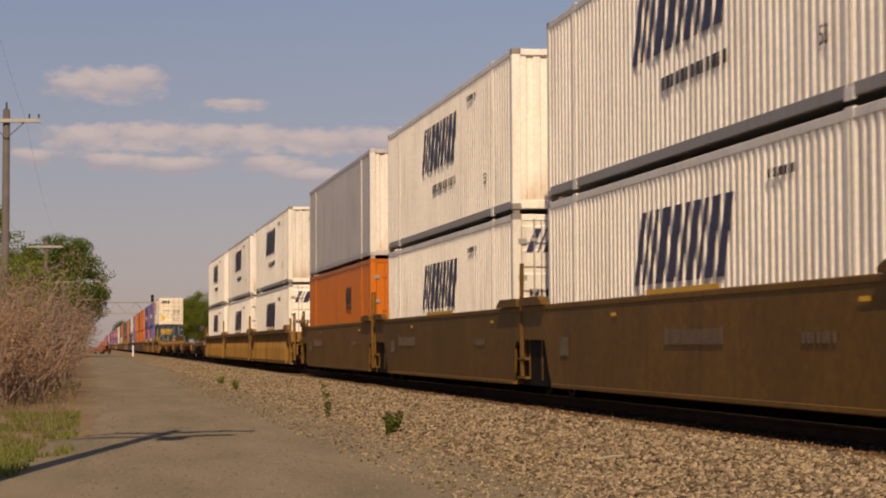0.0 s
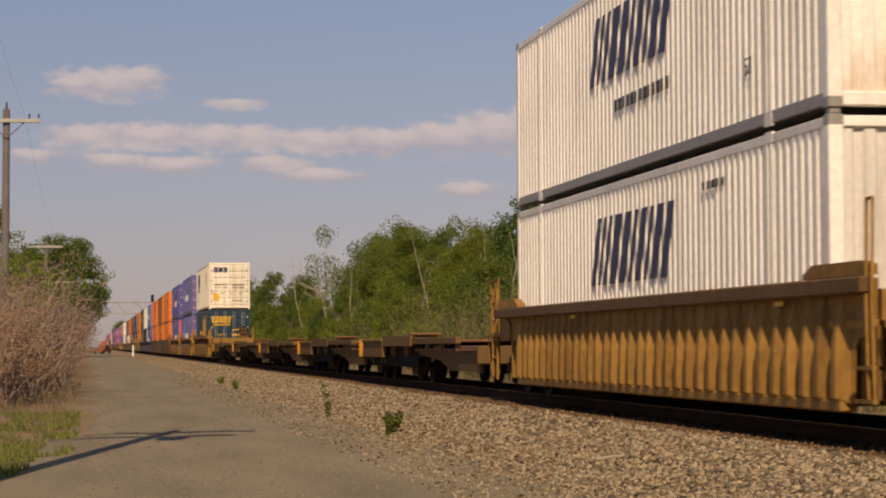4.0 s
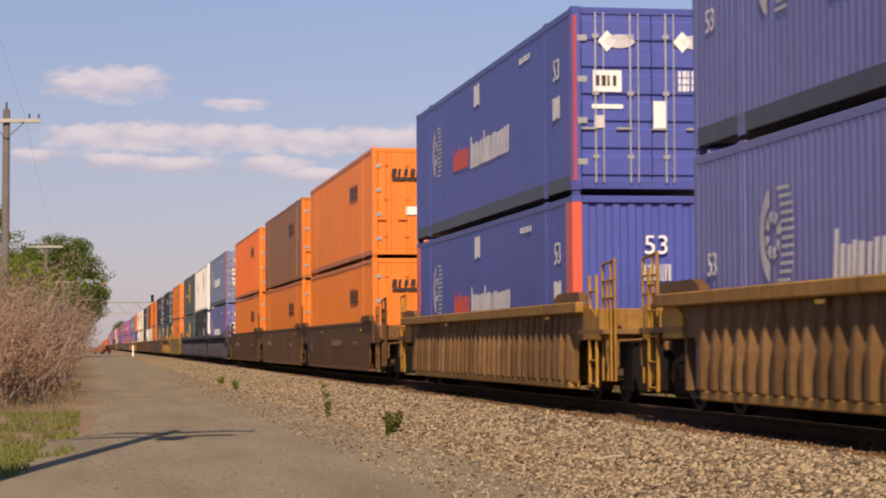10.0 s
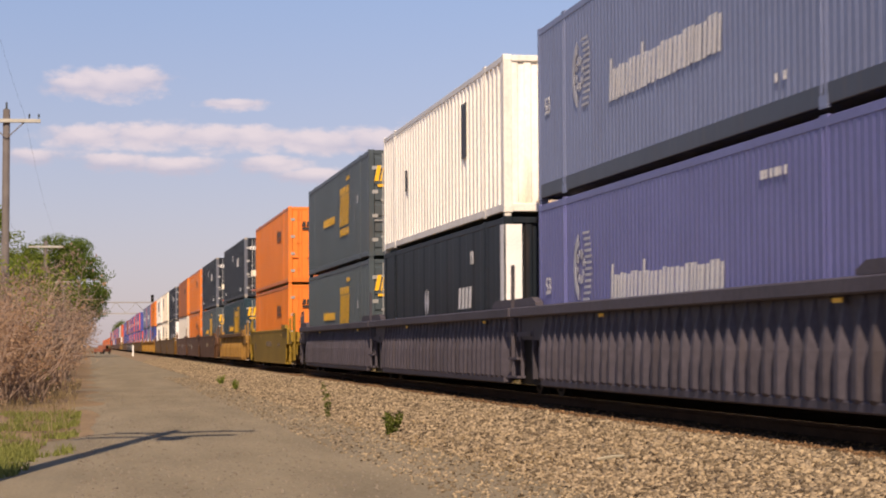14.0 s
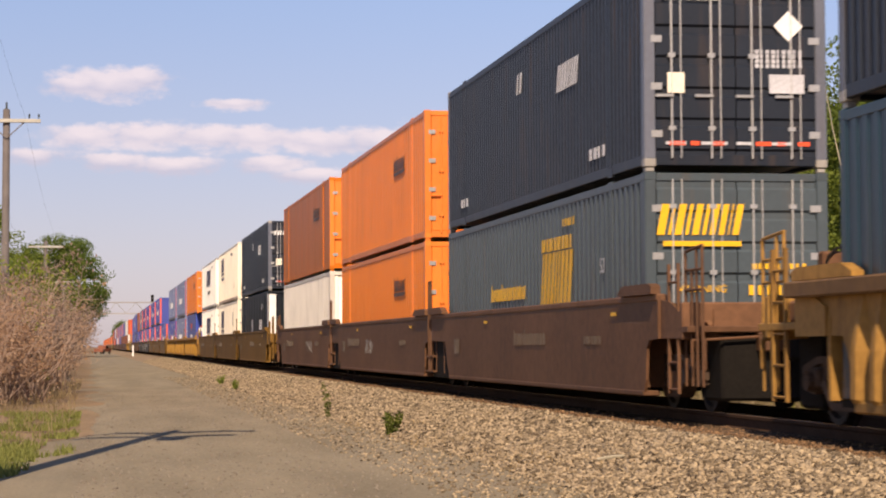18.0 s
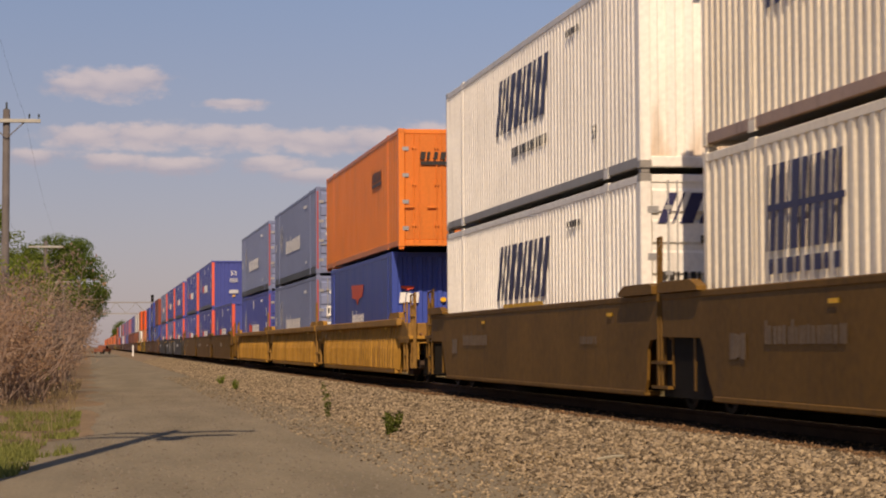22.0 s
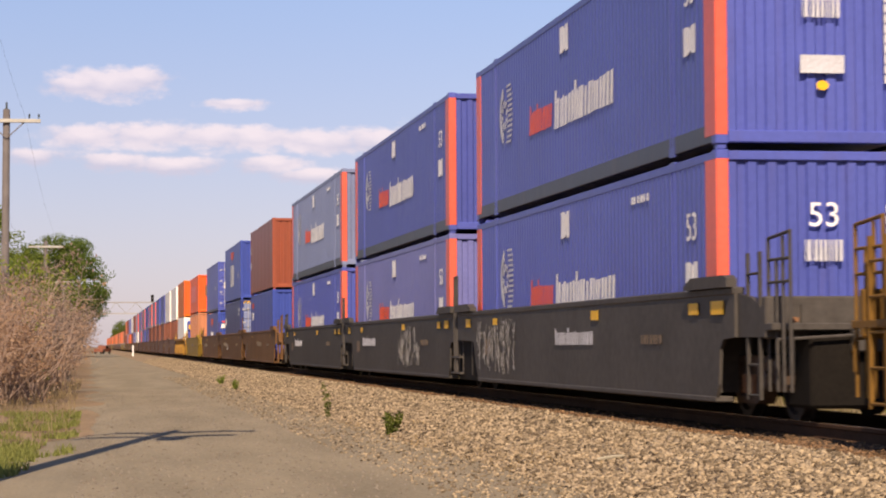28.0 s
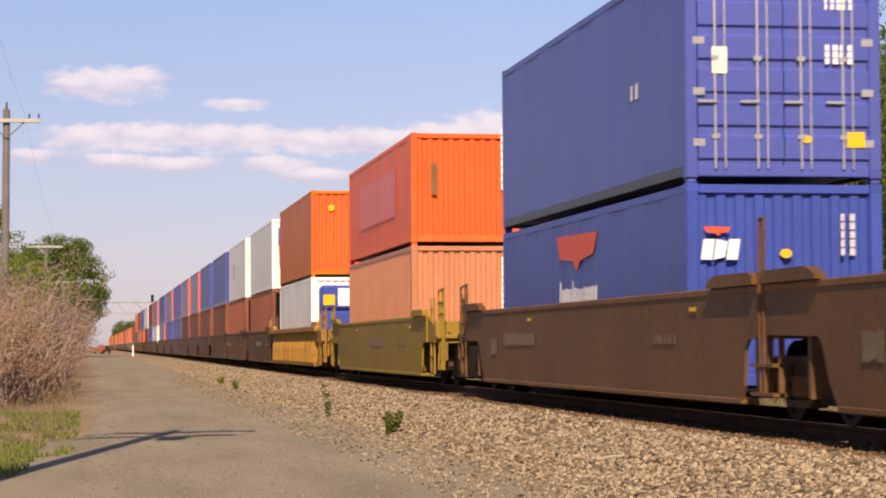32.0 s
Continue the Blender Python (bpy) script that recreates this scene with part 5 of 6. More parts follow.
def well_car(paint_key, L, Y, first, last, far=False, open_ends=False):
    """One unit of a double-stack well car for boxes of length L; first and last: it begins or ends its coupled set."""
    c = CAR[paint_key]
    m, ends = c["m"], c.get("ends", c["m"])
    hw = L / 2 + 1.15
    car = thing("well_car", c["label"], "freight car", "well cars of the train", (TRACK_X, Y, RAIL_Z))
    MOVERS.append((car, Y))
    X = 1.45
    top = 1.50
    cut = hw - 1.15
    # the body reaches further out over the shared trucks between the units of a set; its far end is cut away over the wheels
    a0, a1 = -hw - (0.0 if first else 0.28), hw + (0.0 if last else 0.28)
    c0, c1 = -hw + (0.75 if first else 0.45), hw - (1.9 if last else 2.0)
    outline = [(c0, 0.24), (c1, 0.24), (c1 + 0.25, 0.5), (c1 + 0.42, 0.82), (c1 + 0.55, 0.95), (a1, 0.97), (a1, top), (a0, top), (a0, 0.95), (c0 - 0.3, 0.93), (c0 - 0.16, 0.82), (c0 - 0.1, 0.4)]
    sheet = cached(("side_wall", L, first, last), m, lambda: Geo().prism(outline, "x", -0.02, 0.02))
    for s in (-1,) if far else (-1, 1):
        wall = part("side_wall", sheet, car, (s * (X - (0.1 if c["ribs"] else 0.03)), 0, 0))
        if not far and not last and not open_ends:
            # added black sheet that stands for the shade in the end opening
            part("inner_sill", cached("inner_sill", IRON, lambda: Geo().box(-0.012, 0.012, -1.6, 1.6, 0.2, 1.0)), wall, (-s * 0.06, hw - 1.15, 0), "black sheet standing in for shade over the wheels")
        if c["ribs"]:
            part("top_chord", cached(("top_chord", L, s, first, last), c.get("chord", m), lambda: Geo().box(-0.10 if s < 0 else -0.05, 0.05 if s < 0 else 0.10, a0, a1, top - 0.15, top + 0.02, 0.02)), wall, (s * 0.07, 0, 0))
            part("bottom_sill", cached(("bottom_sill", L, first, last), c.get("sill", m), lambda: Geo().box(-0.09, 0.09, c0, c1, 0.2, 0.32, 0.02)), wall, (s * 0.02, 0, 0))
            n = 34
            rib = cached(("rib", s), m, lambda: rib_geo(s, top))
            if s < 0 and not far:
                for i in range(n):
                    part("rib", rib, wall, (0, c0 + 0.1 + (c1 - c0 - 0.2) * (i + 0.08 * (i % 2)) / (n - 0.92), 0))
            else:
                g = Geo()
                for i in range(n):
                    y = -cut + 2 * cut * i / (n - 1)
                    g.box(0, s * 0.1, y - 0.07, y + 0.07, 0.32, top - 0.3)
                part("ribs", cached(("ribs", L, s), m, lambda: g), wall)
        else:
            part("top_chord", cached(("top_chord_flat", L, first, last, s), m, lambda: Geo().box(-0.11, 0.035, -a1 if s < 0 else a0, -a0 if s < 0 else a1, top - 0.06, top + 0.03, 0.015)), wall, (0, 0, 0), rz=0 if s > 0 else 180)
            part("bottom_sill", cached(("bottom_angle", L, first, last, s), m, lambda: Geo().box(-0.2, 0.03, -c1 if s < 0 else c0, -c0 if s < 0 else c1, 0.19, 0.26, 0.012)), wall, (0, 0, 0), rz=0 if s > 0 else 180)
        if not far:
            for e in (-1, 1):
                part("container_guide", cached(("container_guide", e), m, lambda: Geo().prism([(-0.9, 0), (0.9, 0), (0.9, 0.05), (0.6, 0.14), (-0.75, 0.14), (-0.9, 0.1)] if e < 0 else [(-0.9, 0), (0.9, 0), (0.9, 0.1), (0.75, 0.14), (-0.6, 0.14), (-0.9, 0.05)], "x", -0.1, 0.03)),
                     wall, (0, (a1 - 0.95) if e > 0 else (a0 + 0.95), top + 0.03))
    part("well_floor", cached(("well_floor", L), IRON, lambda: Geo().box(-1.3, 1.3, -cut, cut, 0.24, 0.31)), car)
    for e in (-1, 1):
        if far:
            continue
        ledge = 1.2 if (e < 0 and first) or (e > 0 and last) else 0.3
        part("end_beam", cached(("end_beam", ledge), GOLD if ends is YELLOW else ends, lambda: Geo().box(-1.4, 1.4, -0.07, 0.07, 0.93, 1.40, 0.02).box(-1.0, -0.7, -0.1, 0.1, 1.1, 1.3).box(0.7, 1.0, -0.1, 0.1, 1.1, 1.3)), car, (0, e * (hw + ledge - 0.25), 0))
        if ledge > 1:
            for s in (-1, 1):
                part("side_gusset", cached(("side_gusset", s * e), ends, lambda: Geo().prism([(0, 0.95), (0, 1.45), (e * 0.5, 1.40), (e * 0.95, 1.25), (e * 0.95, 0.95)], "x", -0.03, 0.03)), car, (s * 1.37, e * hw, 0))
        if not (open_ends and e < 0):
            part("bulkhead", cached("bulkhead", m, lambda: Geo().box(-1.38, 1.38, -0.04, 0.04, 0.3, 1.15)), car, (0, e * (hw - 1.0), 0))
        out = 1.35 if (e < 0 and first) or (e > 0 and last) else 0.42
        if out > 1:
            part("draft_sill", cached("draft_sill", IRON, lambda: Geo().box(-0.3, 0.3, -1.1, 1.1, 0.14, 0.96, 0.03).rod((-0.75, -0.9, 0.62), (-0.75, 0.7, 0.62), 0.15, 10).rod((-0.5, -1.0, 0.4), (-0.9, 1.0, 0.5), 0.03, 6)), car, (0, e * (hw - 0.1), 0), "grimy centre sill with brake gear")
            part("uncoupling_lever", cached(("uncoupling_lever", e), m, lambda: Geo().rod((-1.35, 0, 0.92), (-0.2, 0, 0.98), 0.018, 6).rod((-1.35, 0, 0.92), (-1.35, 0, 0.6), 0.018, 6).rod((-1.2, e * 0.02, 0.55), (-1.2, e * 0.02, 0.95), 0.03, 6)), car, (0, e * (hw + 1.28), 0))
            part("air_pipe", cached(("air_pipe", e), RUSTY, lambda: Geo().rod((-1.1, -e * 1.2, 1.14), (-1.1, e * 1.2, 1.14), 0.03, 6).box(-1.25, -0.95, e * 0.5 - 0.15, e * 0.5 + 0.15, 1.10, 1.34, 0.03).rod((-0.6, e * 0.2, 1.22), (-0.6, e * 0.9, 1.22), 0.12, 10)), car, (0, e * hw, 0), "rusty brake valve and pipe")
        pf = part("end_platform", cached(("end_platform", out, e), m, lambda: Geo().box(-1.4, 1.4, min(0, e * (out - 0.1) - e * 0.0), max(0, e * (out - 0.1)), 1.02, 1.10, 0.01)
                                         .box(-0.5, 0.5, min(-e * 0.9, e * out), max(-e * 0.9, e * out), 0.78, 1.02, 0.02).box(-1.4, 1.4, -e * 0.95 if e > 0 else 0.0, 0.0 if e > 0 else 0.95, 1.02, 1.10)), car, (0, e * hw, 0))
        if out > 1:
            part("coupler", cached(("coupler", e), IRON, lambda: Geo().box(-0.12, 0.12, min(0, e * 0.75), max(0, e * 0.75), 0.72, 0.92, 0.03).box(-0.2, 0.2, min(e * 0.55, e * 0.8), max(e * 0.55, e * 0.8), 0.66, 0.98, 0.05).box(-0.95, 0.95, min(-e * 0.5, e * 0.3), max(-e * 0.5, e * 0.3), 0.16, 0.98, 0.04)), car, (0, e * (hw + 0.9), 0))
            part("brake_hose", cached(("brake_hose", e), IRON, lambda: Geo().rod((0.35, 0, 0.8), (0.35, e * 0.3, 0.45), 0.03, 6).rod((0.35, e * 0.3, 0.45), (0.3, e * 0.6, 0.55), 0.03, 6)), car, (0, e * (hw + 0.9), 0))
            for s in (-1, 1):
                part("ladder", cached("ladder", ends, lambda: ladder_geo()), pf, (s * 1.38, e * 0.55, 0))
                part("handrail", cached("handrail", ends, handrail_geo), pf, (s * 1.3, e * 1.1 - 0.25, 1.1))
            if e < 0:
                w = part("hand_brake", cached("hand_brake", m, lambda: Geo().box(-0.28, 0.28, -0.12, 0.12, 0.0, 0.95, 0.03)), pf, (0.75, -0.85, 1.1))
                part("brake_wheel", cached("brake_wheel", IRON, brake_wheel_geo), w, (0, -0.16, 0.75))
        else:
            for s in (-1, 1):
                part("grab_iron", cached("grab_iron", ends, lambda: Geo().rod((0, 0, -0.8), (0, 0.05, 0.2), 0.018, 6).rod((0, 0.05, 0.2), (0, 0, 1.15), 0.018, 6).rod((0, 0, 1.15), (0, 0.16, 1.15), 0.018, 6).rod((0, 0.16, 1.15), (0, 0.2, 0.2), 0.018, 6).rod((0, 0.2, 0.2), (0, 0.16, -0.8), 0.018, 6)), pf, (s * 1.44, e * 0.36 - 0.08, 1.1))
                part("step", cached("step", ends, lambda: Geo().box(-0.03, 0.03, -0.22, -0.18, 0.3, 1.05).box(-0.03, 0.03, 0.18, 0.22, 0.3, 1.05).box(-0.1, 0.05, -0.22, 0.22, 0.3, 0.34).box(-0.1, 0.05, -0.22, 0.22, 0.62, 0.66)), pf, (s * 1.36, e * 0.18, 0))
    gap = 0.6
    truck(car, -hw + (0.6 if first else 0.05 - gap), far)
    if last:
        truck(car, hw - 0.6, far)
    if not far:
        face = -X - (0.012 if c["ribs"] else 0.005)
        if not c["ribs"]:
            ob = part("numbering", cached("number_bars", PALEM if paint_key == "grey" else FADED, lambda: word_geo(2.6, 0.26, 9, 0)), car, (face, -1.0 if first else 3.9, 1.0), "row of faded pale bars")
            ob["kind"] = "stuff"
            ob.rotation_euler = (0, 0, radians(-90))
        for yy, w, h, n, z in ((-5.6, 1.1, 0.14, 7, 0.95), (6.2, 0.6, 0.3, 3, 0.85)):
            if c["ribs"]:
                continue
            ob = part("reporting_mark", cached(("reporting_mark", w, h, n), FADED, lambda: word_geo(w, h, n, 0)), car, (face, yy, z), "row of faded painted bars")
            ob["kind"] = "stuff"
            ob.rotation_euler = (0, 0, radians(-90))
        strips = ((-8.6, 0.5, 0.16), (-7.6, 0.4, 0.14), (-2.4, 0.45, 0.14), (5.4, 0.4, 0.12), (8.2, 0.5, 0.16)) if paint_key == "grey" else ((-6.9 if L > 13 else -5.4, 0.3, 0.05), (3.0, 0.3, 0.05))
        for yy, rw, rh in strips:
            ob = part("reflector", cached(("reflector", rw, rh), YELLOWM, lambda: plate_geo(rw, rh)), car, (-X - 0.009, yy, 1.3), "yellow reflective strip")
            ob.rotation_euler = (0, 0, radians(-90))
    return car


def rib_geo(s, top):
    """A side stiffener: boxed below, narrowing to a spike under the top chord."""
    g = Geo()
    rings = ((0.28, 0.20, 0.10), (0.34, 0.21, 0.145), (0.80, 0.20, 0.14), (0.95, 0.16, 0.12), (top - 0.14, 0.015, 0.035))
    for z, w, d in rings:
        g.v += [(0, -w, z), (s * d, -w * 0.2, z), (s * d, w * 0.45, z), (0, w * 0.6, z)]
    for k in range(4):
        a, b = 4 * k, 4 * k + 4
        g.f += [(a + i, a + (i + 1) % 4, b + (i + 1) % 4, b + i) for i in range(4)]
    g.f += [(0, 3, 2, 1), (16, 17, 18, 19)]
    return g


def graffiti(car, y, w, h, seed):
    """Pale sprayed strokes on a car's side, as plain bars."""
    rng = np.random.default_rng(seed)
    g = Geo()
    for i in range(int(34 * w)):
        x, z = rng.uniform(-w / 2, w / 2), rng.uniform(-h / 2, h / 2)
        a, ln = rng.normal(math.pi / 2, 0.5), rng.uniform(0.1, 0.45)
        dx, dz = math.cos(a) * ln / 2, math.sin(a) * ln / 2
        t = rng.uniform(0.006, 0.02)
        nx, nz = -math.sin(a) * t, math.cos(a) * t
        if abs(z) + abs(dz) < h / 2:
            g.prism([(x - dx - nx, z - dz - nz), (x + dx - nx, z + dz - nz), (x + dx + nx, z + dz + nz), (x - dx + nx, z - dz + nz)], "y", -0.0035, 0)
    ob = part("graffiti", g.mesh("graffiti", SPRAY), car, (-1.456, y, 0.85), "pale sprayed strokes")
    ob["kind"] = "stuff"
    ob.rotation_euler = (0, 0, radians(-90))


def brake_wheel_geo():
    g = Geo()
    for i in range(12):
        a, b = math.pi * i / 6, math.pi * (i + 1) / 6
        g.rod((0.26 * math.cos(a), 0, 0.26 * math.sin(a)), (0.26 * math.cos(b), 0, 0.26 * math.sin(b)), 0.02, 5)
        if i % 3 == 0:
            g.rod((0, 0, 0), (0.26 * math.cos(a), 0, 0.26 * math.sin(a)), 0.015, 5)
    return g


def handrail_geo():
    g = Geo()
    for y, z in ((-0.25, 1.0), (0.0, 0.95), (0.22, 0.7), (0.5, 0.95)):
        g.rod((0, y, -0.75), (0, y + 0.02, z), 0.02, 6)
    for z in (0.45, 0.7):
        g.rod((0, -0.25, z), (0, 0.5, z), 0.018, 6)
    return g.rod((0, -0.25, 0.99), (0, 0.5, 0.94), 0.02, 6)


def ladder_geo():
    g = Geo().box(-0.02, 0.02, -0.24, -0.2, 0.25, 1.9).box(-0.02, 0.02, 0.2, 0.24, 0.25, 1.9)
    for i in range(5):
        g.rod((0, -0.2, 0.3 + i * 0.34), (0, 0.2, 0.3 + i * 0.34), 0.017, 6)
    return g


# ochre raised well above the deck paint: sun on the plates is in the colour
OCHRE = mat("ochre_end_plate", (0.62, 0.27, 0.03), 0.6, vary=0.3, scale=0.8, fine=9, dirt=0.4, spec=0.2)
TAN = mat("tan_brown_deck_paint", (0.165, 0.095, 0.037), 0.7, vary=0.22, scale=0.5, fine=5, dirt=0.5, dirt_color=(0.13, 0.07, 0.035), bump=0.08, spread=0.2, spec=0.15)


def spine_car(Y, first, last, near_mat=OCHRE):
    """An empty articulated platform unit: low middle, raised wheel platforms over two trucks at its far half."""
    deck, low = TAN, RUSTY
    car = thing("spine_car", "empty rusty-brown skeleton flat car with yellow end plates", "freight car", "spine cars of the train", (TRACK_X, Y, RAIL_Z))
    MOVERS.append((car, Y))
    part("centre_sill", cached("centre_sill", low, lambda: Geo().box(-0.32, 0.32, -9.2, 9.2, 0.55, 0.86, 0.03)), car)
    for s in (-1, 1):
        belly = part("belly_panel", cached(("belly_panel", s), deck, lambda: Geo().prism([(-8.4, 0.34), (-4.9, 0.34), (-3.6, 0.55), (-0.3, 0.68), (-0.3, 0.76), (-8.4, 0.76)], "x", -0.04, 0.04)), car, (s * 1.18, 0, 0), "tan-brown low side panel")
        part("lip", cached("belly_lip", low, lambda: Geo().box(-0.1, 0.1, -8.5, -0.3, 0.75, 0.8, 0.01)), belly)
        part("upper_beam", cached("upper_beam", deck, lambda: Geo().box(-0.06, 0.06, -6.4, -0.3, 0.9, 1.05, 0.015)), car, (s * 1.3, 0, 0))
        for y in (-6.2, -4.2, -2.2):
            part("stake", cached("stake", low, lambda: Geo().box(-0.04, 0.04, -0.07, 0.07, 0.76, 0.92)), car, (s * 1.28, y, 0))
        raised = part("raised_panel", cached(("raised_panel", s), deck, lambda: Geo().prism([(-0.3, 0.86), (4.5, 0.86), (4.5, 1.12), (-0.3, 1.09)], "x", -0.03, 0.03)), car, (s * 1.36, 0, 0))
        part("coaming", cached("coaming", deck, lambda: Geo().box(-0.06, 0.06, 4.5, 8.4, 0.62, 0.98, 0.02).box(-0.1, 0.09, 4.5, 8.4, 0.97, 1.03, 0.01).box(-0.06, 0.08, 4.5, 8.4, 0.58, 0.64, 0.01)), car, (s * 1.34, 0, 0), "dull ochre side coaming")
        for y in (0.6, 1.0, 2.9, 3.3):
            part("post", cached("deck_post", deck, lambda: Geo().box(-0.05, 0.05, -0.06, 0.06, 0.62, 0.9, 0.01)), raised, (-s * 0.08, y, 0))
        for y in (5.2, 5.7, 7.4, 7.9):
            part("gusset", cached("gusset", deck, lambda: Geo().box(-0.035, 0.035, -0.05, 0.05, 0.42, 0.62)), car, (s * 1.2, y, 0))
        part("end_plate", cached(("end_plate", s), near_mat, lambda: Geo().prism([(-s * 0.42, 8.45), (s * 0.1, 8.85), (s * 0.1, 8.89), (-s * 0.42, 8.49)], "z", 0.58, 1.04)), car, (s * 1.34, 0, 0), "flared end plate in sunlit ochre")
    part("wheel_deck", cached("wheel_deck", low, lambda: Geo().box(-1.32, 1.32, -0.3, 8.6, 0.94, 1.0, 0.02)), car)
    part("low_deck", cached("low_deck", low, lambda: Geo().box(-1.14, 1.14, -8.4, -0.4, 0.7, 0.76, 0.02)), car)
    part("end_beam", cached("end_beam", deck, lambda: Geo().box(-1.3, 1.3, -9.0, -8.9, 0.5, 0.86, 0.02)), car, (0, 0.4, 0), "sunlit end beam")
    part("hitch", cached("hitch", low, lambda: Geo().prism([(-0.5, 1.0), (0.5, 1.0), (0.15, 1.16), (-0.15, 1.16)], "x", -0.3, 0.3).box(-0.42, 0.42, -0.4, 0.4, 1.14, 1.2, 0.02)), car, (0, 6.4, 0))
    part("brake_cylinder", cached("brake_cylinder", IRON, lambda: Geo().rod((0, -0.5, 0.6), (0, 0.5, 0.6), 0.16, 10)), car, (-0.8, -2.4, 0))
    part("air_tank", cached("air_tank", IRON, lambda: Geo().rod((0, -0.7, 0.66), (0, 0.7, 0.66), 0.2, 10)), car, (-0.75, 4.0, 0))
    for s in (-1, 1):
        # added black panel: stands for the deep shade around the trucks
        part("wheel_skirt", cached("wheel_skirt", IRON, lambda: Geo().prism([(-0.5, 0.36), (8.2, 0.36), (8.2, 0.74), (4.6, 0.9), (-0.5, 0.9)], "x", -0.015, 0.015)), car, (s * 1.21, 0, 0), "black panel standing in for shade over the wheels")
    truck(car, 0.9)
    truck(car, 7.2)
    return car

# ---- the train's order, from its head; places in metres along the line at the start ----
K = 1.026
CONSIST = [
    (25.65, "olive", 1, 0, "white_logo", "white_logo_doors", L53), (44.3, "olive", 0, 0, "white_logo", "white_logo_doors", L53), (63.5, "olive", 0, 1, "grey_plain", "orange_plain", L53),
    (87.0, "gold", 1, 0, "white_logo", "white_logo_doors", L53), (106.3, "gold", 0, 0, "white_logo", "white_logo_doors", L53), (125.6, "gold", 0, 1, "white_logo", "white_logo", L53),
    (238.3, "umber", 1, 1, "cream_logo", "navy_logo", L53), (261.1, "umber", 1, 1, "indigo", "indigo", L53), (283.5, "umber", 1, 1, "blue_doors", "blue_red", L53),
    (307.0, "brown", 1, 0, "orange", "orange", L53), (325.8, "brown", 0, 0, "orange_brown", "orange", L53), (344.7, "brown", 0, 1, "orange_flat", "orange", L53),
    (368.0, "violet", 1, 0, "slate", "indigo", L53), (386.7, "violet", 0, 0, "white_corr", "dark_white_post", L53), (405.4, "violet", 0, 1, "grey_navy_logo", "grey_navy_logo", L53),
    (428.7, "ochre", 1, 1, "orange", "orange", L53), (451.6, "gold", 1, 1, "dark", "navy_logo", L53),
    (474.8, "maroon", 1, 0, "dark", "grey_navy_logo", L53), (493.7, "maroon", 0, 0, "orange", "orange", L53), (512.6, "maroon", 0, 1, "orange_smooth", "white_ribbed", L53),
    (535.6, "olive", 1, 0, "dark", "dark_white_post", L53), (554.3, "olive", 0, 0, "cream_wall", "cream_logo", L53), (573.0, "olive", 0, 1, "white_logo", "white_logo_doors", L53),
    (595.7, "yellow", 1, 0, "orange_clean", "royal_lit", L53), (614.6, "yellow", 0, 0, "slate", "slate", L53), (633.5, "yellow", 0, 1, "slate", "blue_doors", L53),
    (656.4, "olive", 1, 0, "", "blue_red", L53), (675.1, "olive", 0, 0, "blue_red", "blue_red", L53), (693.8, "olive", 0, 1, "blue_red", "blue_red", L53),
    (716.6, "grey", 1, 0, "blue_red", "blue_red", L53), (735.5, "grey", 0, 0, "blue_red", "faded_blue_red", L53), (754.4, "grey", 0, 1, "slate_red", "blue_red", L53),
    (776.7, "brown", 1, 0, "brick_red", "royal_small", L40), (795.4, "brown", 0, 0, "royal", "black_blue", L40), (814.1, "brown", 0, 1, "violet_doors", "royal_lit", L40),
    (837.0, "ochre", 1, 1, "coral", "salmon", L40), (859.5, "yellow", 1, 1, "rust_coral", "reefer", L40)]


LOW_UPPER = ("coral",)        # boxes of the lower 2.59 m standard


def build_train():
    for y, car, first, last, upper, lower, L in CONSIST:
        Y = y * K
        unit = well_car(car, L53, Y, first, last, False, L == L40 and car == "brown")
        for at, gy, gw in ((716.6, 5.4, 3.6), (735.5, -3.2, 3.3), (493.7, 0.6, 1.6), (795.4, 2.0, 1.0), (512.6, -3.0, 2.0)):
            if at == y:
                graffiti(unit, gy, gw, 1.0 if car == "grey" else 0.4, int(y))
        low = L45 if (upper, lower) == ("orange_clean", "royal_lit") else L
        hl, hu = (2.59 if upper == "violet_doors" else 2.9), (2.59 if upper in LOW_UPPER else 2.9)
        b = container(lower, low, Y, 0.32, hl)
        if lower == "reefer":
            cooling_unit(b, low)
        if upper:
            container(upper, L, Y, 0.385 + hl, hu, 0.065)
    for i in range(5):
        spine_car(149.5 + 17.8 * i, i == 0, i == 4)
    for i, upper in enumerate(("reefer", "white_plain", "blue_plain", "blue_plain", "slate_red", "slate_red")):
        Y, far = 897.8 + 15.5 * i, i > 1
        well_car("maroon", L40, Y, i % 3 == 0, i % 3 == 2, far)
        if far:
            far_container("oxide", Y, 0.32, L40)
            far_container(upper, Y, 3.23, L40)
        else:
            container("oxide", L40, Y, 0.32)
            top = container(upper, L40, Y, 3.23)
            if i == 0:
                cooling_unit(top, L40)
    near_tail = ("blue_plain", "slate_red", "blue_plain", "slate_red", "oxide", "white_plain", "blue_plain", "oxide", "rust_coral")
    far_tail = ("orange", "orange_flat", "rust_coral", "orange", "oxide")
    cars = ("maroon", "brown", "olive", "ochre")
    for i in range(34):
        Y = (966 + i * 19.6 + 3.6 * (i // 3)) * K
        well_car(cars[(i // 3) % 4], L53, Y, i % 3 == 0, i % 3 == 2, True)
        if i < 9:
            far_container(near_tail[(i * 4 + 2) % 9], Y, 0.32)
            far_container(near_tail[i], Y, 3.23)
        else:
            far_container(far_tail[i % 5], Y, 1.535)


build_train()

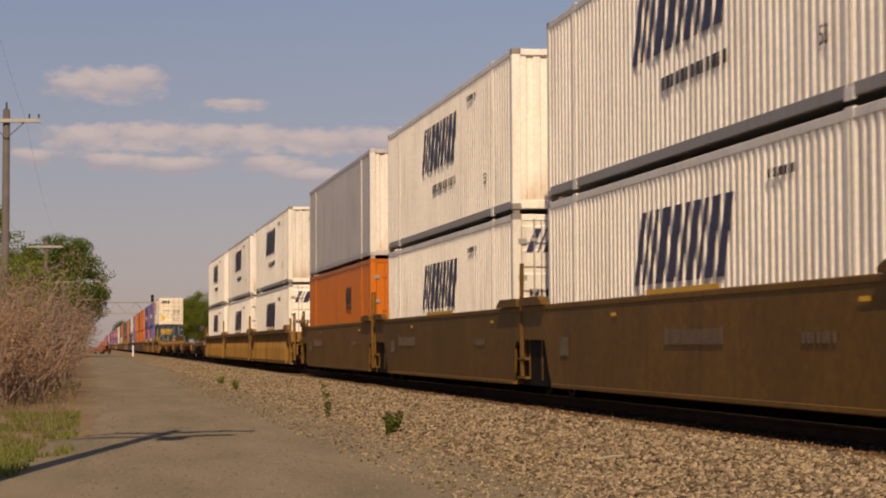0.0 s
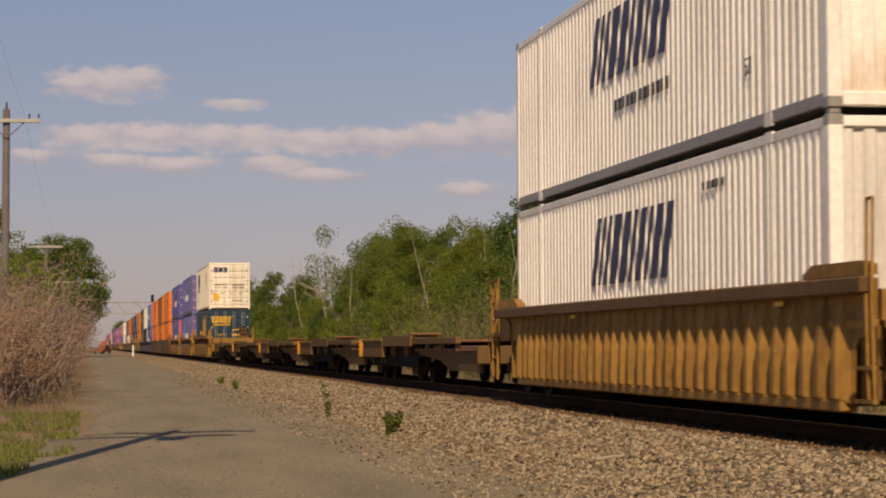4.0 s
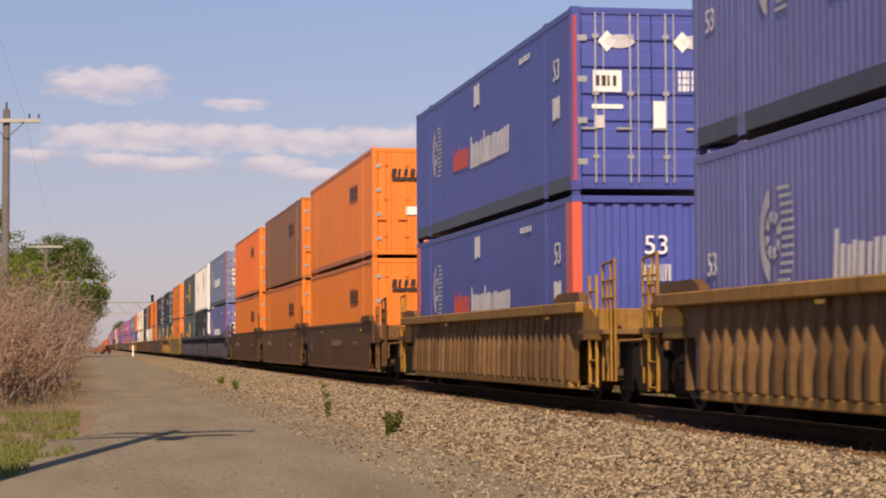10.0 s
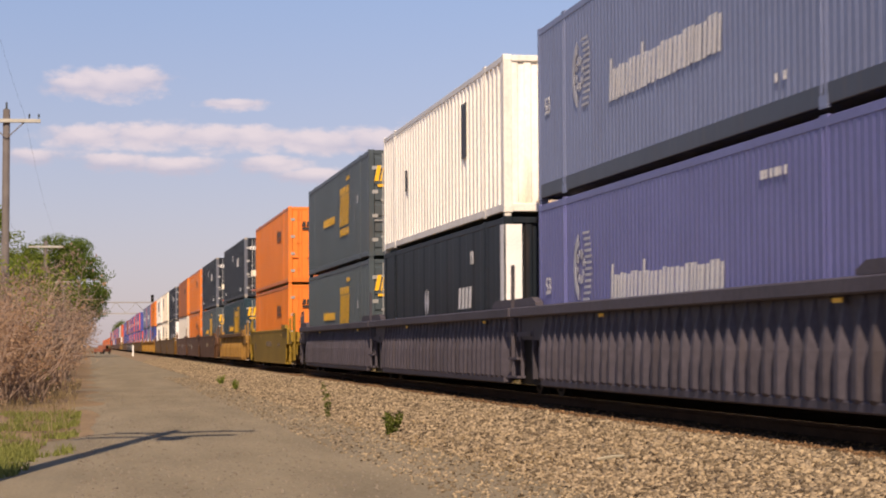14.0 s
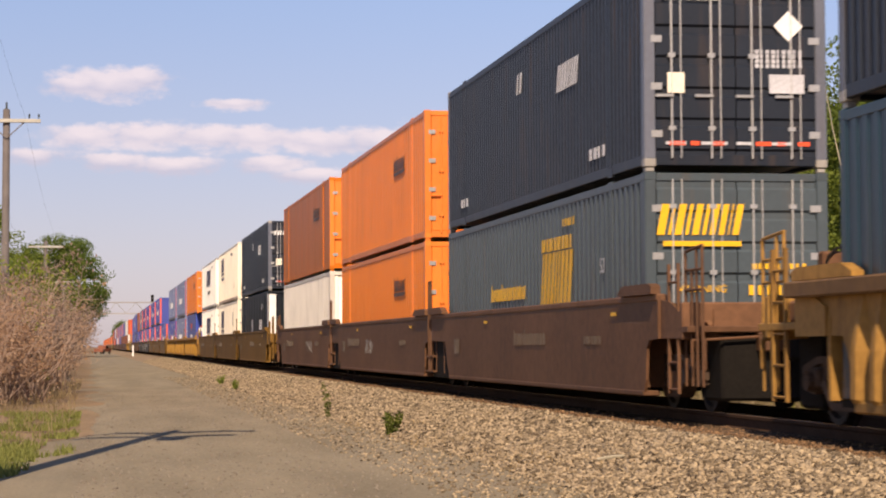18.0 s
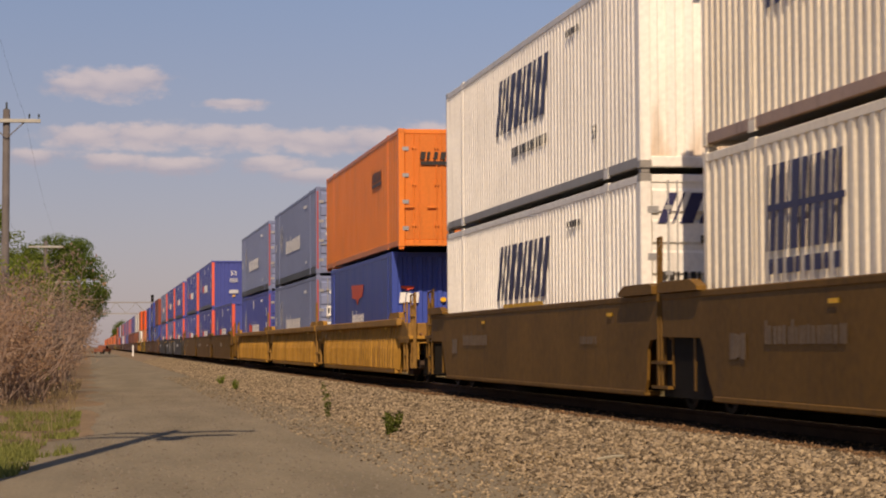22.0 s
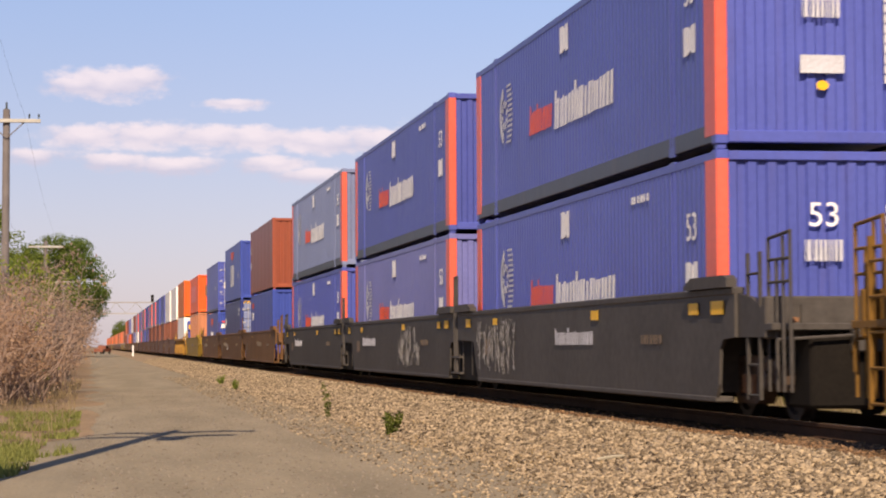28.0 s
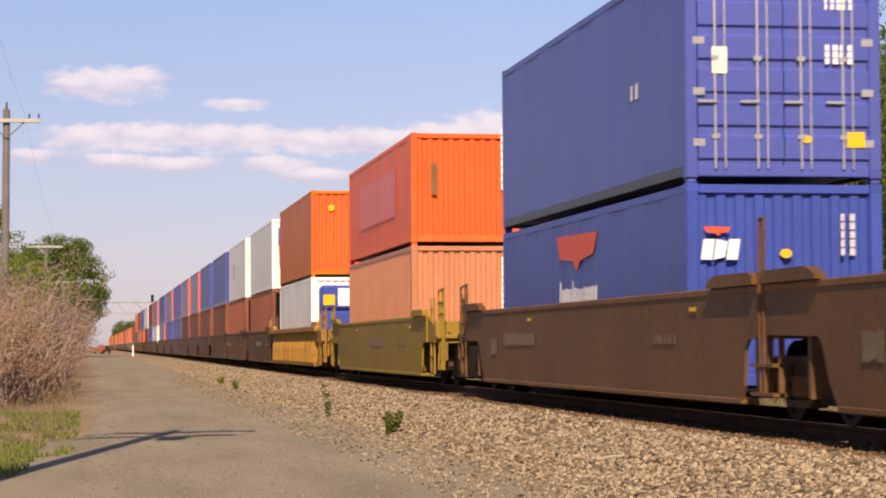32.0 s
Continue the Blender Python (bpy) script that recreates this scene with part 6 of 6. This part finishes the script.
# ---- plants ----
def leaf_cloud(centres, radii, per, size, rng, flat=0.8):
    """Small leaf quads round many clump centres, as vertex and face arrays."""
    c = np.repeat(np.asarray(centres, float), per, 0)
    r = np.repeat(np.asarray(radii, float), per)[:, None]
    n = len(c)
    d = rng.normal(size=(n, 3))
    d /= np.linalg.norm(d, axis=1, keepdims=True)
    p = c + d * r * rng.uniform(0.35, 1.0, (n, 1)) ** 0.5 * np.array((1, 1, flat))
    u = rng.normal(size=(n, 3))
    u /= np.linalg.norm(u, axis=1, keepdims=True)
    w = np.cross(u, rng.normal(size=(n, 3)))
    w /= np.linalg.norm(w, axis=1, keepdims=True)
    s = rng.uniform(size[0], size[1], (n, 1))
    v = np.stack([p - u * s, p - w * s * 0.55 + u * s * 0.1, p + u * s, p + w * s * 0.55 + u * s * 0.1], 1).reshape(-1, 3)
    return v, np.arange(n * 4).reshape(-1, 4)


def limb_tree(g, rng, start, direction, length, radius, depth, tips):
    """Grows limbs into g and collects the ends of the twigs."""
    p, d = Vector(start), Vector(direction).normalized()
    steps = 3
    for i in range(steps):
        d = (d + Vector(rng.normal(0, 0.13, 3)) + Vector((0, 0, 0.05))).normalized()
        q = p + d * (length / steps)
        g.rod(p, q, radius * (1 - 0.22 * i), 6 if depth > 1 else 4, radius * (1 - 0.22 * (i + 1)))
        p = q
        if depth > 0 and i > 0 or depth > 1:
            for _ in range(2 if depth > 1 else 1):
                side = Vector(rng.normal(0, 1, 3))
                side = (side - side.dot(d) * d).normalized()
                limb_tree(g, rng, p, d * 0.55 + side * 0.75 + Vector((0, 0, 0.18)), length * 0.58, radius * 0.5, depth - 1, tips)
    tips.append(tuple(p))


def tree(seed, h, rx, leaf, name="tree", label="leafy green broadleaf tree", low=0.16, clumps=230, per=80, size=(0.045, 0.095), bark=BARK, gaps=-0.1, taper=0.25):
    """Trunk and limbs, with leaf clumps that fill an uneven crown of radius rx from low * h up to h."""
    rng = np.random.default_rng(seed)
    t = thing(name, label, "tree", "trees along the track")
    g, tips = Geo(), []
    trunk_h = h * 0.34
    g.rod((0, 0, -0.2), (0.1, 0, trunk_h), h * 0.017, 9, h * 0.012)
    for k in range(7):
        a = 2 * math.pi * k / 7 + rng.uniform(-0.4, 0.4)
        limb_tree(g, rng, (0.1, 0, trunk_h * rng.uniform(0.5, 1.0)), (math.cos(a) * rx / h * 2.4, math.sin(a) * rx / h * 2.4, rng.uniform(0.5, 1.3)), h * 0.165, h * 0.007, 2, tips)
    limb_tree(g, rng, (0.1, 0, trunk_h), (rng.normal(0, 0.1), rng.normal(0, 0.1), 1), h * 0.26, h * 0.010, 2, tips)
    part("trunk", g.mesh("trunk", bark), t)
    mid, rz = h * (1 + low) / 2, h * (1 - low) / 2
    pts = []
    while len(pts) < clumps:
        d = Vector(rng.normal(0, 1, 3)).normalized()
        bulge = 1 + 0.32 * noise.noise((d.x * 1.9 + seed, d.y * 1.9, d.z * 1.9)) + 0.16 * noise.noise((d.x * 4 + seed, d.y * 4, d.z * 4))
        r = rng.uniform(0.25, 1.0) ** 0.45 * bulge * 0.93
        wide = 1.0 if d.z < 0 else 1.0 - taper * d.z
        q = (d.x * r * rx * wide, d.y * r * rx * wide, mid + d.z * r * rz)
        if noise.noise((q[0] * 0.55, q[1] * 0.55, q[2] * 0.55 + seed)) > gaps:
            pts.append(q)
    rad = rng.uniform(0.035, 0.075, len(pts)) * h
    v, f = leaf_cloud(pts, rad, per, size, rng)
    part("crown", raw_mesh("crown", v, f, leaf), t)
    return t


def bare_tree(seed, h, label, lean=(0, 0)):
    rng = np.random.default_rng(seed)
    t = thing("dead_tree", label, "tree", "trees along the track")
    g, tips = Geo(), []
    p = Vector((0, 0, -0.2))
    d = Vector((lean[0], lean[1], 1)).normalized()
    for i in range(8):
        d = (d + Vector(rng.normal(0, 0.05, 3))).normalized()
        q = p + d * h / 8
        g.rod(p, q, 0.065 * (1 - i / 9), 7, 0.065 * (1 - (i + 1) / 9))
        if i > 2:
            s = Vector(rng.normal(0, 1, 3)).normalized()
            limb_tree(g, rng, q, d + s * 0.5, h * 0.13, 0.022 * (1.1 - i / 9), 1, tips)
        p = q
    part("trunk", g.mesh("trunk", PALEB), t)
    return t


def shrub(seed, h, leaf, twig, n=26, per=30, name="shrub", label="leafy green undergrowth shrub", size=(0.06, 0.14), bare=0.2):
    rng = np.random.default_rng(seed)
    t = thing(name, label, "shrub", "undergrowth")
    g, tips = Geo(), []
    for k in range(n):
        a, r = rng.uniform(0, 2 * math.pi), rng.uniform(0, 0.35) * h
        d = Vector((rng.normal(0, 0.38), rng.normal(0, 0.38), 1)).normalized()
        p = Vector((math.cos(a) * r, math.sin(a) * r, -0.1))
        ln = h * rng.uniform(0.5, 0.95)
        q = p + d * ln * 0.5
        e = q + (d + Vector(rng.normal(0, 0.25, 3))).normalized() * ln * 0.5
        g.rod(p, q, 0.011 * h ** 0.5, 4, 0.008 * h ** 0.5)
        g.rod(q, e, 0.008 * h ** 0.5, 4, 0.003)
        for _ in range(5):
            f = rng.uniform(0.25, 1.0)
            b = p.lerp(q, f * 2) if f < 0.5 else q.lerp(e, f * 2 - 1)
            e2 = b + (d * 0.6 + Vector(rng.normal(0, 0.5, 3))) * ln * 0.24
            g.rod(b, e2, 0.005 * h ** 0.5, 3, 0.002)
            tips.append(tuple(e2))
        tips.append(tuple(e))
    part("branchwork", g.mesh("branchwork", twig), t)
    tips = [q for q in tips if rng.uniform() > bare]
    v, f = leaf_cloud(tips, rng.uniform(0.05, 0.1, len(tips)) * h, per, size, rng)
    part("foliage", raw_mesh("foliage", v, f, leaf), t)
    return t


def place(ob, x, y, z=0.0, s=1.0, rz=0.0):
    c = copy_thing(ob, pose(x, y, z, 0, 0, rz))
    c.scale = (s, s, s)
    return c


def put_first(ob, x, y, s=1.0, rz=0.0):
    ob.location, ob.rotation_euler, ob.scale = (x, y, 0), (0, 0, radians(rz)), (s, s, s)


def build_plants():
    rng = random.Random(5)
    # broadleaf trees behind the line
    big = tree(11, 10.7, 3.9, LEAF_A, taper=0.05, clumps=640, per=110, size=(0.04, 0.08), label="tall full-crowned green tree behind the track")
    dark = tree(12, 9.0, 2.4, LEAF_B, clumps=230, label="dark green broadleaf tree behind the track")
    light = tree(13, 6.4, 2.1, LEAF_C, low=0.05, clumps=200, per=70, size=(0.035, 0.075), label="yellow-green young tree behind the track")
    mid = tree(16, 6.6, 2.2, LEAF_A, low=0.05, clumps=220, per=70, size=(0.035, 0.075), label="green young tree behind the track")
    thin = tree(14, 10.5, 1.6, LEAF_B, low=0.3, clumps=90, per=34, gaps=0.1, bark=PALEB, label="thin tall tree with pale stems")
    dead = bare_tree(15, 9.0, "pale leafless leaning dead tree", (-0.2, 0.05))
    put_first(big, 21.7, 66.5, 1.0, 20)
    put_first(dark, 21.4, 105, 1.0, 0)
    put_first(light, 18.5, 78, 0.95, 0)
    put_first(mid, 18.3, 62, 0.9, 0)
    put_first(thin, 21, 165, 1.0, 0)
    put_first(dead, 19.15, 48.2, 0.9, 0)
    put = [(big, 24.3, 59, 1.08, 200), (big, 27.5, 70, 0.95, 100), (big, 21, 46, 0.95, 77), (big, 27, 52, 1.05, 300), (dark, 21.4, 86, 0.82, 60), (dark, 23.5, 97, 0.86, 130),
           (dark, 24, 112, 0.84, 190), (thin, 21.8, 126, 0.9, 90), (dark, 20.9, 141, 1.04, 250), (thin, 21.2, 152, 0.85, 200), (thin, 20.6, 190, 1.2, 70), (thin, 21.5, 178, 1.0, 33),
           (dark, 19.2, 228, 1.05, 45), (dark, 20.5, 210, 0.95, 80), (big, 18.5, 262, 0.9, 10), (dark, 17.5, 285, 1.15, 15), (big, 16.5, 330, 0.92, 75), (dark, 16.5, 372, 1.1, 145),
           (dark, 25.5, 80, 1.05, 222), (dark, 27, 125, 1.05, 20), (big, 28, 150, 0.85, 20), (big, 27, 190, 0.85, 290), (dark, 24, 240, 1.0, 10), (big, 31, 95, 0.85, 40), (big, 23.2, 140, 0.88, 33), (big, 22.8, 123, 0.8, 140), (big, 23.4, 112, 0.74, 260), (dark, 22.4, 99, 0.9, 310), (big, 23.4, 158, 1.0, 190), (big, 24, 176, 1.0, 80), (dark, 21.4, 80, 0.8, 310), (mid, 20.6, 84, 1.15, 222), (dark, 22.4, 84, 0.86, 77), (mid, 20.2, 88, 1.2, 12), (dark, 22.5, 90, 0.82, 160), (mid, 20.6, 97, 1.2, 300)]
    for ob, x, y, s, rz in put:
        place(ob, x, y, 0, s, rz)
    for i in range(36):
        y = 44 + i * 5.2 + rng.uniform(-1.5, 1.5)
        place((mid, light, mid, dark)[i % 4], 18.0 + rng.uniform(0, 2.4) - 0.006 * y, y, 0, (0.62 if i % 4 == 3 else 1.0) * rng.uniform(0.75, 1.05), rng.uniform(0, 360))
    for x, y, s, rz in ((18.2, 70, 0.75, 100), (17.8, 92, 0.8, 250), (18.6, 112, 0.85, 30), (19.5, 170, 1.0, 160), (19, 181, 0.95, 280), (18.3, 158, 0.9, 20), (17.5, 61, 0.7, 200), (18.2, 147, 0.8, 300), (18.8, 163, 1.0, 77), (18.1, 174, 0.85, 130), (19.2, 187, 1.1, 340), (18.0, 122, 0.7, 222), (17.9, 83, 0.7, 10), (18.4, 101, 0.8, 111)):
        place(dead, x, y, 0, s, rz)
    bush = shrub(21, 3.2, LEAF_A, TWIG_G, n=30, per=46, size=(0.035, 0.075))
    bush2 = shrub(22, 3.6, LEAF_C, TWIG_G, n=26, per=36, bare=0.35, size=(0.035, 0.075))
    put_first(bush, 16.5, 60, 1.0)
    put_first(bush2, 16.5, 74, 1.0)
    for i in range(60):
        y = 40 + i * 2.9 + rng.uniform(-1, 1)
        place((bush, bush2)[i % 2], 15.8 + rng.uniform(0, 2.6) + (i % 3) * 1.0, y, 0, rng.uniform(0.75, 1.25), rng.uniform(0, 360))
    scrub = shrub(23, 4.2, LEAF_C, TWIG_G, n=34, per=5, name="scrub_bush", label="grey-brown leggy scrub with few leaves", size=(0.03, 0.06), bare=0.45)
    put_first(scrub, 15.6, 52, 1.0)
    for i in range(24):
        y = 44 + i * 3.4 + rng.uniform(-1, 1)
        place(scrub, 15.2 + rng.uniform(0, 2.2), y, 0, rng.uniform(0.7, 1.2), rng.uniform(0, 360))
    # trees and dry scrub on the near side
    put_left = [(dark, -2.2, 319, 1.98, 30), (dark, -1.7, 307, 1.86, 130), (dark, -4.7, 304, 1.94, 250), (dark, -7.1, 344, 1.86, 170), (dark, -10.9, 320, 1.75, 80), (dark, -6.1, 132, 1.14, 10), (dark, -7.4, 124, 1.16, 80), (light, -3.6, 112, 0.98, 50),
                (light, -4.3, 100, 0.8, 150), (light, -3.9, 125, 1.1, 200), (mid, -5.0, 150, 1.15, 20), (dark, -8.2, 312, 1.85, 200), (mid, -4.6, 316, 2.1, 90), (dark, -10, 150, 1.2, 0),
                (big, 12.6, 900, 1.15, 60), (dark, 16.0, 930, 1.4, 10), (big, 19.5, 980, 1.25, 200)]
    for ob, x, y, s, rz in put_left:
        place(ob, x, y, 0, s, rz)
    dry = shrub(31, 3.0, DRYLEAF, TWIG, n=46, per=16, name="dry_bush", label="brown leafless thicket bush beside the road", size=(0.022, 0.05), bare=0.1)
    dry2 = shrub(32, 3.3, DRYLEAF, TWIG, n=50, per=12, name="dry_bush", label="tangled dry brown bush beside the road", size=(0.02, 0.045), bare=0.2)
    mixed = shrub(33, 3.4, LEAF_C, TWIG_G, n=34, per=14, name="budding_bush", label="brown bush with yellow-green leaf buds", size=(0.03, 0.07), bare=0.3)
    put_first(dry, -2.6, 56, 1.0)
    put_first(dry2, -2.7, 64, 1.0)
    put_first(mixed, -4.2, 72, 1.0)
    for i in range(44):
        y = 52 + i * 3.1 + rng.uniform(-1, 1)
        place((dry, dry2)[i % 2], -1.8 - rng.uniform(0, 0.9) - (i % 2) * 1.3 - max(0, 62 - y) * 0.05, y, 0, rng.uniform(0.9, 1.15) * (1 + 0.002 * (y - 52)), rng.uniform(0, 360))
    for ob, x, y, s in ((dry2, -2.7, 60, 1.35), (dry, -3.2, 63, 1.4), (dry2, -3.0, 68, 1.45), (mixed, -3.4, 65, 1.4), (dry, -3.9, 72, 1.6), (mixed, -3.2, 75, 1.4), (dry2, -3.4, 80, 1.5)):
        place(ob, x, y, 0, s, 40 * y)
    for x, y, z in ((-4.5, 94, 1.75), (-5.2, 102, 1.95), (-4.6, 110, 1.9), (-4.3, 86, 1.6)):
        place(mixed, x, y, 0, z, 31 * y)
    for i in range(16):
        place(mixed, -4.0 - rng.uniform(0, 2), 58 + i * 7 + rng.uniform(-2, 2), 0, rng.uniform(0.9, 1.25), rng.uniform(0, 360))
    build_grass(np.random.default_rng(3))
    build_weeds()


def blades(name, n, xr, yr, h, material, rng, label, zf=lambda x, y: 0.0):
    x, y = rng.uniform(*xr, n), rng.uniform(*yr, n)
    keep = np.array([noise.noise((a * 1.3, b * 0.4, 9)) + 0.35 * noise.noise((a * 4, b * 1.6, 2)) > 0.05 for a, b in zip(x, y)])
    x, y = x[keep], y[keep]
    n = len(x)
    z = np.array([zf(float(a), float(b)) for a, b in zip(x, y)])
    hh = rng.uniform(h[0], h[1], n)
    a = rng.uniform(0, 2 * math.pi, n)
    lean = rng.normal(0, 0.35, (n, 2)) * hh[:, None]
    w = 0.006 + 0.012 * rng.uniform(0, 1, n)
    p = np.stack([x, y, z], 1)
    du = np.stack([np.cos(a) * w, np.sin(a) * w, 0 * w], 1)
    tip = p + np.concatenate([lean, hh[:, None]], 1)
    v = np.stack([p - du, p + du, tip], 1).reshape(-1, 3)
    ob = new(name, raw_mesh(name, v, np.arange(3 * n).reshape(-1, 3), material))
    return tagged(ob, label, "grass", kind="stuff")


def build_grass(rng):
    blades("grass", 44000, (-4.5, -0.2), (24, 47), (0.03, 0.14), GRASSM, rng, "patchy green grass on the road verge")
    blades("dry_grass", 12000, (-5, -0.35), (31, 90), (0.05, 0.28), STRAW, rng, "dry straw-coloured grass on the verge")
    blades("dry_grass_strip", 2600, (4.2, 5.6), (22, 40), (0.02, 0.07), STRAW, rng, "sparse dry grass at the foot of the ballast", lambda x, y: bed_z(max(x, 4.4), y))
    blades("tall_dry_grass", 14000, (12.8, 16.0), (28, 120), (0.15, 0.5), STRAW, rng, "tall straw-coloured grass along the far side of the track")
    blades("field_grass", 20000, (15.2, 18.5), (38, 150), (0.12, 0.45), GRASSM, rng, "tall rough grass along the far side of the track")


def weed(at, h, n, label, seed, leaf):
    rng = np.random.default_rng(seed)
    w = thing("weed", label, "weed", "weeds on the ballast", at)
    g, pts = Geo(), []
    for i in range(n):
        d = Vector((rng.normal(0, 0.3), rng.normal(0, 0.3), 1)) if n > 3 else Vector((rng.normal(0, 0.06), 0, 1))
        e = d.normalized() * h * rng.uniform(0.7, 1)
        g.rod((0, 0, -0.03), e, 0.008, 5, 0.003)
        pts += [tuple(e * f) for f in np.linspace(0.15, 1, 9)]
    part("stalk", g.mesh("stalk", TWIG_G), w)
    v, f = leaf_cloud(pts, [0.05 + 0.02 * (n > 3)] * len(pts), 9, (0.017, 0.042), rng)
    part("foliage", raw_mesh("foliage", v, f, leaf), w)


def ground_at(x, y):
    return bed_z(x, y) if x >= 4.4 else road_z(x, y)


def build_weeds():
    for x, y, h, n, label in ((4.7, 42.9, 0.72, 2, "tall single weed stalk on the ballast edge"), (4.75, 34.1, 0.40, 7, "low spreading green weed on the ballast edge"),
                              (4.8, 80.0, 0.35, 5, "small pale green weed tuft"), (4.75, 71.0, 0.32, 5, "small pale green weed tuft")):
        weed((x, y, ground_at(x, y)), h, n, label, int(y * 10), LEAF_C if "pale" in label else LEAF_W)
    st = tagged(new("stick", Geo().rod((-0.15, 0, 0.02), (0.02, 0.02, 0.03), 0.02, 6).rod((0.02, 0.02, 0.03), (0.15, -0.02, 0.03), 0.02, 6, 0.012).mesh("stick", PALEB)), "short pale broken stick lying on the ballast", "stick")
    st.location, st.rotation_euler = (5.6, 22.8, ground_at(5.6, 22.8) + 0.035), (0, radians(-6), radians(-12))


build_plants()
build_stones()


# ---- what moves ----
def travelled(t):
    """Metres that the train has run since the start."""
    return 24.976 * t + 0.0047 * t * t - 0.00003 * t ** 3


def motions():
    # one roll for all front and one for all rear wheel pairs of the trucks; the wheels look alike after each quarter turn
    for e in (-0.89, 0.89):
        pairs = [w for w, at in WHEELS if at == e]
        walk(pairs[0], [(i / 30, pose(0, e, 0.457, math.degrees(travelled(i / 30) / 0.457) - 90 * i, 0, 0)) for i in range(0, 961, 4)])
        lead = pairs[0].animation_data
        for w in pairs[1:]:
            w.rotation_mode = "QUATERNION"
            keys = w.animation_data_create()
            keys.action, keys.action_slot = lead.action, lead.action_slot
    for ob, y in MOVERS:
        x, z = ob.location.x, ob.location.z
        walk(ob, [(t, pose(x, y - travelled(t), z)) for t in (0, 4, 8, 12, 16, 20, 24, 28, 32)])


motions()
